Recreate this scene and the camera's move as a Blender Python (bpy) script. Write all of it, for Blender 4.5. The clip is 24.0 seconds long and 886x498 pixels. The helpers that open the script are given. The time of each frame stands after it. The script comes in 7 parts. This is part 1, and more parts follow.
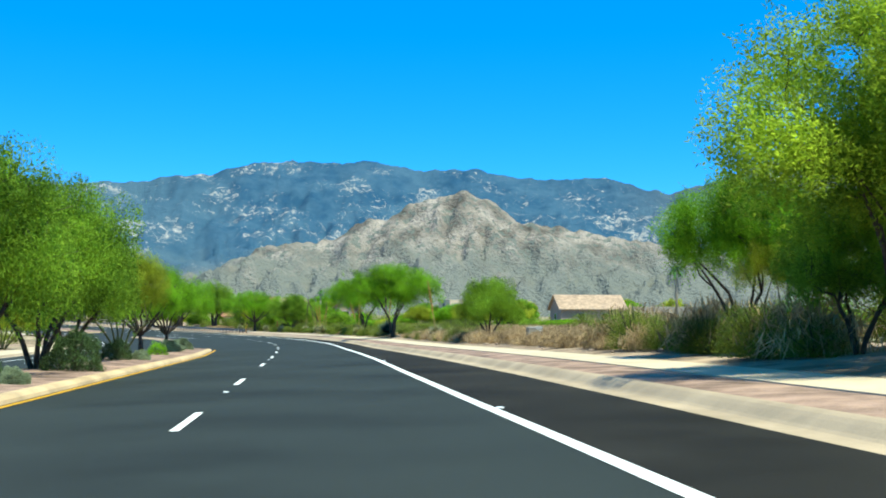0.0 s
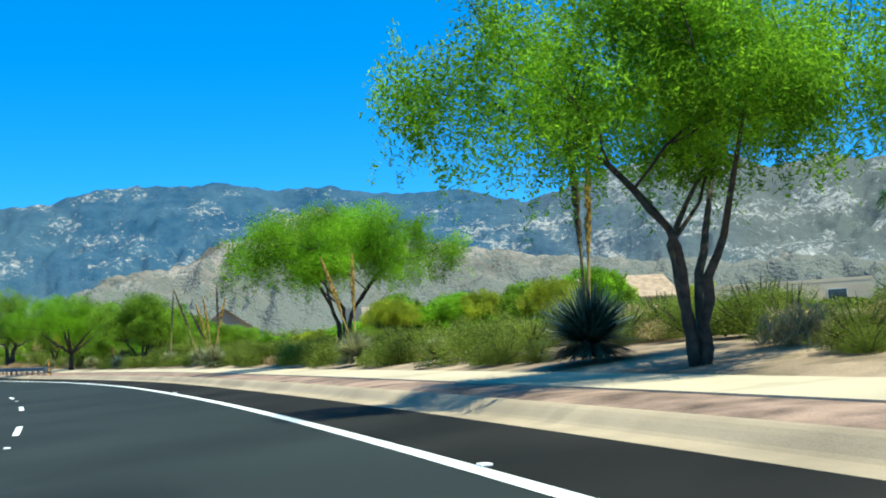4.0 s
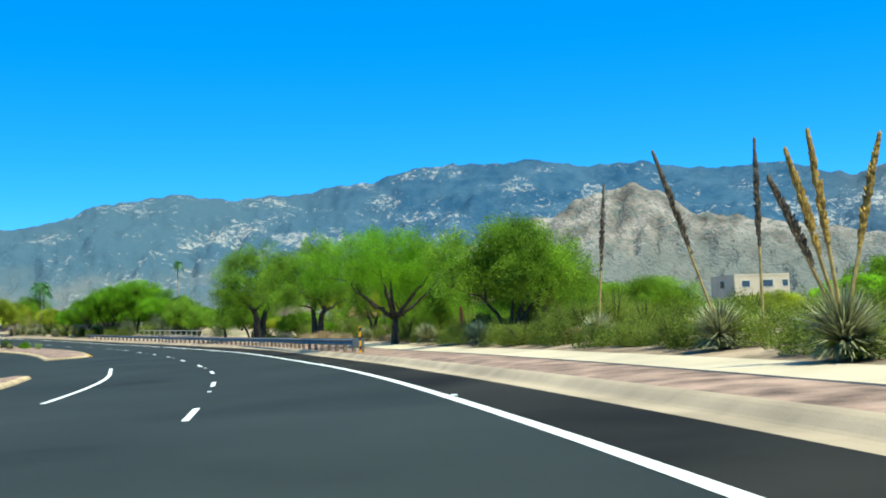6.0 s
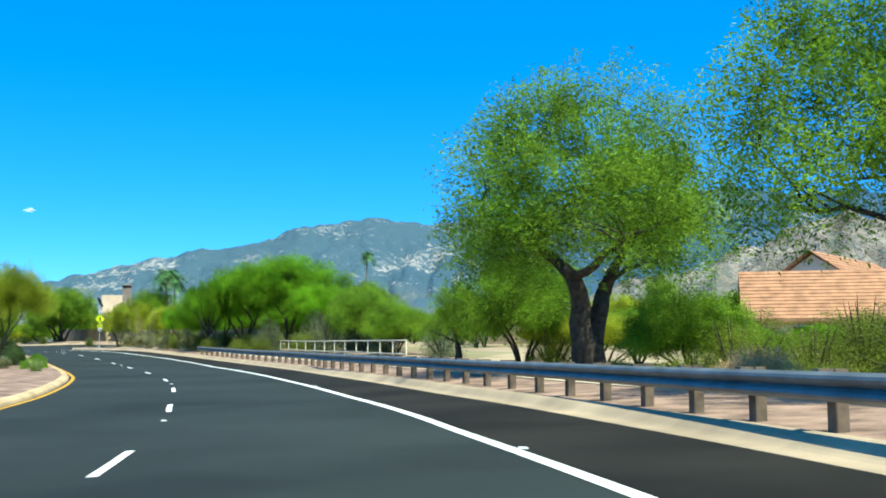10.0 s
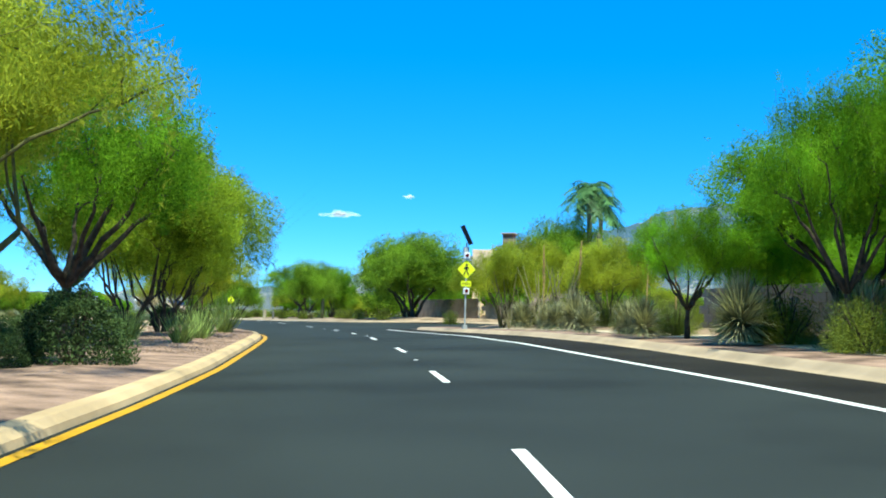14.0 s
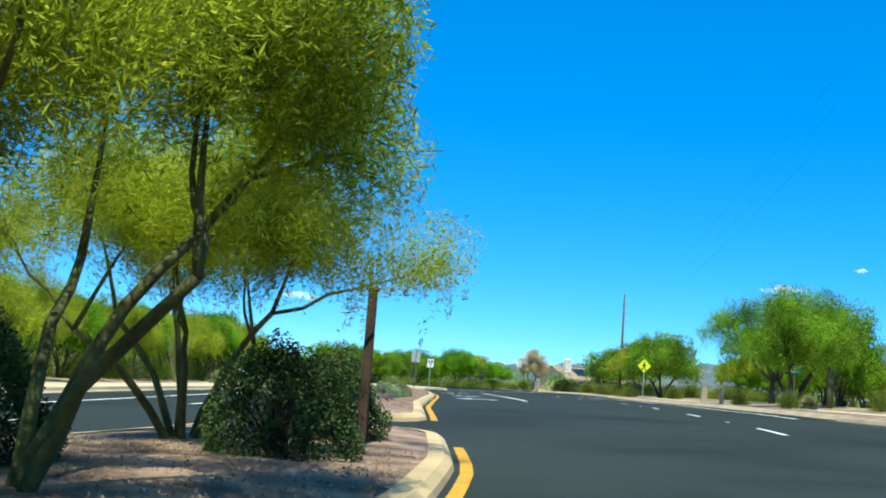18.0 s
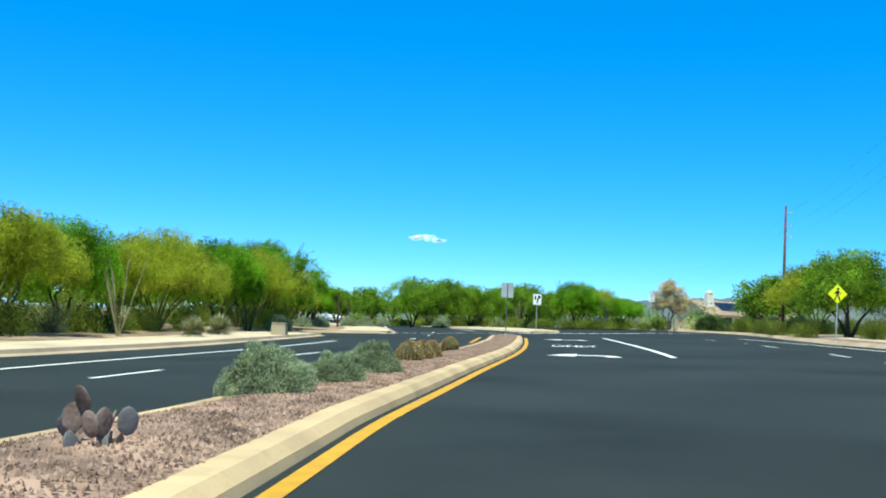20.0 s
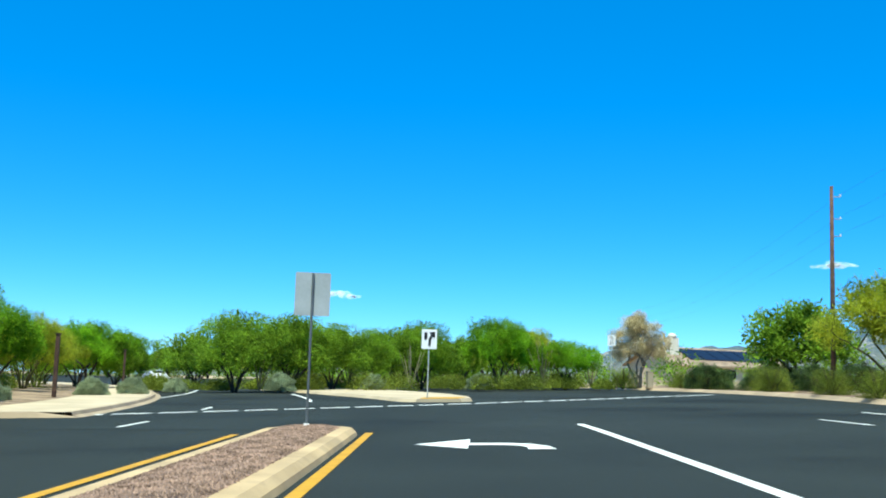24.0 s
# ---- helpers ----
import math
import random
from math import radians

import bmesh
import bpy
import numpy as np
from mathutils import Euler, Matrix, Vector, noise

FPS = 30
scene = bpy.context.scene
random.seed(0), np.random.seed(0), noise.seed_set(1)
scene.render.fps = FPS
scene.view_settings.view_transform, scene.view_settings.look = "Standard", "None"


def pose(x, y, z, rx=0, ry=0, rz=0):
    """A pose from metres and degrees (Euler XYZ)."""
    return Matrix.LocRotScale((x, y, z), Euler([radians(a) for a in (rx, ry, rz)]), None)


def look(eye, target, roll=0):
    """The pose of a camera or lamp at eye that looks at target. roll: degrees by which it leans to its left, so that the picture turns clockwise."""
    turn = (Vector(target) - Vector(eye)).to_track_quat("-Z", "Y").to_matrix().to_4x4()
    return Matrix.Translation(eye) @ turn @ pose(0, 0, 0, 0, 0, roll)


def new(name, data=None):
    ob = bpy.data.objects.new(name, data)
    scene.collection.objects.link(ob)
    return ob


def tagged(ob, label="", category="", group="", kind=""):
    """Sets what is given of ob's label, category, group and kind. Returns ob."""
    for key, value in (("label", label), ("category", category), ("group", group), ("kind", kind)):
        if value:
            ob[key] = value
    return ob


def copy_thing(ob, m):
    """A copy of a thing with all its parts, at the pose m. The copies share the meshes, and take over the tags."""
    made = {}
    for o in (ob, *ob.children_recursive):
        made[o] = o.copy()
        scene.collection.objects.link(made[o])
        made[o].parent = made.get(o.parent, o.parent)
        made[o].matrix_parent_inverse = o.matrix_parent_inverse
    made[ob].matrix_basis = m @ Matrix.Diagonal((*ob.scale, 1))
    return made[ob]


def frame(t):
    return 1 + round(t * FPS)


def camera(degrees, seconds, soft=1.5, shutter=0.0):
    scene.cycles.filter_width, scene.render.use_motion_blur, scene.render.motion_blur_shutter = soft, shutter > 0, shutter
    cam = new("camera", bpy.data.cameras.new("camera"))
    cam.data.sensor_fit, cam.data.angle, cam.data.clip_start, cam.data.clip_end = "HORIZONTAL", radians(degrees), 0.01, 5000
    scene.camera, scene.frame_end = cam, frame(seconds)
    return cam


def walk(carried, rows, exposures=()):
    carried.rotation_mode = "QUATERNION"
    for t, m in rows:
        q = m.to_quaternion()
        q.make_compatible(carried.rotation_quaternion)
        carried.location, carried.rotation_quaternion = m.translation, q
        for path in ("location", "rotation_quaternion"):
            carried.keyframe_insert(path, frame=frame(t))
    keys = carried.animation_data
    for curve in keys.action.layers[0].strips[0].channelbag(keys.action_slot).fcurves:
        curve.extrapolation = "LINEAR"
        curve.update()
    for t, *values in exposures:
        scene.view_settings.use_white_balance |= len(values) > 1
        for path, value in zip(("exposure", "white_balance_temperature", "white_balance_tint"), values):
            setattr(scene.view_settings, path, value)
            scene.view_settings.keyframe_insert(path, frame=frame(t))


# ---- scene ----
cam = camera(44.3, 24.0, soft=1.9)
PATH = [
    (0, (-0.000, -0.000, 1.250), (-0.029, 19.958, 2.549), 0.19),
    (0.5, (-1.157, 9.503, 1.148), (-1.141, 29.464, 2.398), -1.32),
    (1, (-2.355, 19.008, 1.043), (-1.911, 38.961, 2.340), -2.20),
    (1.5, (-3.607, 28.519, 0.940), (-1.991, 48.433, 1.850), -2.38),
    (3.5, (-8.958, 67.118, 0.510), (-5.862, 86.816, 2.063), -3.07),
    (4, (-10.404, 76.946, 0.448), (-7.779, 96.713, 1.993), -3.56),
    (4.5, (-12.060, 86.697, 0.382), (-10.287, 106.558, 1.938), -2.97),
    (5, (-13.928, 96.337, 0.320), (-14.087, 116.293, 1.640), -4.06),
    (5.5, (-16.067, 105.815, 0.262), (-18.342, 125.638, 1.634), -3.07),
    (6, (-18.388, 115.217, 0.211), (-21.401, 134.939, 1.619), -2.19),
    (6.5, (-21.002, 124.538, 0.158), (-23.809, 144.336, 0.584), -4.55),
    (7, (-23.950, 133.783, 0.102), (-26.585, 153.582, 1.132), -3.10),
    (7.5, (-27.131, 142.965, 0.050), (-31.242, 162.461, 1.782), -1.31),
    (8, (-30.577, 152.010, -0.012), (-34.853, 171.493, 1.448), -1.87),
    (8.5, (-34.368, 160.900, -0.064), (-36.749, 180.754, 0.329), -2.90),
    (9, (-38.473, 169.599, -0.066), (-41.626, 189.326, 0.883), -1.31),
    (9.5, (-42.599, 178.275, -0.044), (-48.367, 197.324, 1.921), 2.01),
    (11.5, (-60.889, 211.123, 0.062), (-68.061, 229.715, 1.771), -3.61),
    (12, (-65.938, 218.115, 0.164), (-74.902, 235.892, 2.068), -1.20),
    (12.5, (-71.171, 225.019, 0.251), (-81.934, 241.810, 1.742), -0.03),
    (13, (-76.827, 231.832, 0.340), (-86.947, 249.015, 1.873), -0.41),
    (13.5, (-82.702, 238.496, 0.449), (-93.907, 254.979, 2.117), -0.35),
    (14, (-88.872, 245.020, 0.574), (-101.118, 260.748, 2.212), 1.61),
    (14.5, (-95.117, 251.429, 0.741), (-108.040, 266.648, 1.909), 2.03),
    (15, (-101.429, 257.714, 0.925), (-115.080, 272.270, 2.262), 0.55),
    (15.5, (-107.737, 263.838, 1.170), (-122.663, 277.063, 2.692), 0.56),
    (16, (-113.906, 269.825, 1.404), (-129.188, 282.638, 2.915), 0.60),
    (16.5, (-119.991, 275.585, 1.575), (-136.034, 287.346, 3.654), 2.40),
    (17, (-125.977, 280.910, 1.666), (-142.807, 291.418, 4.182), 5.60),
    (17.5, (-131.885, 285.735, 1.732), (-148.818, 296.054, 4.340), 4.72),
    (19.5, (-153.409, 300.709, 2.187), (-172.061, 307.635, 4.223), 5.17),
    (20, (-158.376, 303.577, 2.337), (-176.791, 311.257, 3.719), 2.93),
    (20.5, (-163.321, 306.433, 2.453), (-181.304, 315.163, 3.102), 1.77),
    (21, (-168.271, 309.245, 2.532), (-186.301, 317.887, 3.010), 1.02),
    (21.5, (-173.038, 311.934, 2.596), (-191.138, 320.440, 2.816), -1.13),
    (22, (-177.588, 314.534, 2.645), (-195.567, 323.294, 2.725), -0.42),
    (22.5, (-181.918, 316.931, 2.684), (-199.954, 325.571, 2.920), 0.53),
    (23, (-186.080, 319.208, 2.716), (-204.044, 327.928, 3.846), 1.58),
    (23.5, (-189.976, 321.404, 2.714), (-207.879, 330.019, 5.012), 2.74),
    (24, (-193.797, 323.392, 2.802), (-211.486, 332.393, 5.275), 1.88),
]
walk(cam, [(t, look(eye, target, roll)) for t, eye, target, roll in PATH], [(t, stops, 6500, -3.0) for t, stops in ((0.0, 1.16), (1.0, 1.05), (4.0, 1.05), (8.0, 1.09), (8.6, 1.34), (9.0, 1.40), (9.5, 1.30), (12.0, 1.1), (14.0, 1.2), (16.0, 1.18), (17.0, 1.02), (24.0, 0.99))])

# ---- light: clear desert sky and a high sun behind the right shoulder ----
SUN_DIR = Vector((0.33, -0.25, 0.91)).normalized()
world = bpy.data.worlds.new("desert_sky")
scene.world = world
world.use_nodes = True
wn = world.node_tree
sky = wn.nodes.new("ShaderNodeTexSky")
sky.sky_type = "NISHITA"
sky.sun_disc = False
sky.sun_elevation = math.asin(SUN_DIR.z)
sky.sun_rotation = math.atan2(SUN_DIR.x, SUN_DIR.y)
sky.altitude = 2000
sky.air_density = 0.75
sky.dust_density = 0.0
sky.ozone_density = 4.0
hs = wn.nodes.new("ShaderNodeHueSaturation")
hs.inputs["Saturation"].default_value = 1.24
clear = wn.nodes.new("ShaderNodeMix")
clear.data_type, clear.blend_type = "RGBA", "MULTIPLY"
clear.inputs["Factor"].default_value = 1.0
clear.inputs["B"].default_value = (0.715, 0.84, 0.99, 1)
wn.links.new(sky.outputs[0], clear.inputs["A"])
wn.links.new(clear.outputs["Result"], hs.inputs["Color"])
haze = wn.nodes.new("ShaderNodeMix")
haze.data_type = "RGBA"
haze.inputs["Factor"].default_value = 0.4
haze.inputs["B"].default_value = (0.05, 1.2, 3.15, 1)
wn.links.new(hs.outputs[0], haze.inputs["A"])
wn.links.new(haze.outputs["Result"], wn.nodes["Background"].inputs[0])
wn.nodes["Background"].inputs[1].default_value = 0.15
sun = new("sun", bpy.data.lights.new("sun", "SUN"))
sun.data.energy = 4.0
sun.data.angle = radians(0.55)
sun.data.color = (0.94, 0.93, 0.77)
sun.matrix_world = look(SUN_DIR * 60, (0, 0, 0))


# ---- materials ----
def mat(name, color, rough=0.8, var=0.12, scale=6.0, fine=60.0, bump=0.2, metal=0.0, spec=0.3,
        tint=None, island=0.0, obj=0.0, translucent=0.0, bump_scale=None, spots=None):
    """A surface with colour varied at two scales, relief, and optional variation from leaf to leaf or piece to piece."""
    m = bpy.data.materials.new(name)
    m.use_nodes = True
    n, l = m.node_tree.nodes, m.node_tree.links
    b = n["Principled BSDF"]
    b.inputs["Roughness"].default_value = rough
    b.inputs["Metallic"].default_value = metal
    b.inputs["Specular IOR Level"].default_value = spec
    geo = n.new("ShaderNodeNewGeometry")

    def noise_of(s, detail):
        t = n.new("ShaderNodeTexNoise")
        t.inputs["Scale"].default_value = s
        t.inputs["Detail"].default_value = detail
        l.new(geo.outputs["Position"], t.inputs["Vector"])
        return t

    big, small = noise_of(scale, 4), noise_of(fine, 3)
    c = color
    lo = [max(0, v * (1 - 2 * var)) for v in c]
    hi = [v * (1 + 2 * var) for v in (tint or c)]
    ramp = n.new("ShaderNodeMix")
    ramp.data_type = "RGBA"
    ramp.inputs["A"].default_value, ramp.inputs["B"].default_value = (*lo, 1), (*hi, 1)
    add = n.new("ShaderNodeMath")
    add.operation = "MULTIPLY_ADD"
    l.new(small.outputs[0], add.inputs[0])
    add.inputs[1].default_value = 0.6
    sc = n.new("ShaderNodeMapRange")
    sc.inputs["From Min"].default_value, sc.inputs["From Max"].default_value = 0.3, 0.7
    sc.inputs["To Min"].default_value, sc.inputs["To Max"].default_value = -0.3, 0.7
    l.new(big.outputs[0], sc.inputs["Value"])
    l.new(sc.outputs[0], add.inputs[2])
    fac = add.outputs[0]
    if island or obj:
        src = geo.outputs["Random Per Island"] if island else n.new("ShaderNodeObjectInfo").outputs["Random"]
        a2 = n.new("ShaderNodeMath")
        a2.operation = "MULTIPLY_ADD"
        l.new(src, a2.inputs[0])
        a2.inputs[1].default_value = island or obj
        l.new(fac, a2.inputs[2])
        a3 = n.new("ShaderNodeMath")
        a3.operation = "SUBTRACT"
        l.new(a2.outputs[0], a3.inputs[0])
        a3.inputs[1].default_value = 0.5 * (island or obj)
        fac = a3.outputs[0]
    l.new(fac, ramp.inputs["Factor"])
    out = ramp.outputs["Result"]
    if spots:
        sp_color, sp_scale, sp_edge, sp_amount = spots
        v = noise_of(sp_scale, 6)
        r2 = n.new("ShaderNodeMapRange")
        r2.inputs["From Min"].default_value, r2.inputs["From Max"].default_value = sp_edge, sp_edge + 0.06
        r2.inputs["To Max"].default_value = sp_amount
        l.new(v.outputs[0], r2.inputs["Value"])
        mx = n.new("ShaderNodeMix")
        mx.data_type = "RGBA"
        mx.inputs["B"].default_value = (*sp_color, 1)
        l.new(r2.outputs[0], mx.inputs["Factor"])
        l.new(out, mx.inputs["A"])
        out = mx.outputs["Result"]
    l.new(out, b.inputs["Base Color"])
    if bump:
        bp = n.new("ShaderNodeBump")
        bp.inputs["Strength"].default_value = bump
        bp.inputs["Distance"].default_value = 0.02
        src = noise_of(bump_scale, 4) if bump_scale else small
        l.new(src.outputs[0], bp.inputs["Height"])
        l.new(bp.outputs[0], b.inputs["Normal"])
    if translucent:
        tr = n.new("ShaderNodeBsdfTranslucent")
        l.new(out, tr.inputs["Color"])
        ms = n.new("ShaderNodeMixShader")
        ms.inputs[0].default_value = translucent
        l.new(b.outputs[0], ms.inputs[1])
        l.new(tr.outputs[0], ms.inputs[2])
        l.new(ms.outputs[0], n["Material Output"].inputs["Surface"])
    return m


M = dict(
    asphalt=mat("asphalt", (0.0235, 0.02801, 0.02557), 0.82, 0.16, 0.22, 90, 0.5, spec=0.15, bump_scale=140, spots=((0.03102, 0.0376, 0.0345), 0.16, 0.46, 0.4)),
    asphalt_edge=mat("worn_shoulder_asphalt", (0.0207, 0.01886, 0.01518), 0.88, 0.22, 0.3, 80, 0.6, spec=0.1, bump_scale=120),
    kerb_cream=mat("cream_concrete", (0.47, 0.335, 0.190), 0.85, 0.12, 0.6, 40, 0.25, spots=((0.27, 0.20, 0.125), 1.3, 0.58, 0.28)),
    paint_white=mat("paint_white", (0.82, 0.82, 0.78), 0.6, 0.06, 3, 50, 0.1),
    paint_yellow=mat("paint_yellow", (0.5084, 0.2665, 0.0082), 0.6, 0.08, 3, 50, 0.1),
    concrete=mat("concrete", (0.365, 0.275, 0.185), 0.85, 0.12, 0.6, 40, 0.25, spots=((0.2381, 0.1876, 0.1263), 1.3, 0.58, 0.28)),
    sidewalk=mat("sidewalk_concrete", (0.492, 0.3936, 0.2706), 0.85, 0.08, 0.5, 40, 0.2, spots=((0.369, 0.2952, 0.205), 0.9, 0.62, 0.5)),
    gravel=mat("pink_gravel", (0.205, 0.126, 0.092), 0.9, 0.30, 1.2, 26, 0.9, tint=(0.262, 0.168, 0.124), bump_scale=34),
    desert=mat("desert_soil", (0.2952, 0.205, 0.1353), 0.95, 0.16, 0.12, 8, 0.5, tint=(0.3444, 0.2624, 0.164), spots=((0.1312, 0.1394, 0.0492), 0.10, 0.52, 0.6)),
    soil=mat("pale_soil", (0.2214, 0.1435, 0.0943), 0.95, 0.24, 0.5, 18, 0.8, tint=(0.2952, 0.2091, 0.1394), spots=((0.1312, 0.0984, 0.0574), 0.8, 0.54, 0.7)),
    stone=mat("pale_stone", (0.335, 0.24, 0.175), 0.9, 0.2, 3, 30, 0.5, obj=0.9),
    steel=mat("galvanised_steel", (0.125, 0.14, 0.15), 0.5, 0.16, 1.5, 30, 0.1, metal=0.25),
    post_wood=mat("treated_timber", (0.164, 0.123, 0.0902), 0.85, 0.2, 4, 60, 0.4),
    rail_cream=mat("cream_paint", (0.5412, 0.492, 0.3772), 0.55, 0.08, 2, 40, 0.1),
    stucco_tan=mat("tan_stucco", (0.3444, 0.2542, 0.1886), 0.9, 0.08, 0.5, 30, 0.3),
    stucco_pale=mat("pale_stucco", (0.5412, 0.4346, 0.3116), 0.9, 0.06, 0.5, 30, 0.3),
    stucco_white=mat("white_stucco", (0.6068, 0.574, 0.492), 0.9, 0.05, 0.5, 30, 0.3),
    roof_tile=mat("terracotta_tile", (0.3936, 0.1968, 0.1066), 0.85, 0.16, 1.5, 20, 0.4, island=0.5),
    roof_tan=mat("tan_tile", (0.41, 0.287, 0.1968), 0.85, 0.14, 1.5, 20, 0.4, island=0.5),
    block=mat("concrete_block", (0.2952, 0.2214, 0.164), 0.9, 0.12, 1, 30, 0.4, obj=0.4),
    brick=mat("chimney_brick", (0.246, 0.1066, 0.0656), 0.9, 0.2, 2, 30, 0.4, island=0.6),
    solar=mat("solar_glass", (0.012, 0.017, 0.035), 0.35, 0.05, 2, 20, 0.0, spec=0.12),
    window=mat("window_glass", (0.02, 0.022, 0.028), 0.06, 0.05, 1, 10, 0.0, spec=0.8),
    bark=mat("grey_brown_bark", (0.062, 0.047, 0.035), 0.95, 0.25, 6, 40, 0.8),
    bark_green=mat("green_bark", (0.10, 0.098, 0.035), 0.85, 0.25, 4, 40, 0.5),
    bark_pale=mat("pale_bark", (0.246, 0.205, 0.1476), 0.9, 0.2, 6, 40, 0.5),
    leaf_mesquite=mat("mesquite_leaf", (0.112, 0.272, 0.013), 0.6, 0.24, 0.5, 4, 0, tint=(0.24, 0.43, 0.027), spec=0.06, island=0.35, translucent=0.66),
    leaf_olive=mat("olive_leaf", (0.16, 0.265, 0.018), 0.6, 0.24, 0.5, 4, 0, tint=(0.33, 0.425, 0.038), spec=0.06, island=0.35, translucent=0.68),
    leaf_dark=mat("dark_leaf", (0.098, 0.198, 0.016), 0.6, 0.25, 0.6, 4, 0, tint=(0.215, 0.345, 0.03), spec=0.06, island=0.35, translucent=0.45),
    leaf_verde=mat("palo_verde_leaf", (0.262, 0.335, 0.022), 0.6, 0.2, 0.5, 4, 0, tint=(0.43, 0.47, 0.05), spec=0.06, island=0.35, translucent=0.68),
    leaf_grey=mat("grey_green_leaf", (0.1066, 0.1394, 0.0697), 0.7, 0.2, 0.8, 6, 0, tint=(0.1804, 0.2132, 0.1066), spec=0.08, island=0.8, translucent=0.3),
    leaf_bush=mat("creosote_leaf", (0.098, 0.150, 0.018), 0.65, 0.26, 0.6, 6, 0, tint=(0.180, 0.220, 0.034), spec=0.08, island=0.5, translucent=0.4),
    leaf_black=mat("deep_green_leaf", (0.034, 0.062, 0.022), 0.55, 0.25, 1.0, 6, 0, tint=(0.065, 0.105, 0.032), spec=0.08, island=0.8, translucent=0.15),
    pebble=mat("pink_pebble", (0.2, 0.126, 0.094), 0.9, 0.2, 3, 40, 0.2, tint=(0.29, 0.193, 0.147), island=0.8),
    sage=mat("sage_leaf", (0.1968, 0.246, 0.1312), 0.75, 0.15, 1.5, 10, 0, tint=(0.2952, 0.3444, 0.205), spec=0.08, island=0.7, translucent=0.25),
    straw=mat("dry_straw", (0.33, 0.22, 0.11), 0.85, 0.2, 0.6, 8, 0, tint=(0.46, 0.33, 0.175), island=0.9, translucent=0.3),
    agave=mat("spoon_leaf", (0.16, 0.18, 0.092), 0.5, 0.2, 2, 10, 0, tint=(0.37, 0.36, 0.185), island=0.9, translucent=0.15),
    agave_blue=mat("blue_spoon_leaf", (0.06, 0.095, 0.075), 0.5, 0.2, 2, 10, 0, tint=(0.12, 0.16, 0.11), island=0.9, translucent=0.1),
    stalk=mat("bloom_stalk", (0.3444, 0.2378, 0.082), 0.8, 0.2, 5, 30, 0.4),
    stalk_dark=mat("dry_seed_head", (0.1066, 0.0779, 0.0492), 0.9, 0.3, 9, 40, 0.8, island=0.5),
    stalk_gold=mat("golden_seed_head", (0.3444, 0.2132, 0.0492), 0.9, 0.3, 9, 40, 0.8, island=0.6),
    cactus=mat("cactus_green", (0.06, 0.07, 0.03), 0.7, 0.2, 3, 30, 0.3),
    spines=mat("cactus_spines", (0.3608, 0.2214, 0.082), 0.8, 0.2, 5, 30, 0, island=0.8),
    sign_yellow=mat("fluorescent_sign", (0.72, 0.80, 0.02), 0.45, 0.03, 2, 20, 0),
    sign_white=mat("white_sign", (0.80, 0.80, 0.80), 0.45, 0.03, 2, 20, 0),
    sign_back=mat("aluminium_back", (0.40, 0.43, 0.43), 0.5, 0.08, 2, 20, 0, metal=0.25),
    sign_green=mat("green_sign", (0.015, 0.24, 0.13), 0.45, 0.04, 2, 20, 0),
    black=mat("black_paint", (0.015, 0.015, 0.016), 0.6, 0.1, 2, 20, 0),
    rust=mat("rusted_steel", (0.06, 0.034, 0.026), 0.85, 0.25, 3, 40, 0.4),
    pole_wood=mat("pole_timber", (0.105, 0.062, 0.046), 0.9, 0.2, 2, 40, 0.4),
    box_tan=mat("cabinet_paint", (0.3444, 0.2952, 0.2132), 0.6, 0.06, 1, 20, 0.1),
    mountain=None, cloud=None, car=mat("white_car_paint", (0.78, 0.78, 0.78), 0.25, 0.02, 2, 20, 0, spec=0.6),
    rubber=mat("tyre_rubber", (0.02, 0.02, 0.02), 0.8, 0.1, 2, 20, 0.1),
)


def link(name, verts, faces, material, parent=None, label="", smooth=False):
    me = bpy.data.meshes.new(name)
    me.from_pydata([tuple(v) for v in verts], [], [tuple(f) for f in faces])
    me.materials.append(material)
    if smooth:
        me.polygons.foreach_set("use_smooth", [True] * len(me.polygons))
    ob = new(name, me)
    if parent:
        ob.parent = parent
    if label:
        tagged(ob, label)
    return ob


def part(name, bm, material, parent, label=""):
    me = bpy.data.meshes.new(name)
    bm.normal_update()
    bm.to_mesh(me)
    bm.free()
    me.materials.append(material)
    ob = new(name, me)
    if parent:
        ob.parent = parent
    if label:
        tagged(ob, label)
    return ob


def box_bm(sx, sy, sz, at=(0, 0, 0), bevel=0.0, turn=0.0, bm=None):
    bm = bm or bmesh.new()
    r = bmesh.ops.create_cube(bm, size=1)
    vs = r["verts"]
    bmesh.ops.transform(bm, matrix=Matrix.Translation(at) @ Matrix.Rotation(turn, 4, "Z") @ Matrix.Diagonal((sx, sy, sz, 1)), verts=vs)
    if bevel:
        es = {e for v in vs for e in v.link_edges}
        bmesh.ops.bevel(bm, geom=list(es), offset=bevel, segments=2, affect="EDGES")
    return bm


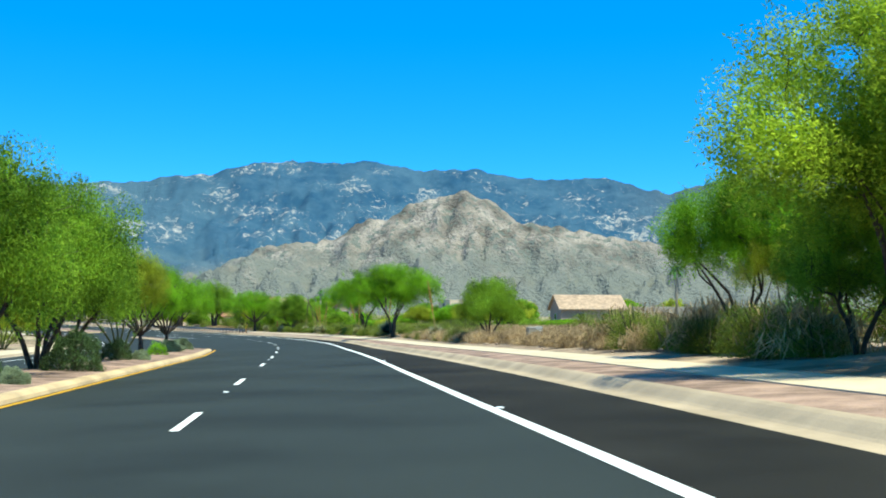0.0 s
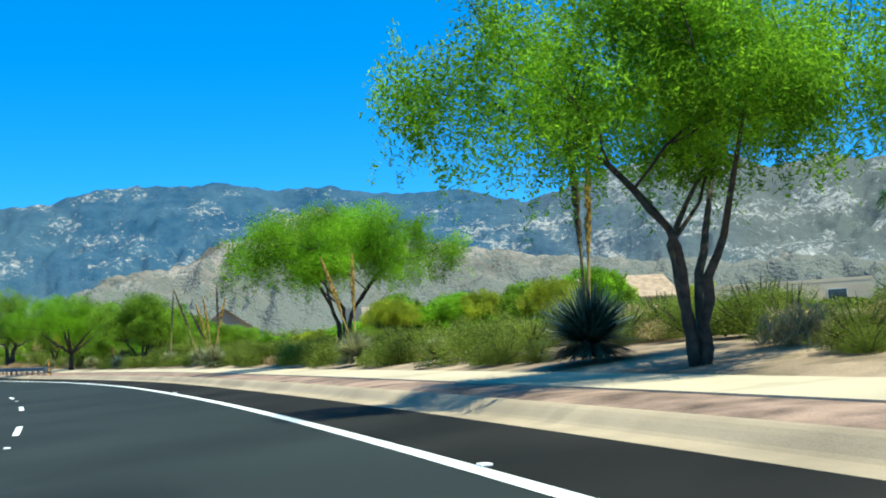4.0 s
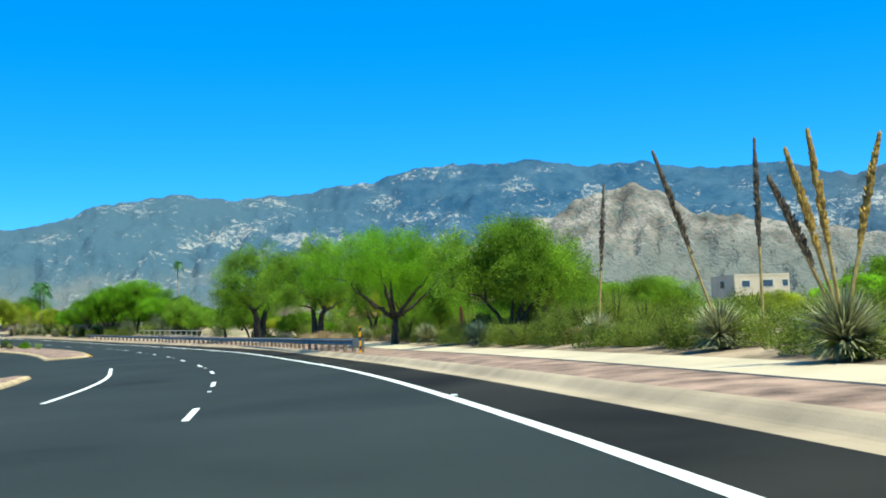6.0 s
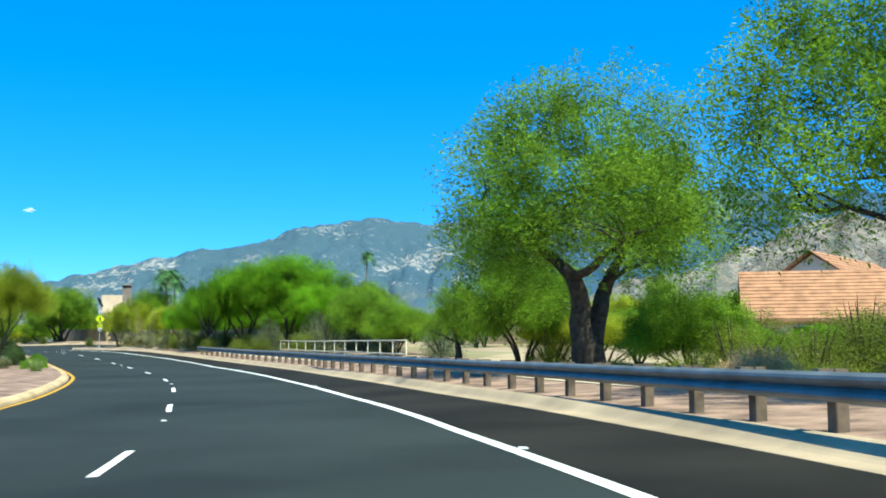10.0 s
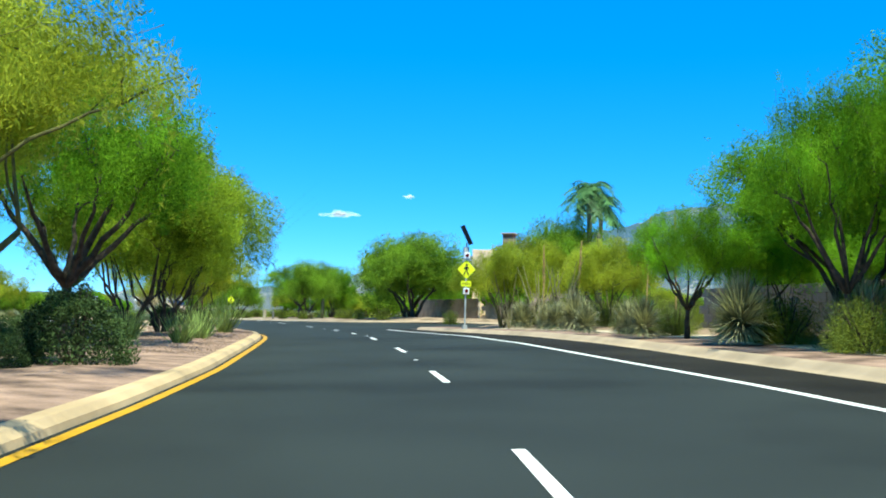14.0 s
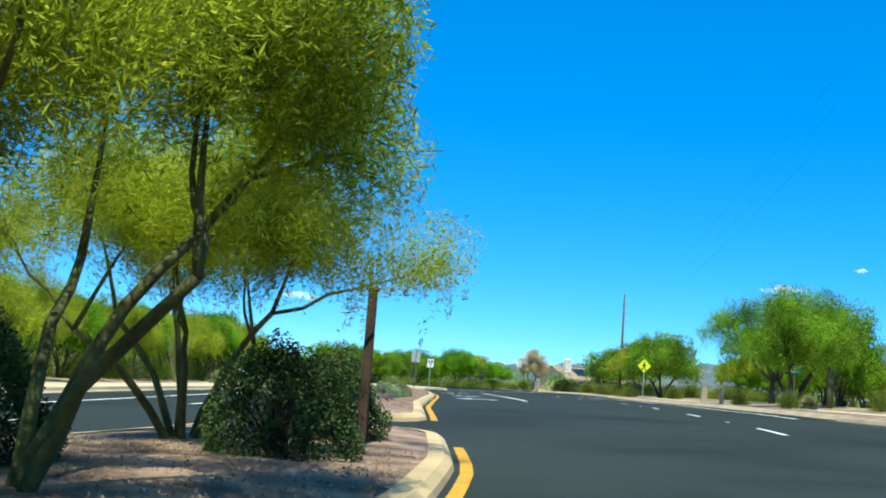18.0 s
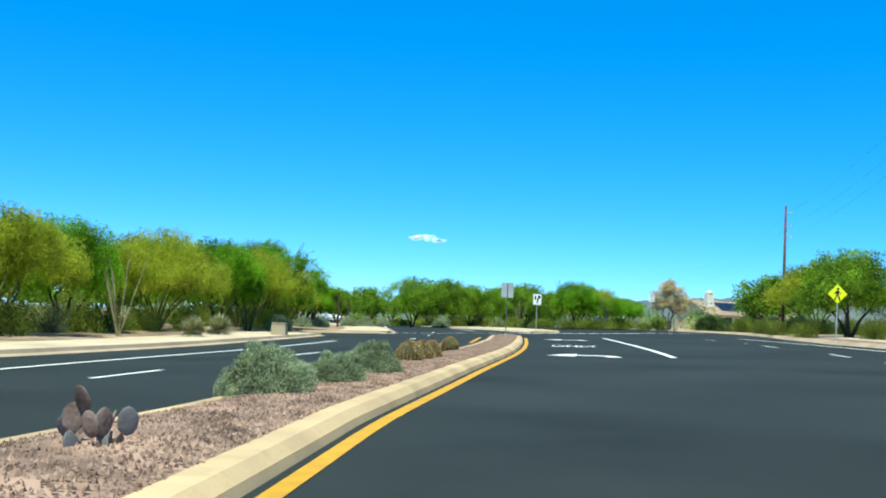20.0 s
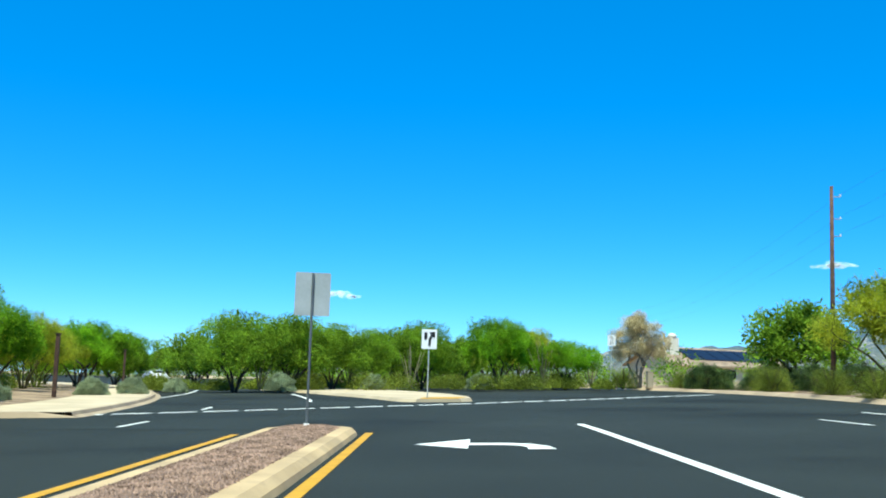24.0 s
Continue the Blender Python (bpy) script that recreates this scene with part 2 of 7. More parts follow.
def tube(path, radii, sides=7):
    """Vertices and faces of a tapered tube along points."""
    vs, fs = [], []
    path = [Vector(p) for p in path]
    n = len(path)
    for i, p in enumerate(path):
        d = (path[min(i + 1, n - 1)] - path[max(i - 1, 0)]).normalized()
        a = d.cross(Vector((0.3, 0.9, 0.2))).normalized()
        b = d.cross(a)
        for k in range(sides):
            w = 2 * math.pi * k / sides
            vs.append(p + (a * math.cos(w) + b * math.sin(w)) * radii[i])
    for i in range(n - 1):
        for k in range(sides):
            j = (k + 1) % sides
            fs.append((i * sides + k, i * sides + j, (i + 1) * sides + j, (i + 1) * sides + k))
    fs.append(tuple(range(sides))[::-1])
    fs.append(tuple((n - 1) * sides + k for k in range(sides)))
    return vs, fs


def merge(pieces):
    vs, fs = [], []
    for v, f in pieces:
        k = len(vs)
        vs += list(v)
        fs += [tuple(i + k for i in q) for q in f]
    return vs, fs


def empty(name, at, rz=0.0, scale=1.0):
    ob = new(name)
    ob.matrix_world = Matrix.Translation(at) @ Matrix.Rotation(rz, 4, "Z") @ Matrix.Diagonal((scale, scale, scale, 1))
    return ob


# ---- the road's line: heading and height at places along it ----
KS = [-80, -50, -20] + [10 * k for k in range(46)] + [480 + 40 * k for k in range(6)]
HEAD = [6.91, 6.91, 6.91, 6.9, 6.98, 7.41, 7.58, 7.73, 7.86, 8.18, 8.11, 9.09, 10.56, 12.23, 13.66, 14.99, 17.55, 18.82, 20.54,
        22.86, 25.48, 25.38, 26.04, 27.7, 29.77, 34.35, 36.13, 38.39, 40.96, 42.99, 44.27, 45.12, 45.99, 45.8, 47.05, 50.34, 52.2,
        55.32, 59.13, 60.27, 60.34, 60.76, 60.98, 62.76, 63.3, 63.46, 66.34, 68.85, 72.69, 80.72, 94.21, 100.2, 101.19, 103.53,
        105.58]
ZK = [0.96, 0.64, 0.33, 0.11, 0.01, -0.1, -0.21, -0.33, -0.45, -0.56, -0.64, -0.7, -0.77, -0.83, -0.89, -0.94, -1.0, -1.05, -1.11,
        -1.17, -1.21, -1.19, -1.17, -1.17, -1.15, -1.09, -0.98, -0.88, -0.77, -0.65, -0.49, -0.3, -0.04, 0.24, 0.44, 0.55, 0.65,
        0.8, 1.01, 1.26, 1.41, 1.51, 1.58, 1.68, 1.76, 1.84, 1.92, 2.0, 2.08, 2.17, 2.01, 1.85, 1.69, 1.53, 1.37]
SG = np.arange(-80.0, 700.0, 1.0)
HG = np.radians(np.interp(SG, KS, HEAD))
XG, YG = np.cumsum(-np.sin(HG)), np.cumsum(np.cos(HG))
XG, YG = XG - XG[80], YG - YG[80]
ZG = np.interp(SG, KS, ZK)
BANK = 0.035


def spot(s, o, dz=0.0):
    """The place o metres to the right of the road's line at s metres along it, dz above the banked plane."""
    h = np.interp(s, SG, HG)
    return Vector((float(np.interp(s, SG, XG) + o * math.cos(h)), float(np.interp(s, SG, YG) + o * math.sin(h)),
                   float(np.interp(s, SG, ZG) + BANK * min(max(o, -22), 22) + dz)))


def heading(s):
    return float(np.interp(s, SG, HG))


def over(s, table):
    return float(np.interp(s, table[0::2], table[1::2]))


# offsets of the painted lines and kerbs, as s, o, s, o ...
DASH = (-80, -1.6, 10, -1.61, 25, -1.56, 40, -1.45, 55, -1.33, 70, -1.27, 85, -1.31, 100, -1.38, 115, -1.5, 130, -1.72, 145, -1.72, 160, -1.59,
        175, -1.48, 190, -1.73, 205, -1.78, 220, -1.35, 235, -0.5, 250, 0.1, 265, 0.95, 280, 2.04, 295, 2.7, 308, 2.9, 320, 3.6, 335, 4.87, 347, 5.75, 370, 7.3,
        385, 8.6, 400, 9.5, 420, 9.9, 700, 10.1)
EDGE = (-80, 2.45, 5, 2.45, 17, 2.44, 29, 2.54, 41, 2.72, 53, 2.8, 65, 2.76, 77, 2.74, 89, 2.7, 101, 2.63, 113, 2.54, 125, 2.45, 137, 2.38, 149, 2.34, 161, 2.36,
        173, 2.66, 185, 2.72, 197, 2.7, 209, 2.72, 221, 2.95, 233, 3.33, 245, 3.95, 257, 4.65, 269, 5.85, 281, 6.75, 293, 6.95, 305, 7.0, 317, 7.28, 335, 8.4, 355, 9.8,
        380, 12.0, 395, 13.0, 420, 13.1, 700, 13.9)
ASPH = (-80, 4.5, 10, 4.52, 25, 4.7, 40, 4.72, 55, 4.6, 70, 4.3, 85, 4.25, 100, 4.12, 115, 4.02, 130, 3.88, 145, 3.76, 160, 3.92, 175, 4.42, 190, 4.75, 205, 4.95, 220, 5.05,
        235, 5.5, 250, 6.5, 265, 7.6, 280, 8.8, 295, 9.3, 317, 9.5, 335, 10.4, 355, 11.8, 380, 13.6, 395, 14.6, 417, 14.7, 430, 16.2, 445, 19, 460, 21, 700, 21)
YEL = (-80, -5.25, 42, -5.22, 60, -5.1, 76, -5.5, 90, -7.2, 105, -8.8, 170, -9.0, 215, -6.0, 228, -4.7, 238, -4.1, 248, -3.52, 258, -3.15, 268, -2.75, 278, -2.25,
       288, -1.68, 298, -1.36, 308, -1.16, 318, -1.08, 328, -1.09, 338, -0.95, 346, -0.85, 353, -1.2, 358, -1.6, 368, -1.92, 378, -1.82, 388, -1.64, 398, -1.48, 408, -1.36, 421, -1.3, 700, -1.3)
MEDL = (-80, -10.0, 75, -10.0, 105, -10.6, 170, -10.6, 215, -9.8, 249, -8.2, 300, -6.9, 325, -6.95, 345, -7.1, 353, -5.2, 362, -4.5, 368, -4.1, 378, -3.95, 388, -3.75, 396, -3.5,
        406, -3.35, 421, -3.4, 700, -3.4)
FARO = (-80, -19.2, 75, -19.2, 105, -19.8, 170, -19.8, 215, -19.0, 249, -17.4, 300, -16.0, 345, -16.2, 362, -14.2, 396, -12.8, 419, -12.6, 428, -9.8, 450, -10.6, 470, -11.5, 700, -11.5)


def edge_o(s):
    return over(s, EDGE)


def kerb_o(s):
    return over(s, ASPH)


def ribbon(name, s0, s1, lines, material, parent=None, step=2.0, label="", bottom=0.0):
    """A strip along the road; lines: pairs (offset function or number, height), from right to left or left to right, swept."""
    n = max(2, int((s1 - s0) / step) + 1)
    ss = np.linspace(s0, s1, n)
    k = len(lines)
    vs, fs = [], []
    for s in ss:
        for o, z in lines:
            vs.append(spot(s, o(s) if callable(o) else o, z(s) if callable(z) else z))
    for i in range(n - 1):
        for j in range(k - 1):
            a = i * k + j
            fs.append((a, a + 1, a + k + 1, a + k))
    ob = link(name, vs, fs, material, parent, label)
    bm = bmesh.new()
    bm.from_mesh(ob.data)
    bmesh.ops.recalc_face_normals(bm, faces=bm.faces)
    if bm.faces and sum(f.normal.z for f in bm.faces) < 0:
        bmesh.ops.reverse_faces(bm, faces=bm.faces)
    bm.to_mesh(ob.data)
    bm.free()
    return ob


# ---- ground: one sheet to the horizon ----
def nearest(x, y):
    """The road coordinates of places far and near (arrays)."""
    best = np.full(x.shape, 1e18)
    bs = np.zeros(x.shape, int)
    for i in range(0, len(SG), 3):
        d = (x - XG[i]) ** 2 + (y - YG[i]) ** 2
        m = d < best
        best[m], bs[m] = d[m], i
    o = (x - XG[bs]) * np.cos(HG[bs]) + (y - YG[bs]) * np.sin(HG[bs])
    return SG[bs], o, np.sqrt(best)


def path_end(s):
    """Offset of the footpath's outer edge on the right (arrays too)."""
    return np.interp(s, ASPH[0::2], ASPH[1::2]) + 0.82 + np.interp(s, (-80, 60, 115, 150, 168, 180, 240, 262, 700), (2.95, 2.85, 2.8, 3.6, 3.9, 4.3, 4.3, 3.9, 3.7))


def rise(s, o):
    """Height of the natural ground over the banked plane."""
    s, o = np.asarray(s, float), np.asarray(o, float)
    d = o - path_end(s) + 8.6
    right = np.interp(d, [0, 9, 13, 30, 80, 200], [0, 0.05, 0.30, 0.5, 0.9, 1.2])
    left = np.interp(-o, [0, 16, 24, 60, 200], [0, 0.0, 0.25, 0.6, 0.9])
    wash = np.interp(s, [165, 185, 235, 262], [0, 1.0, 1.0, 0]) * np.interp(d, [9.5, 12, 40, 90], [0, 0.9, 1.2, 0])
    return np.where(o > 0, right, left) - wash


def axis_steps(lo, hi, step, far):
    a = list(np.arange(lo, hi + 0.1, step))
    d, p, q = step * 1.6, lo, hi
    while q < far:
        p, q = p - d, q + d
        a = [p] + a + [q]
        d *= 1.6
    return np.array(a)


gx, gy = axis_steps(-330, 150, 5.0, 4900), axis_steps(-90, 520, 5.0, 4900)
GX, GY = np.meshgrid(gx, gy, indexing="ij")
gs, go, gd = nearest(GX, GY)
zline = np.interp(gs, SG, ZG)
fade = np.clip((np.hypot(GX + 80, GY - 200) - 500) / 900, 0, 1)
GZ = zline + BANK * np.clip(go, -22, 22) + rise(gs, go)
gn = np.array([noise.noise(Vector((x * 0.05, y * 0.05, 0.3))) for x, y in zip(GX.ravel(), GY.ravel())]).reshape(GX.shape)
GZ += np.where((go > 14) | (go < -26), 0.35 * gn, 0)
street = ((gs > 336) & (gs < 369) & (go > 0) & (go < 60)) | ((gs > 413) & (gs < 432) & (go < 0) & (go > -70))
GZ = np.where((((go < path_end(gs) + 4.5) & (go > -23)) | street) & (gd < 75), zline + BANK * np.clip(go, -22, 22) - 0.45, GZ)
GZ = GZ * (1 - fade) + fade * (-6.0)
nx, ny = GX.shape
gv = np.stack([GX.ravel(), GY.ravel(), GZ.ravel()], 1)
gf = [(i * ny + j, (i + 1) * ny + j, (i + 1) * ny + j + 1, i * ny + j + 1) for i in range(nx - 1) for j in range(ny - 1)]
ground = tagged(link("ground", gv.tolist(), gf, M["desert"], smooth=True), "sandy desert ground with scattered scrub", "ground", kind="structure")


def land(s, o):
    """The ground's place at road coordinates, for setting things down."""
    p = spot(s, o)
    w = float(path_end(s))
    if o > w + 6 or o < -24:
        p.z += float(rise(s, o)) + 0.35 * noise.noise(Vector((p.x * 0.05, p.y * 0.05, 0.3))) * (o > w + 9 or o < -26)
    elif o > w - 0.5:
        p.z += 0.13 + float(rise(s, o))
    else:
        p.z += 0.13
    return p


# ---- carriageways ----
ROAD_END = 640


def left_o(s):
    return over(s, YEL)


def medl_o(s):
    return over(s, MEDL)


road = tagged(ribbon("road", -80, ROAD_END, [(lambda s: left_o(s) - 0.35 if not 72 < s < 216 and s < 422 else -11.2, 0.0), (-0.5, 0.0), (1.5, 0.0), (lambda s: kerb_o(s) + 0.02, 0.0)], M["asphalt"], step=1.5),
              "dark grey asphalt carriageway curving left", "road", kind="structure")
road_2 = tagged(ribbon("road_2", -80, ROAD_END, [(lambda s: over(s, FARO), -0.004), (lambda s: (over(s, FARO) + medl_o(s)) / 2, -0.004), (lambda s: medl_o(s) + 0.02, -0.004)], M["asphalt"], step=2.5),
                "dark asphalt carriageway for oncoming traffic", "road", kind="structure")


for nm, s0, s1 in (("road_5", 344, 364), ("road_6", 414, 424)):
    tagged(ribbon(nm, s0, s1, [(lambda s: medl_o(s) - 0.3, -0.010), (lambda s: (medl_o(s) + left_o(s)) / 2, -0.010), (lambda s: left_o(s) + 0.3, -0.010)], M["asphalt"], step=1.0),
           "asphalt in the opening between the medians", "road", kind="structure")


def strip(name, s0, s1, off, width, material, parent, dz=0.006):
    return ribbon(name, s0, s1, [(lambda s: off(s) - width / 2, dz), (lambda s: off(s) + width / 2, dz)], material, parent, step=1.5)


tagged(ribbon("road_shoulder", -80, 338, [(lambda s: edge_o(s) + 0.06, 0.004), (lambda s: (edge_o(s) + kerb_o(s)) / 2, 0.004), (lambda s: kerb_o(s) + 0.01, 0.005)], M["asphalt_edge"], step=1.5),
       "darker brownish asphalt between the edge line and the gutter", "road", kind="structure")
strip("edge_line", -80, 336, edge_o, 0.17, M["paint_white"], road)
strip("edge_line", 372, 430, edge_o, 0.17, M["paint_white"], road)


def yellow_o(s):
    return left_o(s)


strip("yellow_line", -80, 76, yellow_o, 0.16, M["paint_yellow"], road)
strip("yellow_line", 218, 350, yellow_o, 0.16, M["paint_yellow"], road)
strip("yellow_line", 358, 420, yellow_o, 0.16, M["paint_yellow"], road)
strip("yellow_line", 405.5, 419.5, lambda s: medl_o(s) - 0.50, 0.16, M["paint_yellow"], road_2)
MIDS = [2.8 - 12.19 * k for k in range(6, 0, -1)] + [2.8, 14.8, 26.2, 39.5, 51.4, 63.3, 75.5, 88, 99.7, 111.2, 123.3, 135.3, 147.6, 159.2, 170.5, 182.6, 195, 207.2, 219.5, 229.5,
        239.3, 250.6, 261.9, 273.6, 285.0, 296.0, 307.5, 321.5, 334.9, 347.5, 359.5, 371.5, 383.5, 395.5, 408, 424]
for k, s in enumerate(MIDS):
    strip("lane_dash", s - 1.52, s + 1.52, lambda q: over(q, DASH), 0.12, M["paint_white"], road)
    if k % 2 == 0:
        d = -4.6 if s < 255 else 5.6
        b = box_bm(0.10, 0.16, 0.018, bevel=0.004)
        ob = part("road_stud", b, M["paint_white"], road)
        ob.matrix_world = Matrix.Translation(spot(s + d, over(s + d, DASH), 0.010)) @ Matrix.Rotation(heading(s), 4, "Z")
strip("lane_line", 144, 178, lambda q: -5.6, 0.17, M["paint_white"], road)
strip("lane_line", 390.4, 423.6, lambda q: 3.42 - (421 - q) * 0.010, 0.19, M["paint_white"], road)
s = 10.0
while s < 440:
    strip("lane_dash", s - 1.52, s + 1.52, lambda q: medl_o(q) - 3.7, 0.12, M["paint_white"], road_2, 0.004)
    s += 12.19
strip("edge_line", -80, 405, lambda q: medl_o(q) - 6.4, 0.15, M["paint_white"], road_2, 0.004)


# turn arrows and a word on the turn lane
def ground_shape(name, s, o, pts, scale_s=1.0, scale_o=1.0):
    vs = [spot(s + y * scale_s, o + x * scale_o, 0.007) for x, y in pts]
    return vs


def arrow(s, o):
    stem = [(1.05, -1.2), (1.50, -1.15), (1.45, -0.45), (1.20, 0.12), (0.80, 0.36), (0.12, 0.36), (0.12, -0.14), (0.75, -0.14), (1.0, -0.35), (1.08, -0.7)]
    head = [(0.25, 1.45), (0.12, -1.05), (-0.72, 0.05)]
    va, vb = ground_shape("a", s, o, stem), ground_shape("b", s, o, head)
    return link("turn_arrow", va + vb, [tuple(range(len(va))), tuple(range(len(va), len(va) + 3))], M["paint_white"], road, "white left-turn arrow painted on the asphalt")


arrow(390.9, 0.05)
arrow(416.2, 0.38)
word = bpy.data.curves.new("word", "FONT")
word.body = "ONLY"
word.size = 1.0
word.offset = 0.004
tmp = new("word_only", word)
bpy.context.view_layer.update()
wm = bpy.data.meshes.new_from_object(tmp.evaluated_get(bpy.context.evaluated_depsgraph_get()))
bpy.data.objects.remove(tmp)
xs = [v.co.x for v in wm.vertices]
w0, w1 = min(xs), max(xs)
for v in wm.vertices:
    q = spot(401.1 + v.co.y * 3.75, -0.36 + (v.co.x - w0) / (w1 - w0) * 1.87, 0.007)
    v.co = q
wm.materials.append(M["paint_white"])
word_ob = new("road_word", wm)
word_ob.parent = road
tagged(word_ob, "the word ONLY painted in white on the asphalt")

# a broken line across the junction, and the lane line beyond it
for k in range(24):
    u = k / 23
    s0, o0 = 430.2 + 22.5 * u, -10.4 + 27.6 * u
    vs = [spot(s0 - 0.26, o0, 0.007), spot(s0 + 0.26, o0, 0.007), spot(s0 + 0.26 + 0.82, o0 + 1.0, 0.007), spot(s0 - 0.26 + 0.82, o0 + 1.0, 0.007)]
    link("junction_dash", vs, [(0, 3, 2, 1)], M["paint_white"], road)
strip("lane_line", 444.5, 461, lambda q: -3.6, 0.16, M["paint_white"], road)
strip("edge_line", 453, 521, lambda q: -10.4 + (q - 453) * 0.094, 0.15, M["paint_white"], road, 0.008)
# raised white markers on the edge line
for s in (14.7, 38.6, 62.4, 86.1, 110.2, 134.4, 158.6, 182.4, 206.2, 227.4, 248.6, 271.4):
    ob = part("road_stud", box_bm(0.10, 0.14, 0.02, bevel=0.004), M["sign_white"], road)
    ob.matrix_world = Matrix.Translation(spot(s, edge_o(s) + 0.13, 0.014)) @ Matrix.Rotation(heading(s), 4, "Z")


# ---- kerbs, gravel strips and footways ----
def kerb_right(name, s0, s1):
    prof = ((0.0, 0.004), (0.30, -0.012), (0.40, -0.006), (0.46, 0.02), (0.56, 0.088), (0.63, 0.128), (0.70, 0.150), (0.76, 0.155), (0.81, 0.145), (0.82, -0.3))
    ob = ribbon(name, s0, s1, [(lambda s, d=d: kerb_o(s) + d, z) for d, z in prof], M["concrete"], step=1.5)
    return tagged(ob, "pale concrete kerb and gutter along the shoulder", "kerb", kind="structure")


kerb_right("kerb_1", -80, 338)
kerb_right("kerb_2", 372, 560)


def walk_o(s):
    return kerb_o(s) + 0.82 + over(s, (-80, 1.5, 60, 1.4, 100, 1.18, 115, 1.25, 150, 1.98, 168, 2.2, 180, 2.6, 240, 2.6, 262, 2.2, 700, 2.0))


def walk_w(s):
    return over(s, (-80, 1.45, 115, 1.55, 150, 1.7, 700, 1.7))


for nm, s0, s1 in (("verge_1", -80, 338), ("verge_2", 372, 560)):
    tagged(ribbon(nm, s0, s1, [(lambda s: kerb_o(s) + 0.80, 0.125), (lambda s: (kerb_o(s) + walk_o(s)) / 2 + 0.4, 0.15), (lambda s: walk_o(s) + 0.03, 0.135)], M["gravel"], step=1.5),
           "strip of pinkish decorative gravel beside the kerb", "verge", kind="structure")
for nm, s0, s1 in (("pavement_1", -80, 330), ("pavement_2", 376, 560)):
    tagged(ribbon(nm, s0, s1, [(lambda s: walk_o(s) - 0.01, -0.1), (walk_o, 0.16), (lambda s: walk_o(s) + walk_w(s), 0.17), (lambda s: walk_o(s) + walk_w(s) + 0.02, -0.2)], M["sidewalk"], step=1.5),
           "pale concrete footpath behind the gravel strip", "pavement", kind="structure")


def ground_z(k, dz):
    return lambda s: 0.13 + float(rise(s, float(path_end(s)) + k)) + dz


def out(k):
    return lambda s: float(path_end(s)) + k


for nm, s0, s1 in (("shoulder_1", -80, 338), ("shoulder_4", 372, 560)):
    tagged(ribbon(nm, s0, s1, [(out(-0.02), 0.14), (out(0.8), ground_z(0.8, 0.0)), (out(3.0), ground_z(3.0, 0.0)), (out(6.0), ground_z(6.0, -0.05)), (out(10.5), ground_z(10.5, -0.35))], M["soil"], step=2.0),
           "pale sandy soil behind the footpath", "ground", kind="structure")
# side street on the right
def corner(s0, s1, o1):
    """The soil and kerb where the far side of the side street meets the carriageway, with a rounded corner."""
    k, r = kerb_o(366) + 0.05, 8.0
    rows_o = [k + 0.002 + r * (1 - math.cos(u)) for u in np.linspace(0.0, math.pi / 2, 15)] + list(np.linspace(k + r + 1.5, o1, 18))
    edge = [(s0 + (r * (1 - math.sqrt(max(0.0, 1 - ((k + r - o) / r) ** 2))) if o < k + r else 0.0), o) for o in rows_o]
    edge = [(s1, k)] + edge
    mid = Vector((s1, k + r))

    def inward(q, d):
        v = (mid - Vector(q))
        if q[1] > k + r:
            v = Vector((1.0, 0.0))
        v.normalize()
        return (min(q[0] + v.x * d, s1), q[1] + v.y * d)

    vs, fs = [], []
    for q in edge:
        for d, z in ((-0.42, 0.006), (0.0, -0.006), (0.07, 0.11), (0.14, 0.15), (0.32, 0.15), (0.34, 0.0)):
            vs.append(spot(*inward(q, d), z))
    for i in range(len(edge) - 1):
        for j in range(5):
            fs.append((i * 6 + j, i * 6 + j + 1, i * 6 + j + 7, i * 6 + j + 6))
    tagged(link("kerb_6", vs, fs, M["concrete"]), "pale concrete kerb rounding the side street's corner", "kerb", kind="structure")
    vs, fs = [], []
    for i, q in enumerate(edge):
        a = inward(q, 0.32)
        for j in range(9):
            u = j / 8
            s, o = a[0] + (s1 + 2.5 - a[0]) * u, a[1]
            lift = 0.135 + float(rise(s, o)) * min(1, u * 4) * min(1, max(0, (o - k - 3) / 6))
            vs.append(spot(s, o, lift - 0.012 * (u > 0.9)))
    for i in range(len(edge) - 1):
        for j in range(8):
            fs.append((i * 9 + j, i * 9 + j + 1, i * 9 + j + 10, i * 9 + j + 9))
    tagged(link("shoulder_6", vs, fs, M["soil"]), "pale sandy soil at the side street's corner", "ground", kind="structure")


corner(361.5, 372.0, 58)
tagged(ribbon("road_3", 339, 371, [(lambda s: kerb_o(s) - 0.3, -0.002), (16, -0.002), (28, 0.0), (58, 0.0)], M["asphalt"], step=2), "side street opening off the carriageway", "road", kind="structure")


tagged(ribbon("road_4", 414.5, 431.5, [(-10, -0.008), (-22, -0.008), (-60, -0.008)], M["asphalt"], step=2), "side street opening across the far carriageway", "road", kind="structure")


# left side of the far carriageway
def far_o(s):
    return over(s, FARO)


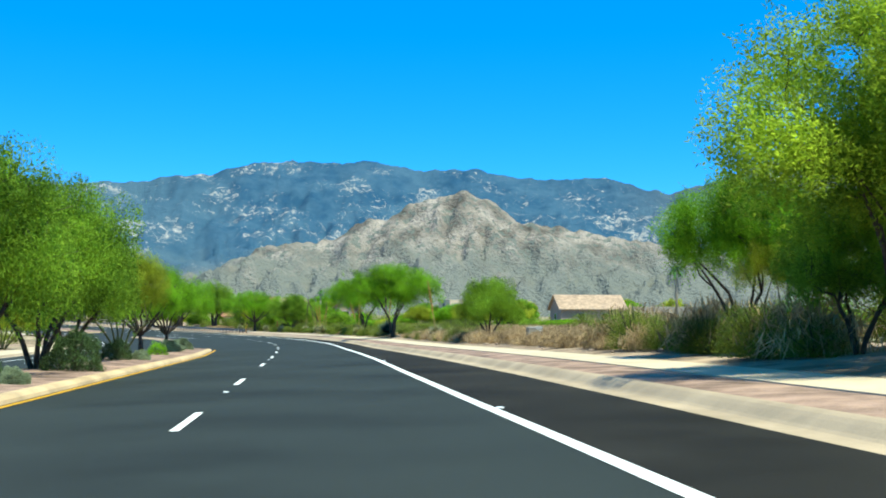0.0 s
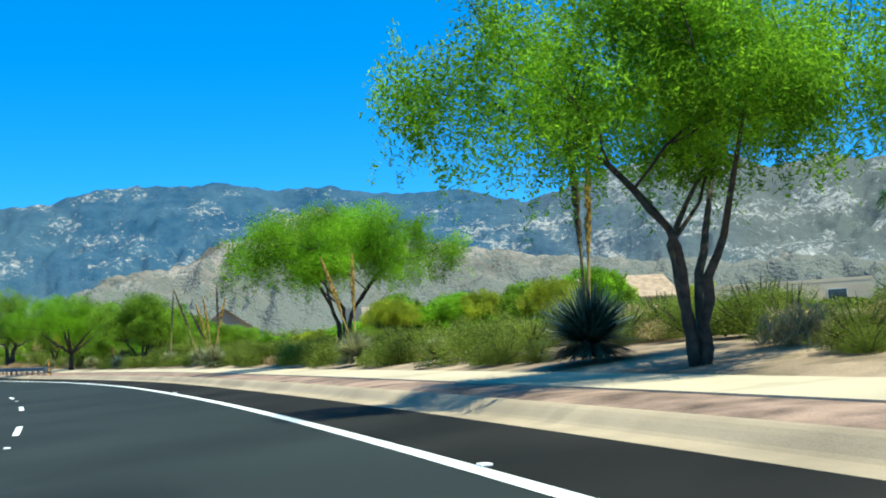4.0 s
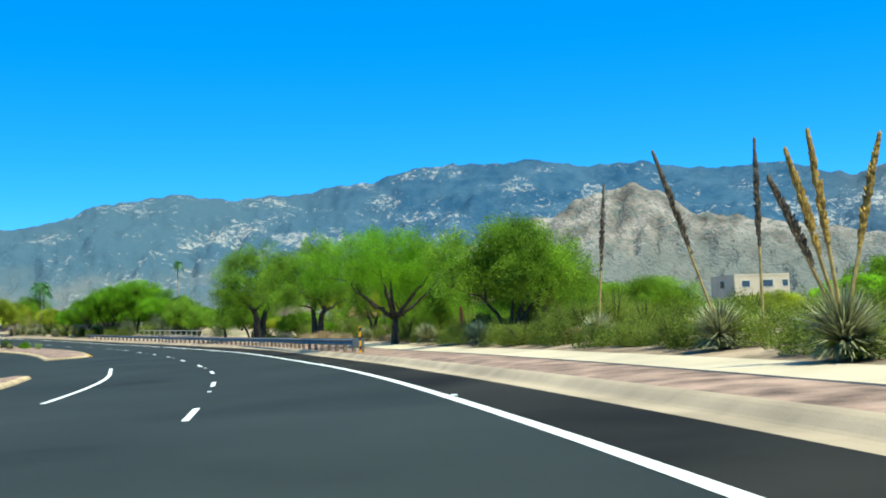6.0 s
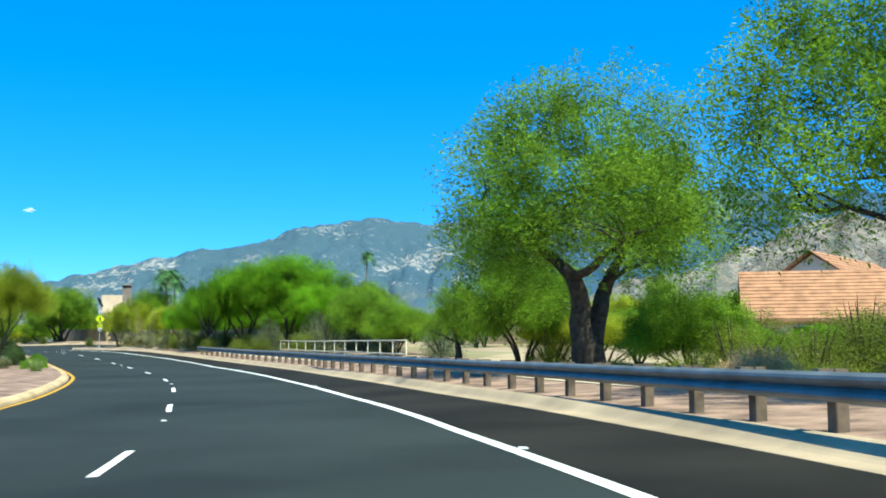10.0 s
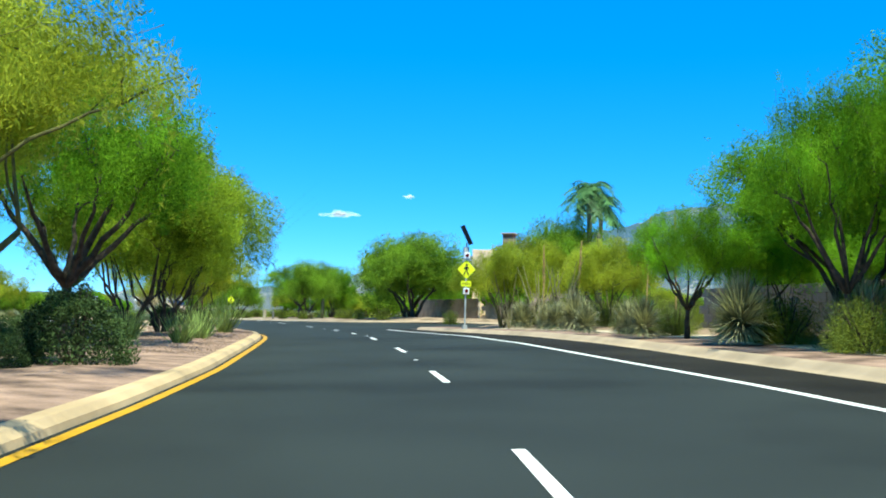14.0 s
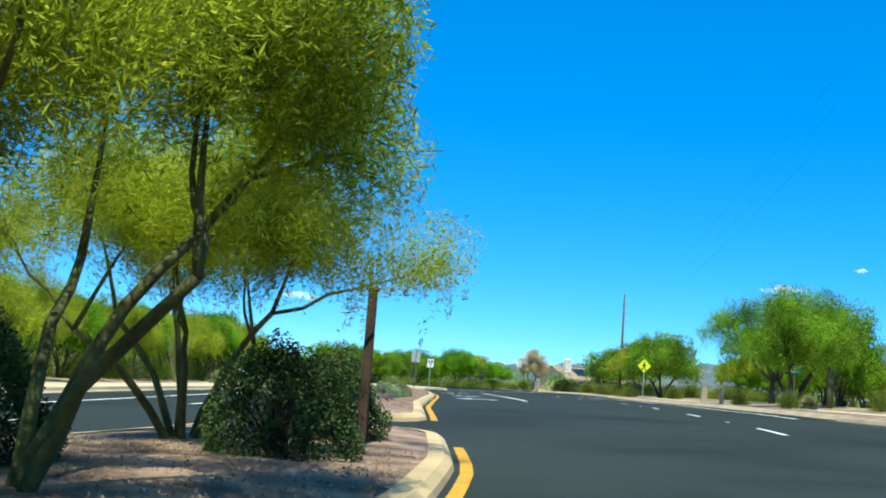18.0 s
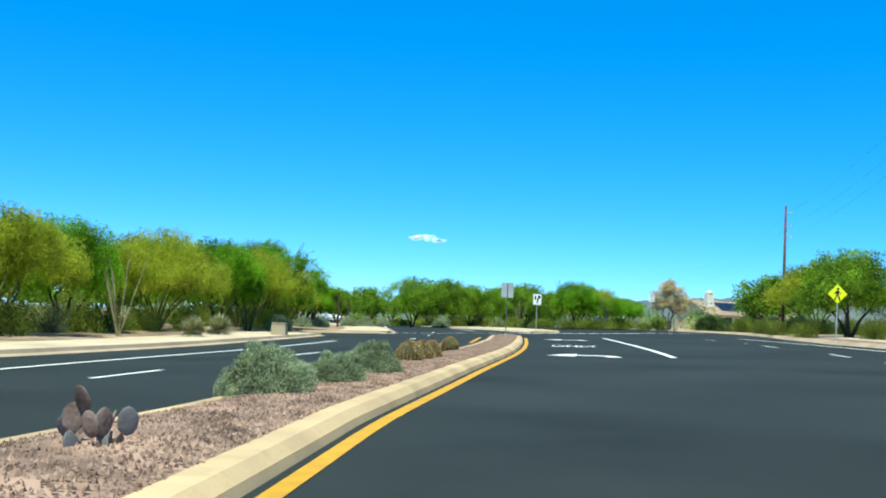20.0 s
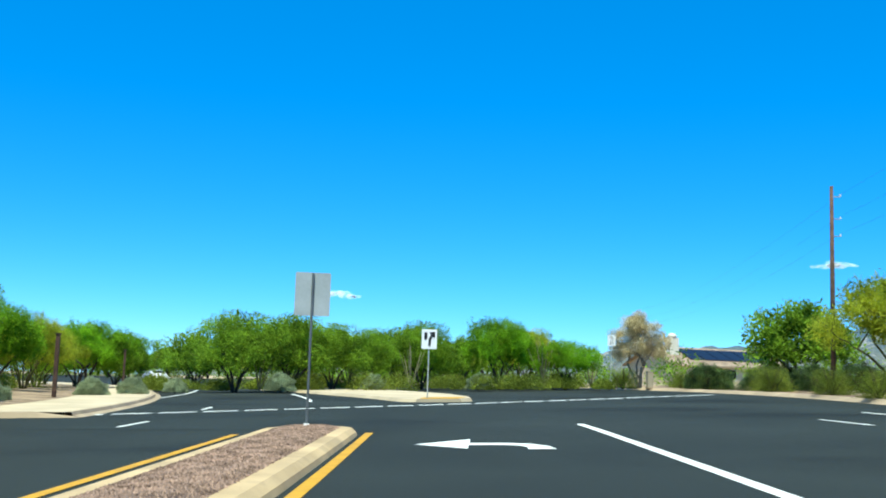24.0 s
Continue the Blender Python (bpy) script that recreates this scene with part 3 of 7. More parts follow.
def left_side(s0, s1, k):
    tagged(ribbon("kerb_%d" % (3 + k), s0, s1, [(lambda s: far_o(s) + 0.3, 0.0), (lambda s: far_o(s) + 0.05, 0.05), (lambda s: far_o(s), 0.15), (lambda s: far_o(s) - 0.18, 0.15), (lambda s: far_o(s) - 0.2, -0.2)], M["concrete"], step=3),
           "pale concrete kerb of the far carriageway", "kerb", kind="structure")
    tagged(ribbon("pavement_%d" % (3 + k), s0, s1, [(lambda s: far_o(s) - 0.18, 0.14), (lambda s: far_o(s) - 1.2, 0.16), (lambda s: far_o(s) - 3.4, 0.18), (lambda s: far_o(s) - 3.45, -0.2)], M["sidewalk"], step=3),
           "pale footpath beyond the far carriageway", "pavement", kind="structure")
    tagged(ribbon("shoulder_%d" % (2 + k), s0, s1, [(lambda s: far_o(s) - 3.4, 0.15), (lambda s: far_o(s) - 7, lambda s: float(rise(s, -24)) + 0.05), (-27, lambda s: float(rise(s, -27)) - 0.5)], M["soil"], step=3),
           "sandy soil beside the far footpath", "ground", kind="structure")


def end_wall(s, number):
    """The kerb across the end of the far footpath."""
    o0, vs, fs = far_o(s), [], []
    for o in np.linspace(o0 + 0.3, -27, 14):
        top = 0.0 if o > o0 + 0.1 else (0.165 if o > o0 - 3.4 else 0.16 + float(rise(s, o)) * 0.6)
        vs += [spot(s - 0.32, o, -0.03), spot(s - 0.2, o, top - 0.01), spot(s + 0.05, o, top)]
    for i in range(13):
        for j in range(2):
            fs.append((i * 3 + j, i * 3 + j + 1, i * 3 + j + 4, i * 3 + j + 3))
    tagged(link("kerb_%d" % number, vs, fs, M["concrete"]), "pale concrete kerb at the end of the far footpath", "kerb", kind="structure")


end_wall(429, 8)
left_side(-80, 170, 0)
left_side(215, 417, 1)
left_side(429, 600, 2)


# ---- medians ----
def median(number, s0, s1, nose0=True, nose1=True, label="gravel median between kerbs"):
    """A raised island between the yellow line and the far carriageway, with rounded noses."""
    def right(s):
        return left_o(s) - 0.15

    def left(s):
        return medl_o(s)

    n = int((s1 - s0) / 0.4)
    prof = []
    for k in range(n + 1):
        s = s0 + (s1 - s0) * k / n
        r, l = right(s), left(s)
        mid, half = (r + l) / 2, (r - l) / 2
        shrink = 1.0
        for on, d in ((nose0, s - s0), (nose1, s1 - s)):
            if on and d < half:
                shrink = min(shrink, math.sqrt(max(0.0, 1 - ((half - d) / half) ** 2)))
        prof.append((s, mid - half * shrink, mid + half * shrink))
    vs, fs, vt, ft = [], [], [], []
    for s, l, r in prof:
        w = max((r - l) / 2, 0.02)
        a, b, c = min(0.05, w), min(0.15, w), min(0.36, w * 0.95)
        vs += [spot(s, r, -0.05), spot(s, r - a, 0.075), spot(s, r - b, 0.15), spot(s, r - c, 0.16),
               spot(s, l + c, 0.16), spot(s, l + b, 0.15), spot(s, l + a, 0.075), spot(s, l, -0.05)]
        hump = min(0.10, w * 0.06)
        vt += [spot(s, r - c + 0.01, 0.145), spot(s, (r * 2 + l) / 3, 0.15 + hump), spot(s, (r + l * 2) / 3, 0.15 + hump), spot(s, l + c - 0.01, 0.145)]
    m = len(prof)
    for i in range(m - 1):
        for j in (0, 1, 2, 4, 5, 6):
            fs.append((i * 8 + j, (i + 1) * 8 + j, (i + 1) * 8 + j + 1, i * 8 + j + 1))
        for j in range(3):
            ft.append((i * 4 + j, (i + 1) * 4 + j, (i + 1) * 4 + j + 1, i * 4 + j + 1))
    tagged(link("median_kerb_%d" % number, vs, fs, M["kerb_cream"]), "pale concrete kerb round the median", "kerb", kind="structure")
    tagged(link("median_%d" % number, vt, ft, M["gravel"], smooth=True), label, "median", kind="structure")


median(1, -80, 76, nose0=False)
median(2, 106, 172)
median(3, 216, 353)
median(4, 357, 420)

# refuge island past the junction
vs, fs = [], []
prof = [(443, 0.6, 2.6), (444, 0.0, 3.2), (447, -0.4, 3.6), (453, -1.2, 3.8), (463, -2.4, 3.4), (476, -4.0, 2.4)]
for s, l, r in prof:
    vs += [spot(s, r, -0.02), spot(s, r - 0.12, 0.14), spot(s, l + 0.12, 0.14), spot(s, l, -0.02)]
for i in range(len(prof) - 1):
    for j in range(3):
        fs.append((i * 4 + j, i * 4 + j + 1, (i + 1) * 4 + j + 1, (i + 1) * 4 + j))
fs.append((0, 3, 2, 1))
tagged(link("median_5", vs, fs, M["sidewalk"]), "raised concrete refuge island past the junction", "median", kind="structure")
link("nose_paint", [spot(443.05, 0.8, 0.146), spot(443.05, 2.42, 0.146), spot(445.6, 3.2, 0.146), spot(445.6, 1.3, 0.146)], [(0, 1, 2, 3)], M["paint_yellow"], road)


def pebbles(name, n, s0, s1, inner, outer, seed):
    """Loose stones lying on the gravel: small four-sided lumps."""
    rng = np.random.default_rng(seed)
    ss, uu = rng.uniform(s0, s1, n), rng.uniform(0, 1, n)
    V, F = [], []
    for s, u in zip(ss, uu):
        o = inner(s) * (1 - u) + outer(s) * u
        q = spot(s, o, 0.156 + min(0.10, (abs(inner(s) - outer(s)) + 0.75) * 0.03) * min(1, 0.3 + 3 * u, 3.3 - 3 * u))
        r = rng.uniform(0.008, 0.025)
        a = rng.uniform(0, 6.28)
        k = len(V)
        for j in range(3):
            V.append(q + Vector((math.cos(a + 2.1 * j) * r * rng.uniform(0.7, 1.3), math.sin(a + 2.1 * j) * r, -0.01)))
        V.append(q + Vector((rng.normal() * r * 0.3, rng.normal() * r * 0.3, r * rng.uniform(0.5, 0.9))))
        F += [(k, k + 1, k + 3), (k + 1, k + 2, k + 3), (k + 2, k, k + 3)]
    tagged(link(name, V, F, M["pebble"]), "loose pinkish pebbles on the gravel", "gravel", kind="stuff")


pebbles("pebbles", 42000, 360, 419, lambda s: left_o(s) - 0.5, lambda s: medl_o(s) + 0.4, 1)
pebbles("pebbles", 16000, 290, 346, lambda s: left_o(s) - 0.5, lambda s: medl_o(s) + 0.4, 2)


# ---- mountains ----
def mountain_material():
    m = bpy.data.materials.new("hazed_mountain")
    m.use_nodes = True
    n, l = m.node_tree.nodes, m.node_tree.links
    b = n["Principled BSDF"]
    b.inputs["Roughness"].default_value = 1.0
    b.inputs["Specular IOR Level"].default_value = 0.0
    geo = n.new("ShaderNodeNewGeometry")

    def nz(scale, detail, rough=0.6):
        t = n.new("ShaderNodeTexNoise")
        t.inputs["Scale"].default_value, t.inputs["Detail"].default_value, t.inputs["Roughness"].default_value = scale, detail, rough
        l.new(geo.outputs["Position"], t.inputs["Vector"])
        return t.outputs[0]

    def ramp(src, lo, hi):
        r = n.new("ShaderNodeMapRange")
        r.inputs["From Min"].default_value, r.inputs["From Max"].default_value = lo, hi
        l.new(src, r.inputs["Value"])
        return r.outputs[0]

    def mix(f, a, bb):
        x = n.new("ShaderNodeMix")
        x.data_type = "RGBA"
        for k, v in (("A", a), ("B", bb)):
            if isinstance(v, tuple):
                x.inputs[k].default_value = (*v, 1)
            else:
                l.new(v, x.inputs[k])
        l.new(f, x.inputs["Factor"])
        return x.outputs["Result"]

    def total(a, ka, b, kb):
        """a * ka + b * kb."""
        m1, m2 = n.new("ShaderNodeMath"), n.new("ShaderNodeMath")
        m1.operation, m2.operation = "MULTIPLY", "MULTIPLY_ADD"
        l.new(a, m1.inputs[0])
        m1.inputs[1].default_value = ka
        l.new(b, m2.inputs[0])
        m2.inputs[1].default_value = kb
        l.new(m1.outputs[0], m2.inputs[2])
        return m2.outputs[0]

    sep = n.new("ShaderNodeSeparateXYZ")
    l.new(geo.outputs["Position"], sep.inputs[0])
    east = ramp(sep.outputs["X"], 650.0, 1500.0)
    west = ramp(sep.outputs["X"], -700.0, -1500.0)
    # blue haze of the distant air is put into the scrub and slope colours
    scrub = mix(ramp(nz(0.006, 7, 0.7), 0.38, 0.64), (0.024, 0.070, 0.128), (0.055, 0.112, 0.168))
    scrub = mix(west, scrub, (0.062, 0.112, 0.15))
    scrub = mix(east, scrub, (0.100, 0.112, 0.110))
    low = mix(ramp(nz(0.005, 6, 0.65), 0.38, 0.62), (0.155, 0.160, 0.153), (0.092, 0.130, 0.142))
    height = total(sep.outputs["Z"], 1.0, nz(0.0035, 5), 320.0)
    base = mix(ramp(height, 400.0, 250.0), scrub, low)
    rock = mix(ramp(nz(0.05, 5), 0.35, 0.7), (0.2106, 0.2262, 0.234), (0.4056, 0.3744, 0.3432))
    cliffs = total(nz(0.042, 9, 0.82), 0.74, nz(0.0042, 4), 0.46)
    cliffs = total(cliffs, 1.0, east, 0.035)
    cliffs = total(cliffs, 1.0, west, 0.012)
    l.new(mix(ramp(cliffs, 0.660, 0.705), base, rock), b.inputs["Base Color"])
    bp = n.new("ShaderNodeBump")
    bp.inputs["Strength"].default_value, bp.inputs["Distance"].default_value = 0.8, 30.0
    l.new(nz(0.010, 9, 0.68), bp.inputs["Height"])
    l.new(bp.outputs[0], b.inputs["Normal"])
    return m


def rock_material():
    """Pinkish broken rock over greyer scree and brush."""
    m = mat("pink_rock_hill", (0.14, 0.128, 0.114), 1.0, 0.26, 0.011, 0.10, 0.8, tint=(0.225, 0.194, 0.168), spec=0.0, spots=((0.1092, 0.1287, 0.117), 0.045, 0.53, 0.8))
    n, l = m.node_tree.nodes, m.node_tree.links
    b = n["Principled BSDF"]
    rocky = b.inputs["Base Color"].links[0].from_socket
    geo = n.new("ShaderNodeNewGeometry")
    sep = n.new("ShaderNodeSeparateXYZ")
    l.new(geo.outputs["Position"], sep.inputs[0])
    patch = n.new("ShaderNodeTexNoise")
    patch.inputs["Scale"].default_value, patch.inputs["Detail"].default_value = 0.008, 6
    l.new(geo.outputs["Position"], patch.inputs["Vector"])
    up = n.new("ShaderNodeMath")
    up.operation = "MULTIPLY_ADD"
    up.inputs[1].default_value = 260.0
    l.new(patch.outputs[0], up.inputs[0])
    l.new(sep.outputs["Z"], up.inputs[2])
    r = n.new("ShaderNodeMapRange")
    r.inputs["From Min"].default_value, r.inputs["From Max"].default_value = 250.0, 390.0
    l.new(up.outputs[0], r.inputs["Value"])
    mx = n.new("ShaderNodeMix")
    mx.data_type = "RGBA"
    mx.inputs["A"].default_value = (0.145, 0.152, 0.138, 1)
    l.new(r.outputs[0], mx.inputs["Factor"])
    l.new(rocky, mx.inputs["B"])
    l.new(mx.outputs["Result"], b.inputs["Base Color"])
    for node in n:
        if node.bl_idname == "ShaderNodeBump":
            node.inputs["Distance"].default_value = 16.0
    return m


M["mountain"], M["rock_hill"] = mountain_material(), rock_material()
CENTRE = Vector((-80, 180, 0))
RIDGE = (-75, 60, -55, 120, -45, 200, -37.9, 292, -34.3, 365, -31.6, 413, -29, 441, -27.7, 458, -26.2, 506, -23.8, 535, -21.9, 556, -20.6, 540,
         -18.9, 532, -15, 555, -12.6, 592, -11.7, 582, -10, 628, -7.25, 660, -5.7, 648, -3.2, 657, -1.7, 637, 0.2, 612, 2.4, 618, 3.6, 600,
         5.5, 582, 7.3, 574, 8.3, 589, 9.8, 579, 13.1, 507, 15.3, 548, 17.4, 607, 19.7, 633, 21.2, 682, 22.6, 672, 23.9, 643, 26, 560,
         27.7, 570, 28.9, 592, 30.5, 556, 33.1, 586, 40, 480, 55, 260, 75, 80)
FRONT = (-30, 30, -20, 80, -12.2, 160, -9.2, 232, -7, 255, -4.9, 285, -3, 335, -1.1, 374, 0.2, 420, 2.4, 440, 3.9, 402, 5.75, 340, 7.9, 312, 10.7, 282, 13.4, 255, 18, 220, 25, 170, 34, 110, 50, 55, 70, 0)


def range_mesh(name, table, radius, depth, a0, a1, material, label, rough, seed):
    az = np.arange(a0, a1, 0.16)
    steps = 46
    vs, fs = [], []
    for a in az:
        top = over(a, table) * (0.93 if name == "backdrop_hill" else 1.02)
        for j in range(steps):
            u = j / (steps - 1)
            v = min(1.0, u / 0.8)
            r = radius - depth * (0.8 - u)
            px, py = r * math.sin(radians(a)), r * math.cos(radians(a))
            prof = v ** 1.35 if u <= 0.8 else 1 - (u - 0.8) * 2.2
            n1 = noise.fractal(Vector((px * 0.0024, py * 0.0024, seed)), 0.85, 2.2, 5)
            n2 = abs(noise.fractal(Vector((px * 0.0055, py * 0.0055, seed + 5)), 0.9, 2.1, 4))
            z = top * prof + (n1 * 0.7 - n2 * 0.6 + 0.15) * rough * math.sin(math.pi * min(1, v * 0.97)) ** 0.8
            spur = abs(noise.fractal(Vector((a * 0.42 + 1.1 * n1 + u * 1.3, u * 3.2 - a * 0.2, seed + 9)), 0.9, 2.1, 4))
            z += (0.30 - spur) * rough * 0.5 * math.sin(math.pi * min(1, v * 0.95)) ** 0.9
            z += noise.noise(Vector((a * 1.7, u * 14, seed + 9))) * rough * 0.06 * v
            z += noise.fractal(Vector((px * 0.016, py * 0.016, seed + 2)), 0.9, 2.1, 3) * rough * 0.13 * v
            vs.append(CENTRE + Vector((px, py, z)))
    m = len(az)
    for i in range(m - 1):
        for j in range(steps - 1):
            fs.append((i * steps + j, (i + 1) * steps + j, (i + 1) * steps + j + 1, i * steps + j + 1))
    return tagged(link(name, vs, fs, material, smooth=True), label, "mountain", kind="structure")


range_mesh("backdrop_range", RIDGE, 4400, 1900, -75, 75, M["mountain"], "rocky mountain range with pale cliffs, distance haze coloured in blue-grey", 88, 3.0)
range_mesh("backdrop_hill", FRONT, 3300, 900, -30, 70, M["rock_hill"], "pinkish grey rocky foothill", 115, 8.0)


# ---- small clouds low over the horizon ----
def cloud_material():
    m = bpy.data.materials.new("cloud_white")
    m.use_nodes = True
    b = m.node_tree.nodes["Principled BSDF"]
    b.inputs["Base Color"].default_value = (0.9, 0.9, 0.92, 1)
    b.inputs["Roughness"].default_value = 1
    # weak emission added in place of sunlight scattered through the cloud
    b.inputs["Emission Color"].default_value = (0.75, 0.88, 1, 1)
    b.inputs["Emission Strength"].default_value = 0.35
    n, l = m.node_tree.nodes, m.node_tree.links
    geo = n.new("ShaderNodeNewGeometry")
    t = n.new("ShaderNodeTexNoise")
    t.inputs["Scale"].default_value, t.inputs["Detail"].default_value, t.inputs["Roughness"].default_value = 0.045, 6, 0.7
    l.new(geo.outputs["Position"], t.inputs["Vector"])
    r = n.new("ShaderNodeMapRange")
    r.inputs["From Min"].default_value, r.inputs["From Max"].default_value = 0.40, 0.75
    r.inputs["To Max"].default_value = 0.30
    l.new(t.outputs[0], r.inputs["Value"])
    l.new(r.outputs[0], b.inputs["Alpha"])
    return m


M["cloud"] = cloud_material()


def cloud(at, length, height, seed):
    rng = random.Random(seed)
    bm = bmesh.new()
    to = (Vector(at) - CENTRE).normalized()
    side = Vector((to.y, -to.x, 0))
    for k in range(16):
        u = rng.uniform(-1, 1)
        q = Vector(at) + side * u * length / 2 + Vector((0, 0, rng.uniform(-0.3, 0.4) * height * (1 - abs(u))))
        bmesh.ops.create_icosphere(bm, subdivisions=2, radius=1, matrix=Matrix.Translation(q) @ Matrix.Diagonal((length * 0.16, length * 0.16, height * (0.55 - 0.35 * abs(u)), 1)))
    for v in bm.verts:
        v.co += Vector((0, 0, 1)) * noise.noise(v.co * 0.02) * height * 0.35 + side * noise.noise(v.co * 0.015 + Vector((9, 0, 0))) * length * 0.06
    ob = part("cloud", bm, M["cloud"], None)
    tagged(ob, "small white wisp of cloud low in the sky", "cloud", kind="structure")


cloud((-4399, 2000, 359), 135, 28, 1)
cloud((-3264, 3602, 514), 150, 22, 2)
cloud((-3050, 3800, 600), 44, 13, 3)


# ---- plants ----
def leaves(points, length, width, rng, droop=0.3, up=0.0, comb=0.0):
    """Small pointed leaves at points: two triangles each, turned at random. Returns arrays."""
    n = len(points)
    p = np.asarray(points, float)
    d = rng.normal(size=(n, 3))
    d[:, 2] = d[:, 2] * 0.7 - droop + up
    if comb:
        d += comb * np.array([noise.noise_vector(Vector(q) * 1.5) for q in p])
    d /= np.linalg.norm(d, axis=1)[:, None] + 1e-9
    r = rng.normal(size=(n, 3))
    w = np.cross(d, r)
    w /= np.linalg.norm(w, axis=1)[:, None] + 1e-9
    L = (length * rng.uniform(0.6, 1.4, n))[:, None]
    W = (width * rng.uniform(0.6, 1.4, n))[:, None]
    a, b = p - d * L / 2, p + d * L / 2
    m = p + d * L * 0.05
    v = np.stack([a, m + w * W / 2, b, m - w * W / 2], 1).reshape(-1, 3)
    f = np.arange(4 * n).reshape(-1, 4)
    return v, f


def quad_mesh(name, v, f, material, parent):
    me = bpy.data.meshes.new(name)
    me.vertices.add(len(v))
    me.vertices.foreach_set("co", np.asarray(v, np.float32).ravel())
    k = f.shape[1]
    me.loops.add(f.size)
    me.loops.foreach_set("vertex_index", f.ravel().astype(np.int32))
    me.polygons.add(len(f))
    me.polygons.foreach_set("loop_start", np.arange(0, f.size, k, dtype=np.int32))
    me.polygons.foreach_set("loop_total", np.full(len(f), k, np.int32))
    me.update()
    me.validate()
    me.materials.append(material)
    ob = new(name, me)
    ob.parent = parent
    return ob


def bend(p0, p1, p2, n):
    return [p0 * (1 - u) ** 2 + p1 * 2 * u * (1 - u) + p2 * u * u for u in (k / n for k in range(n + 1))]


def make_tree(name, at, rz, height, spread, stems, bare, leaf, bark, count, seed, length=0.16, width=0.05, droop=0.35, blob=0.8, under=0.3, label="", category="tree", fill=0.1, lobes=30, thick=1.0, gaps=-0.3, splay=0.30, hang=0.10, boughs=0):
    """One tree: stems that fork into limbs, one to each leafy lobe of an uneven dome, and a crown of many small leaves."""
    rng = np.random.default_rng(seed)
    R, zc = spread / 2, height * (under + (1 - under) * 0.38)
    heads = []
    for i in range(lobes):
        u = (i + 0.5) / lobes
        a = i * 2.39996 + rng.normal() * 0.25
        zz = 1 - 1.32 * u
        rad = math.sqrt(max(0.0, 1 - zz * zz))
        lr = blob * rng.uniform(0.75, 1.35)
        reach = (R - lr * 0.8) * (1 + 0.22 * math.sin(a * 2 + seed)) * rng.uniform(0.72, 1.0)
        up = (height - zc - lr * 0.7) if zz > 0 else (zc - height * under - lr * 0.4)
        if i % 4 == 3:
            reach, up = reach * 0.5, up * 0.6
        heads.append((Vector((math.cos(a) * rad * reach, math.sin(a) * rad * reach, zc + zz * up * rng.uniform(0.8, 1.0))), lr))
    pieces, tops = [], []
    r0 = 0.032 * height * thick / stems ** 0.5
    for k in range(stems):
        a = 2 * math.pi * (k + rng.uniform(-0.3, 0.3)) / stems
        out = Vector((math.cos(a), math.sin(a), 0))
        lean = (R * splay if stems > 1 else 0.12) * rng.uniform(0.6, 1.2)
        h = height * bare * rng.uniform(0.85, 1.15)
        path = bend(out * 0.13 * (stems > 1) + Vector((0, 0, -0.2)), out * lean * 0.35 + Vector((0, 0, h * 0.6)), out * lean + Vector((0, 0, h)), 6)
        path = [q + Vector((rng.normal(), rng.normal(), 0)) * 0.03 * height / 6 for q in path]
        pieces.append(tube(path, [r0 * (1.25 - 0.55 * m / 6) for m in range(7)], 8))
        tops.append(path)
    for t in tops:
        c = min((h[0] for h in heads if h[0].z > t[-1].z + 0.2), key=lambda q: (q - t[-1]).length)
        limb = bend(t[-1], t[-1].lerp(c, 0.5) + Vector((rng.normal() * 0.1, rng.normal() * 0.1, 0.15)), c, 5)
        pieces.append(tube(limb, [r0 * (0.7 - 0.5 * m / 5) for m in range(6)], 7))
    joints = [(q, r0 * 0.75) for t in tops for q in t[4:]]
    for k in range(boughs):
        a = 2 * math.pi * (k + rng.uniform(-0.25, 0.25)) / boughs
        rad, up = R * rng.uniform(0.42, 0.66), height * rng.uniform(0.52, 0.76)
        tip = Vector((math.cos(a) * rad, math.sin(a) * rad, up))
        fork = tops[0][-1]
        limb = bend(fork, fork.lerp(tip, 0.45) + Vector((math.cos(a) * 0.3, math.sin(a) * 0.3, -0.1)), tip, 8)
        limb = [q + Vector(rng.normal(size=3)) * 0.05 * (0 < m < 8) for m, q in enumerate(limb)]
        pieces.append(tube(limb, [r0 * (0.55 - 0.40 * m / 8) for m in range(9)], 7))
        joints += [(limb[m], r0 * (0.5 - 0.36 * m / 8)) for m in (3, 4, 5, 6, 7, 8)]
    for c, lr in sorted(heads, key=lambda h: (h[0] - Vector((0, 0, height * bare))).length):
        start, sr = min(joints, key=lambda q: (q[0] - c).length + (2.0 if q[0].z > c.z - 0.1 else 0) + rng.uniform(0, 0.3))
        mid = start.lerp(c, 0.5) + Vector((rng.normal() * 0.2, rng.normal() * 0.2, rng.uniform(-0.1, 0.35)))
        limb = bend(start, mid, c, 6)
        limb = [q + Vector((rng.normal(), rng.normal(), rng.normal())) * 0.05 * (0 < m < 6) for m, q in enumerate(limb)]
        rr = max(0.018, sr * 0.72)
        pieces.append(tube(limb, [rr * (1 - 0.6 * m / 6) for m in range(7)], 6))
        joints += [(limb[m], rr * (1 - 0.6 * m / 6)) for m in (2, 3, 4, 5)]
        for t in range(4):
            d = Vector(rng.normal(size=3)).normalized()
            d.z = abs(d.z) * 0.8 + 0.1
            pieces.append(tube([limb[4].lerp(c, 0.3 * t), c + d * lr * 0.5, c + d * lr * rng.uniform(0.8, 1.15)], [rr * 0.3, rr * 0.2, 0.006], 4))
    vs, fs = merge(pieces)
    root = empty(name, at, rz)
    link("trunk", vs, fs, bark, root, smooth=True)
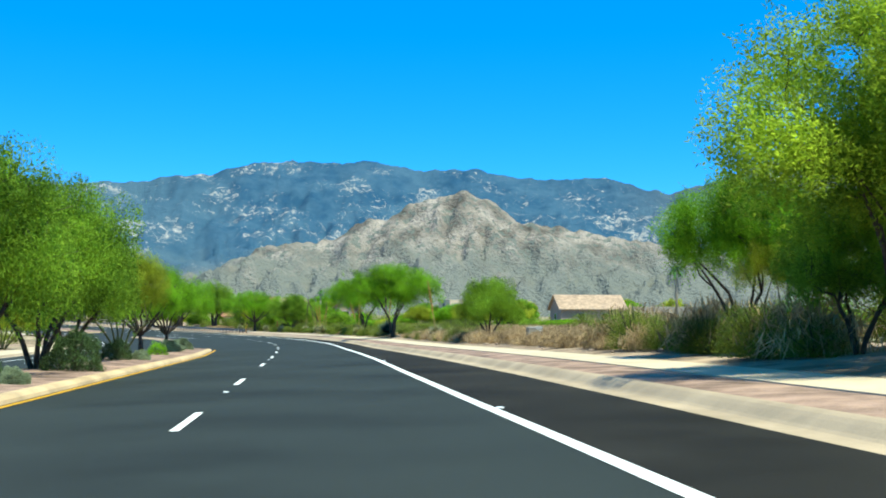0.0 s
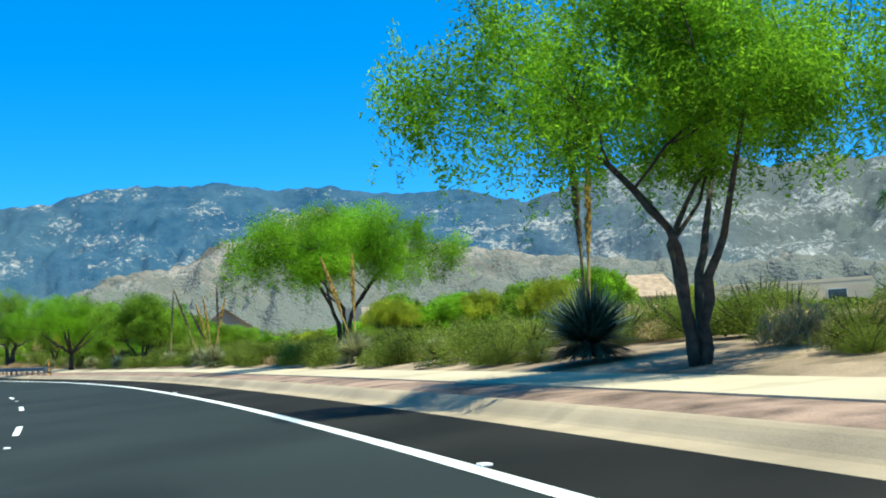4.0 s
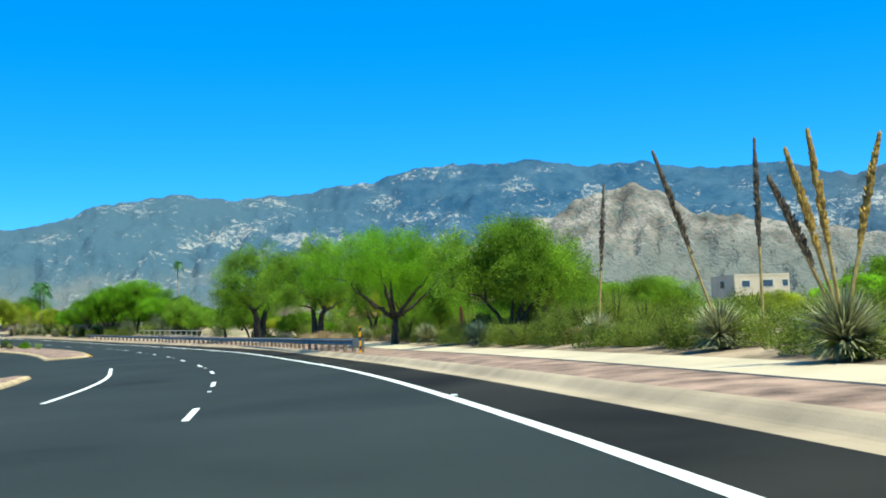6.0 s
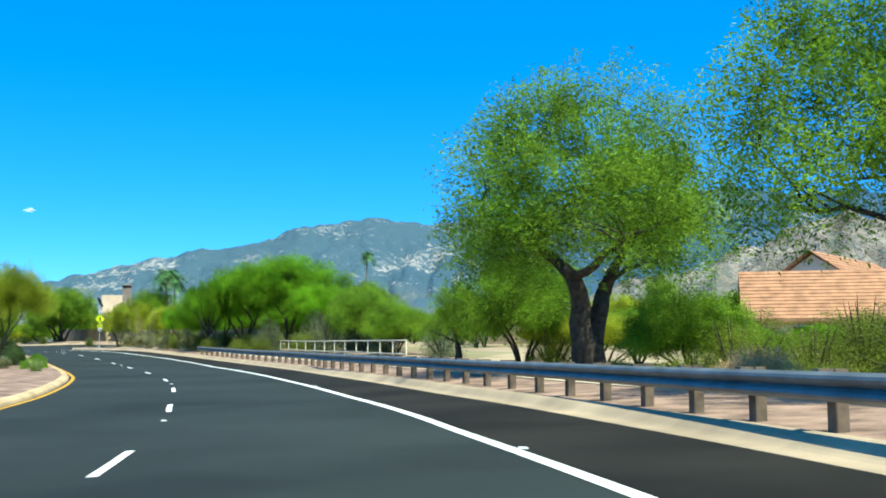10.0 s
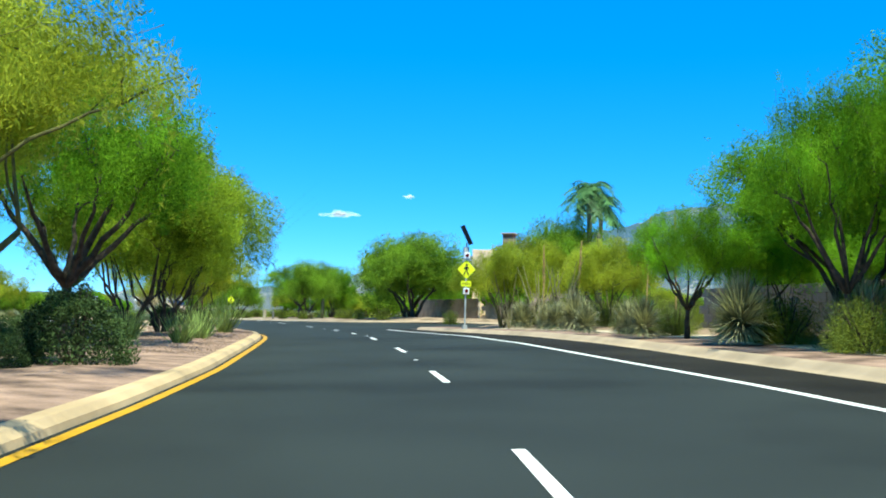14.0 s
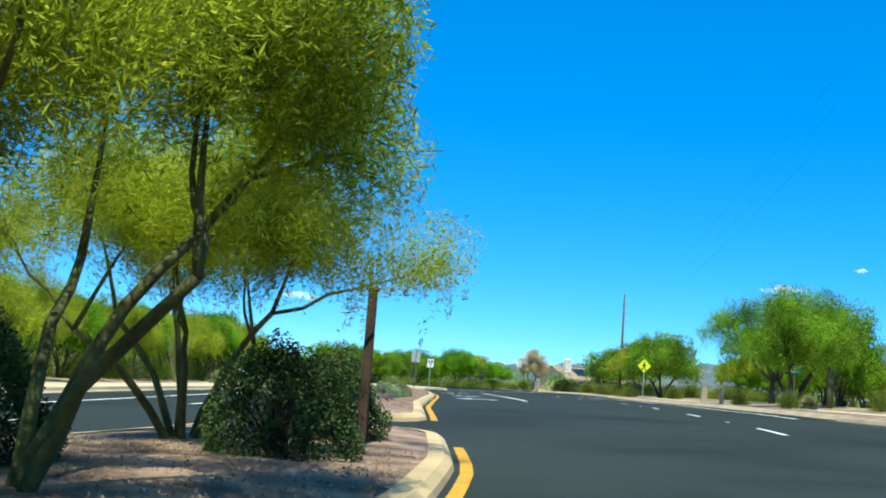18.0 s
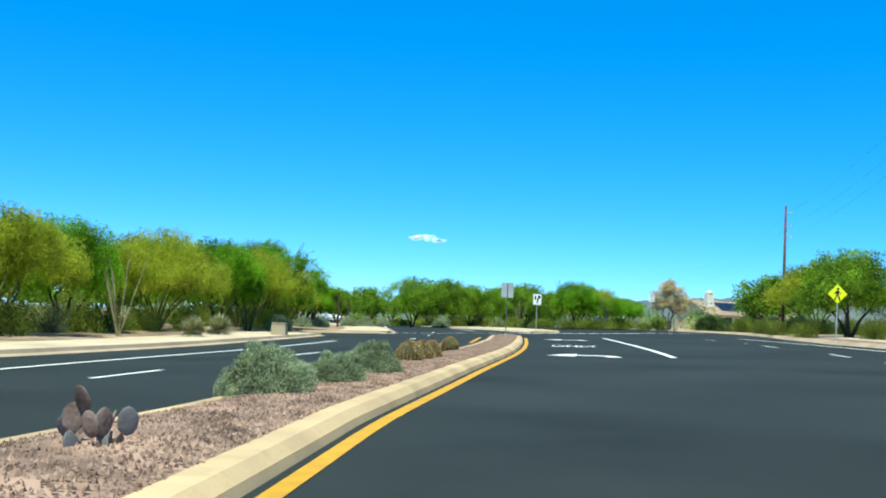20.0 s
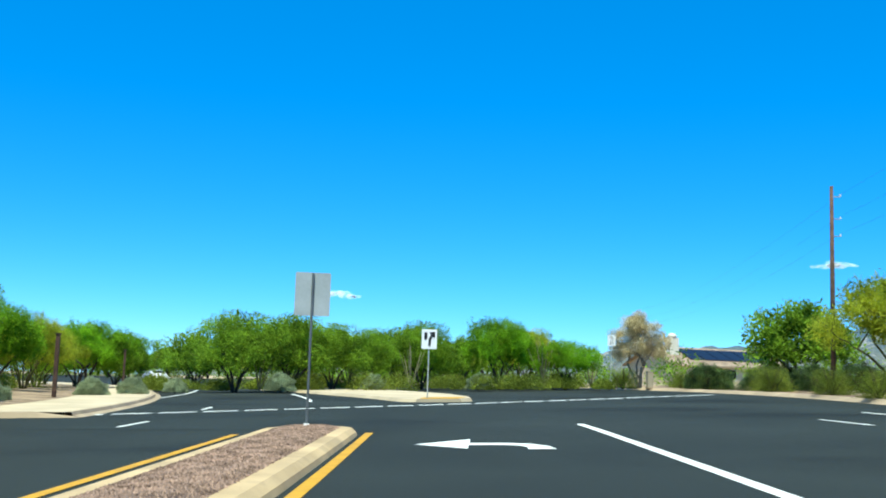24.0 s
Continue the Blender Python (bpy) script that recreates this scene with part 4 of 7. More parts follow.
    # leaves fill the lobes, thicker towards their skin, and shoots stand out above
    C, size = np.array([tuple(c) for c, lr in heads]), np.array([lr for c, lr in heads])
    n_shoot = int(count * fill)
    n = count - n_shoot
    share = size ** 2
    pick = rng.choice(len(C), n, p=share / share.sum())
    d = rng.normal(size=(n, 3))
    d /= np.linalg.norm(d, axis=1)[:, None]
    lump = np.array([noise.noise(Vector(q)) for q in d * 2.6 + C[pick] * 3.1])
    pts = C[pick] + d * (size[pick] * (1.0 + 0.38 * lump) * rng.uniform(0, 1, n) ** 0.45)[:, None] * (1.08, 1.08, 0.85)
    crest = np.nonzero(C[:, 2] > np.percentile(C[:, 2], 35))[0]
    shoots = rng.choice(crest, n_shoot // 45)
    base = C[shoots] + rng.normal(size=(len(shoots), 3)) * blob * 0.35
    way = base - (0, 0, height * bare)
    way = way / (np.linalg.norm(way, axis=1)[:, None] + 1e-9) + rng.normal(size=base.shape) * 0.3 + (0, 0, 0.5)
    u = rng.uniform(0.3, 1, (len(shoots), 45))
    sp = base[:, None] + way[:, None] * (u[..., None] * blob * rng.uniform(0.3, 0.65, (len(shoots), 1, 1))) + rng.normal(size=(len(shoots), 45, 3)) * 0.07
    pts = np.concatenate([pts, sp.reshape(-1, 3)])
    # strands hanging from the sides and the underside of the lobes
    n_hang = int(count * hang) // 40
    k = rng.choice(len(C), n_hang)
    d = rng.normal(size=(n_hang, 3))
    d[:, 2] = -np.abs(d[:, 2]) * 0.5
    d /= np.linalg.norm(d, axis=1)[:, None]
    base = C[k] + d * size[k][:, None] * rng.uniform(0.6, 1.05, (n_hang, 1))
    fall = np.concatenate([rng.normal(size=(n_hang, 2)) * 0.22, np.full((n_hang, 1), -1.0)], 1) * (blob * rng.uniform(0.35, 1.0, (n_hang, 1)))
    u = rng.uniform(0, 1, (n_hang, 40, 1))
    pts = np.concatenate([pts, (base[:, None] + fall[:, None] * u + rng.normal(size=(n_hang, 40, 3)) * (0.09 - 0.05 * u)).reshape(-1, 3)])
    gap = np.array([noise.noise(Vector(q)) for q in pts * 0.95 + (seed, 0, 0)])
    pts = pts[(gap > gaps) & (pts[:, 2] > 0.3)]
    v, f = leaves(pts, length, width, rng, droop, comb=2.2)
    quad_mesh("crown", v, f, leaf, root)
    return tagged(root, label, category)


def make_shrub(name, at, rz, height, spread, leaf, stem, count, seed, length=0.10, width=0.035, label="", category="shrub", up=0.5, hollow=0.35, stems=16):
    """A shrub: stems fanning from the ground and small leaves over an uneven dome."""
    rng = np.random.default_rng(seed)
    root = empty(name, at, rz)
    pieces = []
    for k in range(stems):
        a, e = rng.uniform(0, 2 * math.pi), rng.uniform(0.35, 1.45)
        d = Vector((math.cos(a) * math.cos(e), math.sin(a) * math.cos(e), math.sin(e)))
        q = Vector((d.x * spread * 0.46, d.y * spread * 0.46, d.z * height * 0.9))
        mid = q * 0.5 + Vector((rng.normal() * 0.04, rng.normal() * 0.04, 0.05))
        pieces.append(tube([(0, 0, -0.05), mid, q], [0.018 * height + 0.008, 0.012 * height + 0.004, 0.004], 4))
    vs, fs = merge(pieces)
    link("branching", vs, fs, stem, root)
    d = rng.normal(size=(count, 3))
    d[:, 2] = np.abs(d[:, 2])
    d /= np.linalg.norm(d, axis=1)[:, None]
    r = 1 - hollow * rng.uniform(0, 1, count) ** 0.8
    lump = np.array([0.86 + 0.28 * noise.noise(Vector((x * 2.3 + seed, y * 2.3, z * 2.3))) for x, y, z in d])
    p = d * (r * lump)[:, None] * (spread / 2, spread / 2, height)
    p[:, 2] += 0.02
    v, f = leaves(p, length, width, rng, 0.0, up)
    quad_mesh("foliage", v, f, leaf, root)
    return tagged(root, label, category)


def make_spoon(name, at, rz, size, material, seed, blades=150, label="", category="yucca"):
    """A desert spoon: a ball of narrow stiff blades from a short stem."""
    rng = np.random.default_rng(seed)
    root = empty(name, at, rz)
    vs, fs = [], []
    c = Vector((0, 0, size * 0.28))
    for k in range(blades):
        a = rng.uniform(0, 2 * math.pi)
        e = math.asin(rng.uniform(-0.42, 1.0))
        d = Vector((math.cos(a) * math.cos(e), math.sin(a) * math.cos(e), math.sin(e)))
        s = d.cross(Vector((0, 0, 1))).normalized() if abs(d.z) < 0.98 else Vector((1, 0, 0))
        L = size * rng.uniform(0.75, 1.05) * (0.85 if d.z < 0 else 1.0)
        w = size * 0.019
        i = len(vs)
        p0, p1, p2 = c + d * size * 0.06, c + d * L * 0.6 + Vector((0, 0, 0.02)), c + d * L - Vector((0, 0, 0.05 * size))
        vs += [p0 - s * w, p0 + s * w, p1 + s * w * 0.8, p1 - s * w * 0.8, p2]
        fs += [(i, i + 1, i + 2, i + 3), (i + 3, i + 2, i + 4)]
    vs = [v if v.z > 0.01 else Vector((v.x, v.y, 0.01)) for v in vs]
    link("rosette", vs, fs, material, root)
    return tagged(root, label, category)


def stalk_on(root, lean_x, lean_y, height, base, material, dark=False, seed=0):
    """A flower stalk: a slender stem and a long rough seed head at its top."""
    rng = np.random.default_rng(seed)
    p = [Vector((lean_x * u, lean_y * u, base + (height - base) * u)) for u in (0, 0.25, 0.5, 0.75, 1)]
    v, f = tube(p, [0.035, 0.032, 0.028, 0.02, 0.008], 6)
    st = link("flower_stalk", v, f, M["stalk"], root)
    u0 = 0.42
    pieces = []
    for k in range(190):
        u = rng.uniform(u0, 1)
        q = Vector((lean_x * u, lean_y * u, base + (height - base) * u))
        rad = 0.078 * math.sin(math.pi * min(1, max(0.04, (u - u0) / (1.02 - u0)) ** 0.7)) * (0.6 + 0.6 * rng.uniform())
        a = rng.uniform(0, 6.28)
        e = Vector((math.cos(a) * rad, math.sin(a) * rad, 0.10 + rad * 0.6))
        pieces.append(tube([q, q + e * 0.6, q + e], [0.026, 0.032, 0.008], 4))
    vs, fs = merge(pieces)
    link("seed_head", vs, fs, material, st, "dark dry seed head" if dark else "golden seed head")
    return st


def set_down(proto, s, o, rz, k=1.0, kz=None, dz=0.0):
    q = land(s, o)
    q.z += dz
    m = Matrix.Translation(q) @ Matrix.Rotation(rz, 4, "Z") @ Matrix.Diagonal((k, k, kz or k, 1))
    ob = copy_thing(proto, m)
    return ob


G_R, G_M, G_L = "trees beside the footpath", "trees on the median", "trees along the far side"
random.seed(11)

# ---- trees: each kind grown once, then set down again at other sizes ----
def kinds(k, grow_size, low=1.0):
    """The kinds of tree, grown with k times the leaves, each grow_size times as large; low: how far the crowns reach down."""
    n, w = lambda v: int(v * k), lambda v: v * grow_size
    return (
        make_tree("mesquite_tree", land(92.4, 8.7), 0.4, 7.0, 9.2, 4, 0.30, M["leaf_mesquite"], M["bark"], n(135000), 21, w(0.10), w(0.030), 0.5, 1.0, 0.34 * low, "bright green spreading mesquite with several dark stems", fill=0.03, lobes=38, gaps=-0.30, splay=0.24, hang=0.18, thick=0.84),
        make_tree("mesquite_tree", land(176.4, 9.6), 1.2, 6.7, 10.6, 1, 0.21, M["leaf_mesquite"], M["bark"], n(130000), 22, w(0.095), w(0.028), 0.5, 0.86, 0.34 * low, "broad green mesquite on one dark trunk", fill=0.04, lobes=60, thick=0.95, gaps=-0.24, hang=0.16, boughs=7),
        make_tree("mesquite_tree", land(163.6, 11.8), 2.0, 5.2, 7.2, 4, 0.28, M["leaf_dark"], M["bark"], n(100000), 23, w(0.10), w(0.032), 0.4, 0.92, 0.12 * low, "low dense dark green mesquite", fill=0.02, lobes=36, hang=0.06),
        make_tree("palo_verde_tree", land(335, -4.6), 0.3, 5.5, 9.0, 6, 0.38, M["leaf_verde"], M["bark_green"], n(140000), 24, w(0.12), w(0.018), 0.5, 0.84, 0.42 * low, "yellow-green palo verde with green forked stems", fill=0.02, lobes=44, thick=0.95, gaps=-0.28, splay=0.42, hang=0.10),
        make_tree("mesquite_tree", land(210.4, 12.4), 2.6, 8.8, 8.2, 2, 0.26, M["leaf_dark"], M["bark"], n(125000), 25, w(0.10), w(0.030), 0.5, 1.05, 0.12 * low, "tall open mesquite with bare shoots above the crown", fill=0.04, lobes=44, gaps=-0.22, hang=0.16, splay=0.12, thick=1.25))


umbrella, round_tree, dark_tree, verde, airy = kinds(1.0, 1.0)
airy.matrix_world = Matrix.Translation(land(210.4, 12.4)) @ Matrix.Rotation(2.6, 4, "Z") @ Matrix.Diagonal((1.18, 1.18, 1.12, 1))
for ob in (umbrella, round_tree, dark_tree, airy):
    tagged(ob, group=G_R)
tagged(verde, group=G_M)
middle = kinds(0.32, 1.8, 0.6)
MIDDLE = dict(zip((umbrella, round_tree, dark_tree, verde, airy), middle))
far_umbrella, far_round, far_dark, far_verde, far_airy = kinds(0.12, 3.0, 0.5)
FAR = {umbrella: far_umbrella, round_tree: far_round, dark_tree: far_dark, verde: far_verde, airy: far_airy}
for ob, (s, o) in zip((far_umbrella, far_round, far_dark, far_verde, far_airy) + middle, ((66, 70), (80, 82), (95, 90), (262, 76), (30, 74), (270, 80), (276, 66), (286, 72), (292, 58), (300, 70))):
    ob.matrix_world = Matrix.Translation(land(s, o)) @ Matrix.Rotation(s, 4, "Z")
    tagged(ob, group="trees out on the flats")
M["dry_twig"] = mat("dry_twig", (0.42, 0.33, 0.15), 0.9, 0.2, 1, 8, 0, tint=(0.56, 0.45, 0.24), island=0.8)
bare = make_tree("bare_tree", land(470, 21.7), 0.0, 5.6, 4.6, 4, 0.3, M["dry_twig"], M["bark_pale"], 46000, 26, 0.16, 0.02, -0.2, 0.6, 0.2, "leafless pale brown tree by the junction", fill=0.0, lobes=26)


FAR_WHITE = land(249, 108)
VISTA = [(spot(s, 0).xy, FAR_WHITE.xy) for s in (112, 117, 122, 127, 132, 137, 142)] + [(spot(s, 0).xy, land(245, 38).xy) for s in (160, 166, 172, 178)]


LOW_VISTA = [(spot(s, 2).xy, land(*q).xy) for s in (0, 10, 20, 30) for q in ((160, 73), (160, 79), (160, 85), (178, 71))]


def in_vista(s, o, ways):
    """Whether a place lies in the open ground before the far houses."""
    q = spot(s, o).xy
    for a, b in ways:
        d = (b - a).normalized()
        u = (q - a).dot(d)
        if 30 < u < (b - a).length - 4 and abs((q - a).cross(d)) < 5.5:
            return True
    return False


def tree(proto, s, o, h, proto_h, rz, group, w=None, label=""):
    k = h / proto_h
    if o > 21 and 120 < s < 245 and in_vista(s, o, VISTA):
        h, w = 2.1, 0.5
        k = h / proto_h
    if o > 21 and 20 < s < 190 and in_vista(s, o, LOW_VISTA):
        h, w = 1.1, 0.4
        k = h / proto_h
    if o > 26 or o < -23 or s > 482:
        proto = FAR.get(proto, proto)
    elif o < -12 or s > 430:
        proto = MIDDLE.get(proto, proto)
    ob = set_down(proto, s, o, rz, w if w else k, k)
    tagged(ob, label, group=group)
    return ob


for k in range(12):
    tree((dark_tree, umbrella, verde)[k % 3], 188 + (k * 5) % 17, 66 + 3.6 * k, 4.6 + 0.5 * (k % 3), (5.2, 7.0, 5.5)[k % 3], k * 1.9, "trees out on the flats", 0.85)
# right side, in order along the road
tree(dark_tree, 168.5, 14.6, 4.8, 5.2, 0.5, G_R, 0.9)
for s, o, h in ((165, 19.4, 2.6), (171, 20.6, 2.8), (177, 20.8, 2.8), (183, 20.4, 3.0)):
    tree(dark_tree, s, o, h, 5.2, s, G_R, 0.75)
dark_tree.matrix_world = Matrix.Translation(land(163.6, 11.8)) @ Matrix.Rotation(2.0, 4, "Z") @ Matrix.Diagonal((1.12, 1.12, 1.12, 1))
umbrella.matrix_world = Matrix.Translation(land(92.4, 8.7)) @ Matrix.Rotation(0.4, 4, "Z") @ Matrix.Diagonal((0.92, 0.92, 0.95, 1))
tree(umbrella, 26, 10.8, 4.9, 7.0, 2.2, G_R, 0.58)
tree(verde, 24.6, 11.6, 3.0, 5.5, 1.0, G_R, 0.36)
tree(dark_tree, 20.6, 10.9, 3.2, 5.2, 2.0, G_R, 0.5)
tree(dark_tree, 8, 12.5, 5.5, 5.0, 1.5, G_R)
tree(dark_tree, -6, 12, 6, 5.0, 2.5, G_R)
tree(dark_tree, 61.2, 10.7, 3.4, 5.2, 0.2, G_R, 0.56)
tree(umbrella, 118.6, 10.4, 6.7, 7.0, 3.6, G_R, 1.08)
tree(verde, 194.5, 14.2, 5.0, 5.5, 0.4, G_R, 0.45)
tree(airy, 226.5, 11.9, 9.2, 8.8, 0.9, G_R, 1.3)
tree(airy, 199.5, 14.2, 6.4, 8.8, 4.0, G_R, 0.55)
tree(round_tree, 187.0, 13.4, 6.4, 6.7, 2.4, G_R, 0.52)
tree(dark_tree, 241, 16.0, 5.2, 5.2, 1.0, G_R, 0.9)
tree(airy, 245, 14.5, 4.2, 9.2, 5.0, G_R, 0.5)
tree(bare, 206, 17, 1.7, 5.6, 2.0, G_R)
tree(dark_tree, 264, 16.5, 3.6, 5.0, 2.4, G_R, 0.7)
tree(dark_tree, 268, 17.5, 4.2, 5.0, 3.4, G_R, 0.75)
tree(dark_tree, 258, 16.2, 2.9, 5.0, 4.4, G_R, 0.6)
tree(dark_tree, 206, 19.5, 4.0, 5.0, 4.4, G_R, 0.55)
tree(dark_tree, 188, 23.5, 5.0, 5.0, 4.4, G_R, 0.8)
tree(dark_tree, 184, 14.6, 4.2, 5.0, 1.4, G_R, 0.6)
tree(dark_tree, 190.5, 16.8, 4.6, 5.0, 2.4, G_R, 0.65)
tree(dark_tree, 199, 17.5, 4.4, 5.0, 0.4, G_R, 0.65)
for s, o, h, r in ((282, 20, 6.2, 0.1), (287, 18.8, 9.2, 1.1), (290, 15.8, 8.4, 2.3), (293, 14.4, 7.0, 3.1), (298, 14.4, 4.2, 4.4), (276, 22, 4.5, 5.1), (303, 18.5, 4.6, 0.7)):
    tree(dark_tree if int(h * 10) % 2 else umbrella, s, o, h, 5.0 if int(h * 10) % 2 else 7.2, r, G_R, h / 7.0)
tree(round_tree, 299.4, 12.2, 4.4, 6.7, 3.3, G_R, 0.42)
tree(round_tree, 289.6, 12.4, 6.6, 6.7, 4.9, G_R, 0.47)
tree(MIDDLE[verde], 329, 13.9, 5.0, 5.3, 3.0, G_R, 0.66)
tree(MIDDLE[verde], 332.5, 16.8, 5.8, 5.3, 4.0, G_R, 0.8)
tree(dark_tree, 334, 20.0, 6.4, 5.0, 4.6, G_R, 0.9)
tree(MIDDLE[verde], 319, 16.5, 4.6, 5.3, 1.0, G_R, 0.7)
tree(MIDDLE[verde], 326, 19, 4.4, 5.3, 2.0, G_R, 0.7)
tree(dark_tree, 370, 22.6, 8.0, 5.2, 0.6, G_R, 1.8)
tree(dark_tree, 377, 24.5, 7.4, 5.2, 2.9, G_R, 1.5)
tree(dark_tree, 397, 19.5, 6.8, 5.2, 1.9, G_R, 1.15)
tree(round_tree, 406, 21.5, 8.0, 7.6, 4.1, G_R, 0.95)
tree(umbrella, 408, 27, 7.8, 7.2, 5.1, G_R, 0.8)
for s, o, h, w, p in ((438, -20, 6.8, 1.0, 1), (449, -20.5, 6.2, 0.9, 1), (459, -19.5, 5.2, 0.8, 1), (466, -18.5, 4.8, 0.7, 2), (474, -18.5, 4.4, 0.7, 2), (444, -25, 6.4, 1.1, 0), (455, -26, 6, 1.0, 0)):
    tree((dark_tree, umbrella, verde)[p], s, o, h, (5.2, 7.0, 5.5)[p], s, "trees round the junction", w)
tree(dark_tree, 434, 22.0, 6.3, 5.0, 0.9, G_R, 1.25)
tree(verde, 450, 27.0, 6.6, 5.5, 2.2, G_R, 1.05)
tree(dark_tree, 461, 28.0, 5.8, 5.0, 3.0, G_R)
for k in range(6):
    rr = random.Random(1400 + k)
    s = 229 + 3.1 * k
    tree((dark_tree, umbrella, dark_tree, verde)[k % 4], s, float(path_end(s)) + rr.uniform(5.5, 13.0), rr.uniform(2.6, 3.6), (5.2, 7.0, 5.2, 5.5)[k % 4], k * 1.7, "trees in the wash", rr.uniform(0.6, 0.85))
for k in range(13):
    rr = random.Random(1500 + k)
    s = 279 + 2.9 * k
    tree((dark_tree, umbrella)[k % 2], s, 21.5 + rr.uniform(0, 4.0), rr.uniform(3.8, 5.6), (5.2, 7.0)[k % 2], k * 1.3, "trees behind the garden wall", rr.uniform(0.75, 0.95))
# past the junction
for s, o, h, w, p in ((467, -6.5, 5.0, 0.9, 0), (468, -3, 4.9, 0.95, 0), (470, 0, 4.4, 0.8, 0), (473, 3.4, 4.2, 0.7, 0), (474, 7, 4.8, 0.75, 0), (473, 12.4, 5.4, 0.78, 1), (470, 16.2, 3.6, 0.6, 1), (482, -9, 4.6, 0.9, 0), (489, 2, 5.0, 1.0, 0), (485, 12, 4.6, 0.9, 0), (495, -14, 4.6, 1.0, 0), (512, -18, 4.5, 1.0, 0), (500, 16, 5, 1.0, 0)):
    tree(umbrella if p else dark_tree, s, o if s < 475 else o + 8, h, 7.2 if p else 5.0, s * 1.7, "trees beyond the junction", w)
# far side of the road
for s, o, h, p in ((356, -17.4, 5.0, 0), (361, -18.5, 4.8, 1), (366, -20, 4.8, 0), (372, -19, 4.6, 2), (378, -19, 4.8, 0), (386, -20, 4.6, 1), (394, -20, 5.0, 0), (401, -20.5, 5.2, 1), (408, -19, 5.2, 2),
                   (413, -20.5, 5.2, 0), (419, -19, 5.6, 1), (425, -18.5, 5.4, 2), (430, -20, 5.2, 0), (342, -20, 5.4, 0), (333, -19, 5.0, 1), (322, -20, 5.0, 0), (310, -19.5, 5.2, 2),
                   (296, -21, 5.0, 0), (280, -22, 5.2, 1), (265, -22.5, 5.0, 0), (250, -23, 5.4, 1), (235, -23.5, 5.2, 0), (455, -22, 4.8, 1), (466, -21, 4.4, 2), (478, -20, 4.2, 1)):
    q = (verde, umbrella, verde)[p]
    tree(q, s, o, h, (5.5, 7.0, 5.5)[p], s * 2.1, G_L, h / (6.8, 7.4, 6.6)[p])
for k, s in enumerate(np.arange(236, 440, 5.0)):
    s = float(s)
    if 404 < s < 446:
        continue
    tree((dark_tree, umbrella, verde, umbrella)[k % 4], s, -24.5 - 3.5 * ((k * 5) % 3), 5.2 + 0.5 * (k % 3), (5.2, 7.0, 5.5, 7.0)[k % 4], s * 1.9, G_L, 0.8)
for k in range(16):
    s = -20 + 15 * k
    tree((dark_tree, umbrella, verde)[k % 3], s, -24 - 3 * ((k * 7) % 4), 5.4, (5.2, 7.0, 5.5)[k % 3], k * 1.3, G_L, 0.85)
for s, o, h, w in ((192.1, 25.6, 5.4, 0.95), (196, 28, 5.6, 1.0), (188, 27.5, 5.4, 0.95)):
    tree(dark_tree if int(s) % 2 else umbrella, s, o, h, 5.0 if int(s) % 2 else 7.2, s, "trees in the wash", w)
# median
for s, o, h, w, r, p in ((29, -8.4, 5.9, 0.78, 0.2, 3), (35.5, -8.3, 6.0, 0.80, 1.7, 3), (42, -8.8, 5.8, 0.8, 3.0, 3), (51, -8.2, 5.2, 0.62, 4.0, 1), (60, -8.4, 5.2, 0.65, 5.2, 2), (71, -8.3, 5.2, 0.6, 0.9, 2),
                         (272, -6.2, 6.9, 0.95, 0.4, 1), (284, -6.3, 7.2, 0.92, 2.0, 1), (294, -5.9, 7.6, 0.85, 3.3, 2), 
                         (340, -3.9, 4.9, 0.85, 1.4, 1), (346, -4.4, 4.0, 0.68, 2.9, 1)):
    q = (airy, verde, round_tree, dark_tree)[p]
    tree(q, s, o, h, (8.8, 5.5, 6.7, 5.2)[p], r, G_M, w)

broad = make_tree("mesquite_tree", land(311.2, -5.2), 1.0, 7.8, 8.8, 7, 0.20, M["leaf_olive"], M["bark"], 190000, 27, 0.105, 0.031, 0.5, 1.0, 0.17, "dense broad mesquite with several dark stems on the median", fill=0.03, lobes=56, thick=0.7, gaps=-0.27, hang=0.16, splay=0.24)
tagged(broad, group=G_M)
tree(broad, 303.6, -5.6, 7.6, 7.8, 3.4, G_M, 0.92)
tree(broad, 17.5, 11.0, 7.0, 7.8, 0.5, G_R, 0.95)

# ---- shrubs ----
creosote = make_shrub("creosote_bush", land(90, 10.2), 0.2, 2.4, 2.8, M["leaf_bush"], M["bark"], 16000, 31, 0.065, 0.021, "olive green creosote bush behind the footpath", hollow=0.6)
dome = make_shrub("dark_bush", land(33, -6.7), 0.3, 1.45, 1.9, M["leaf_black"], M["bark"], 17000, 32, 0.05, 0.022, "clipped dark green bush on the gravel", hollow=0.2)
green_bush = make_shrub("green_bush", land(262, -4.4), 0.3, 0.95, 1.5, M["leaf_mesquite"], M["bark"], 2400, 33, 0.08, 0.035, "low bright green bush on the median", hollow=0.25)
sage = make_shrub("sage_bush", land(369.3, -3.4), 0.3, 0.66, 1.2, M["sage"], M["bark"], 30000, 34, 0.06, 0.008, "rounded grey-green sage bush on pink gravel", up=1.2, hollow=0.25)
grey = make_shrub("grey_shrub", land(265, 17.0), 0.3, 3.4, 3.6, M["leaf_grey"], M["bark"], 9000, 35, 0.11, 0.025, "tall grey-green shrub behind the railing", hollow=0.7, up=0.8, stems=18)
straw = make_shrub("dry_grass_clump", land(40, 11.0), 0.3, 0.85, 1.9, M["straw"], M["straw"], 1500, 36, 0.30, 0.016, "golden dry grass clump", "grass", up=1.6, hollow=0.7)
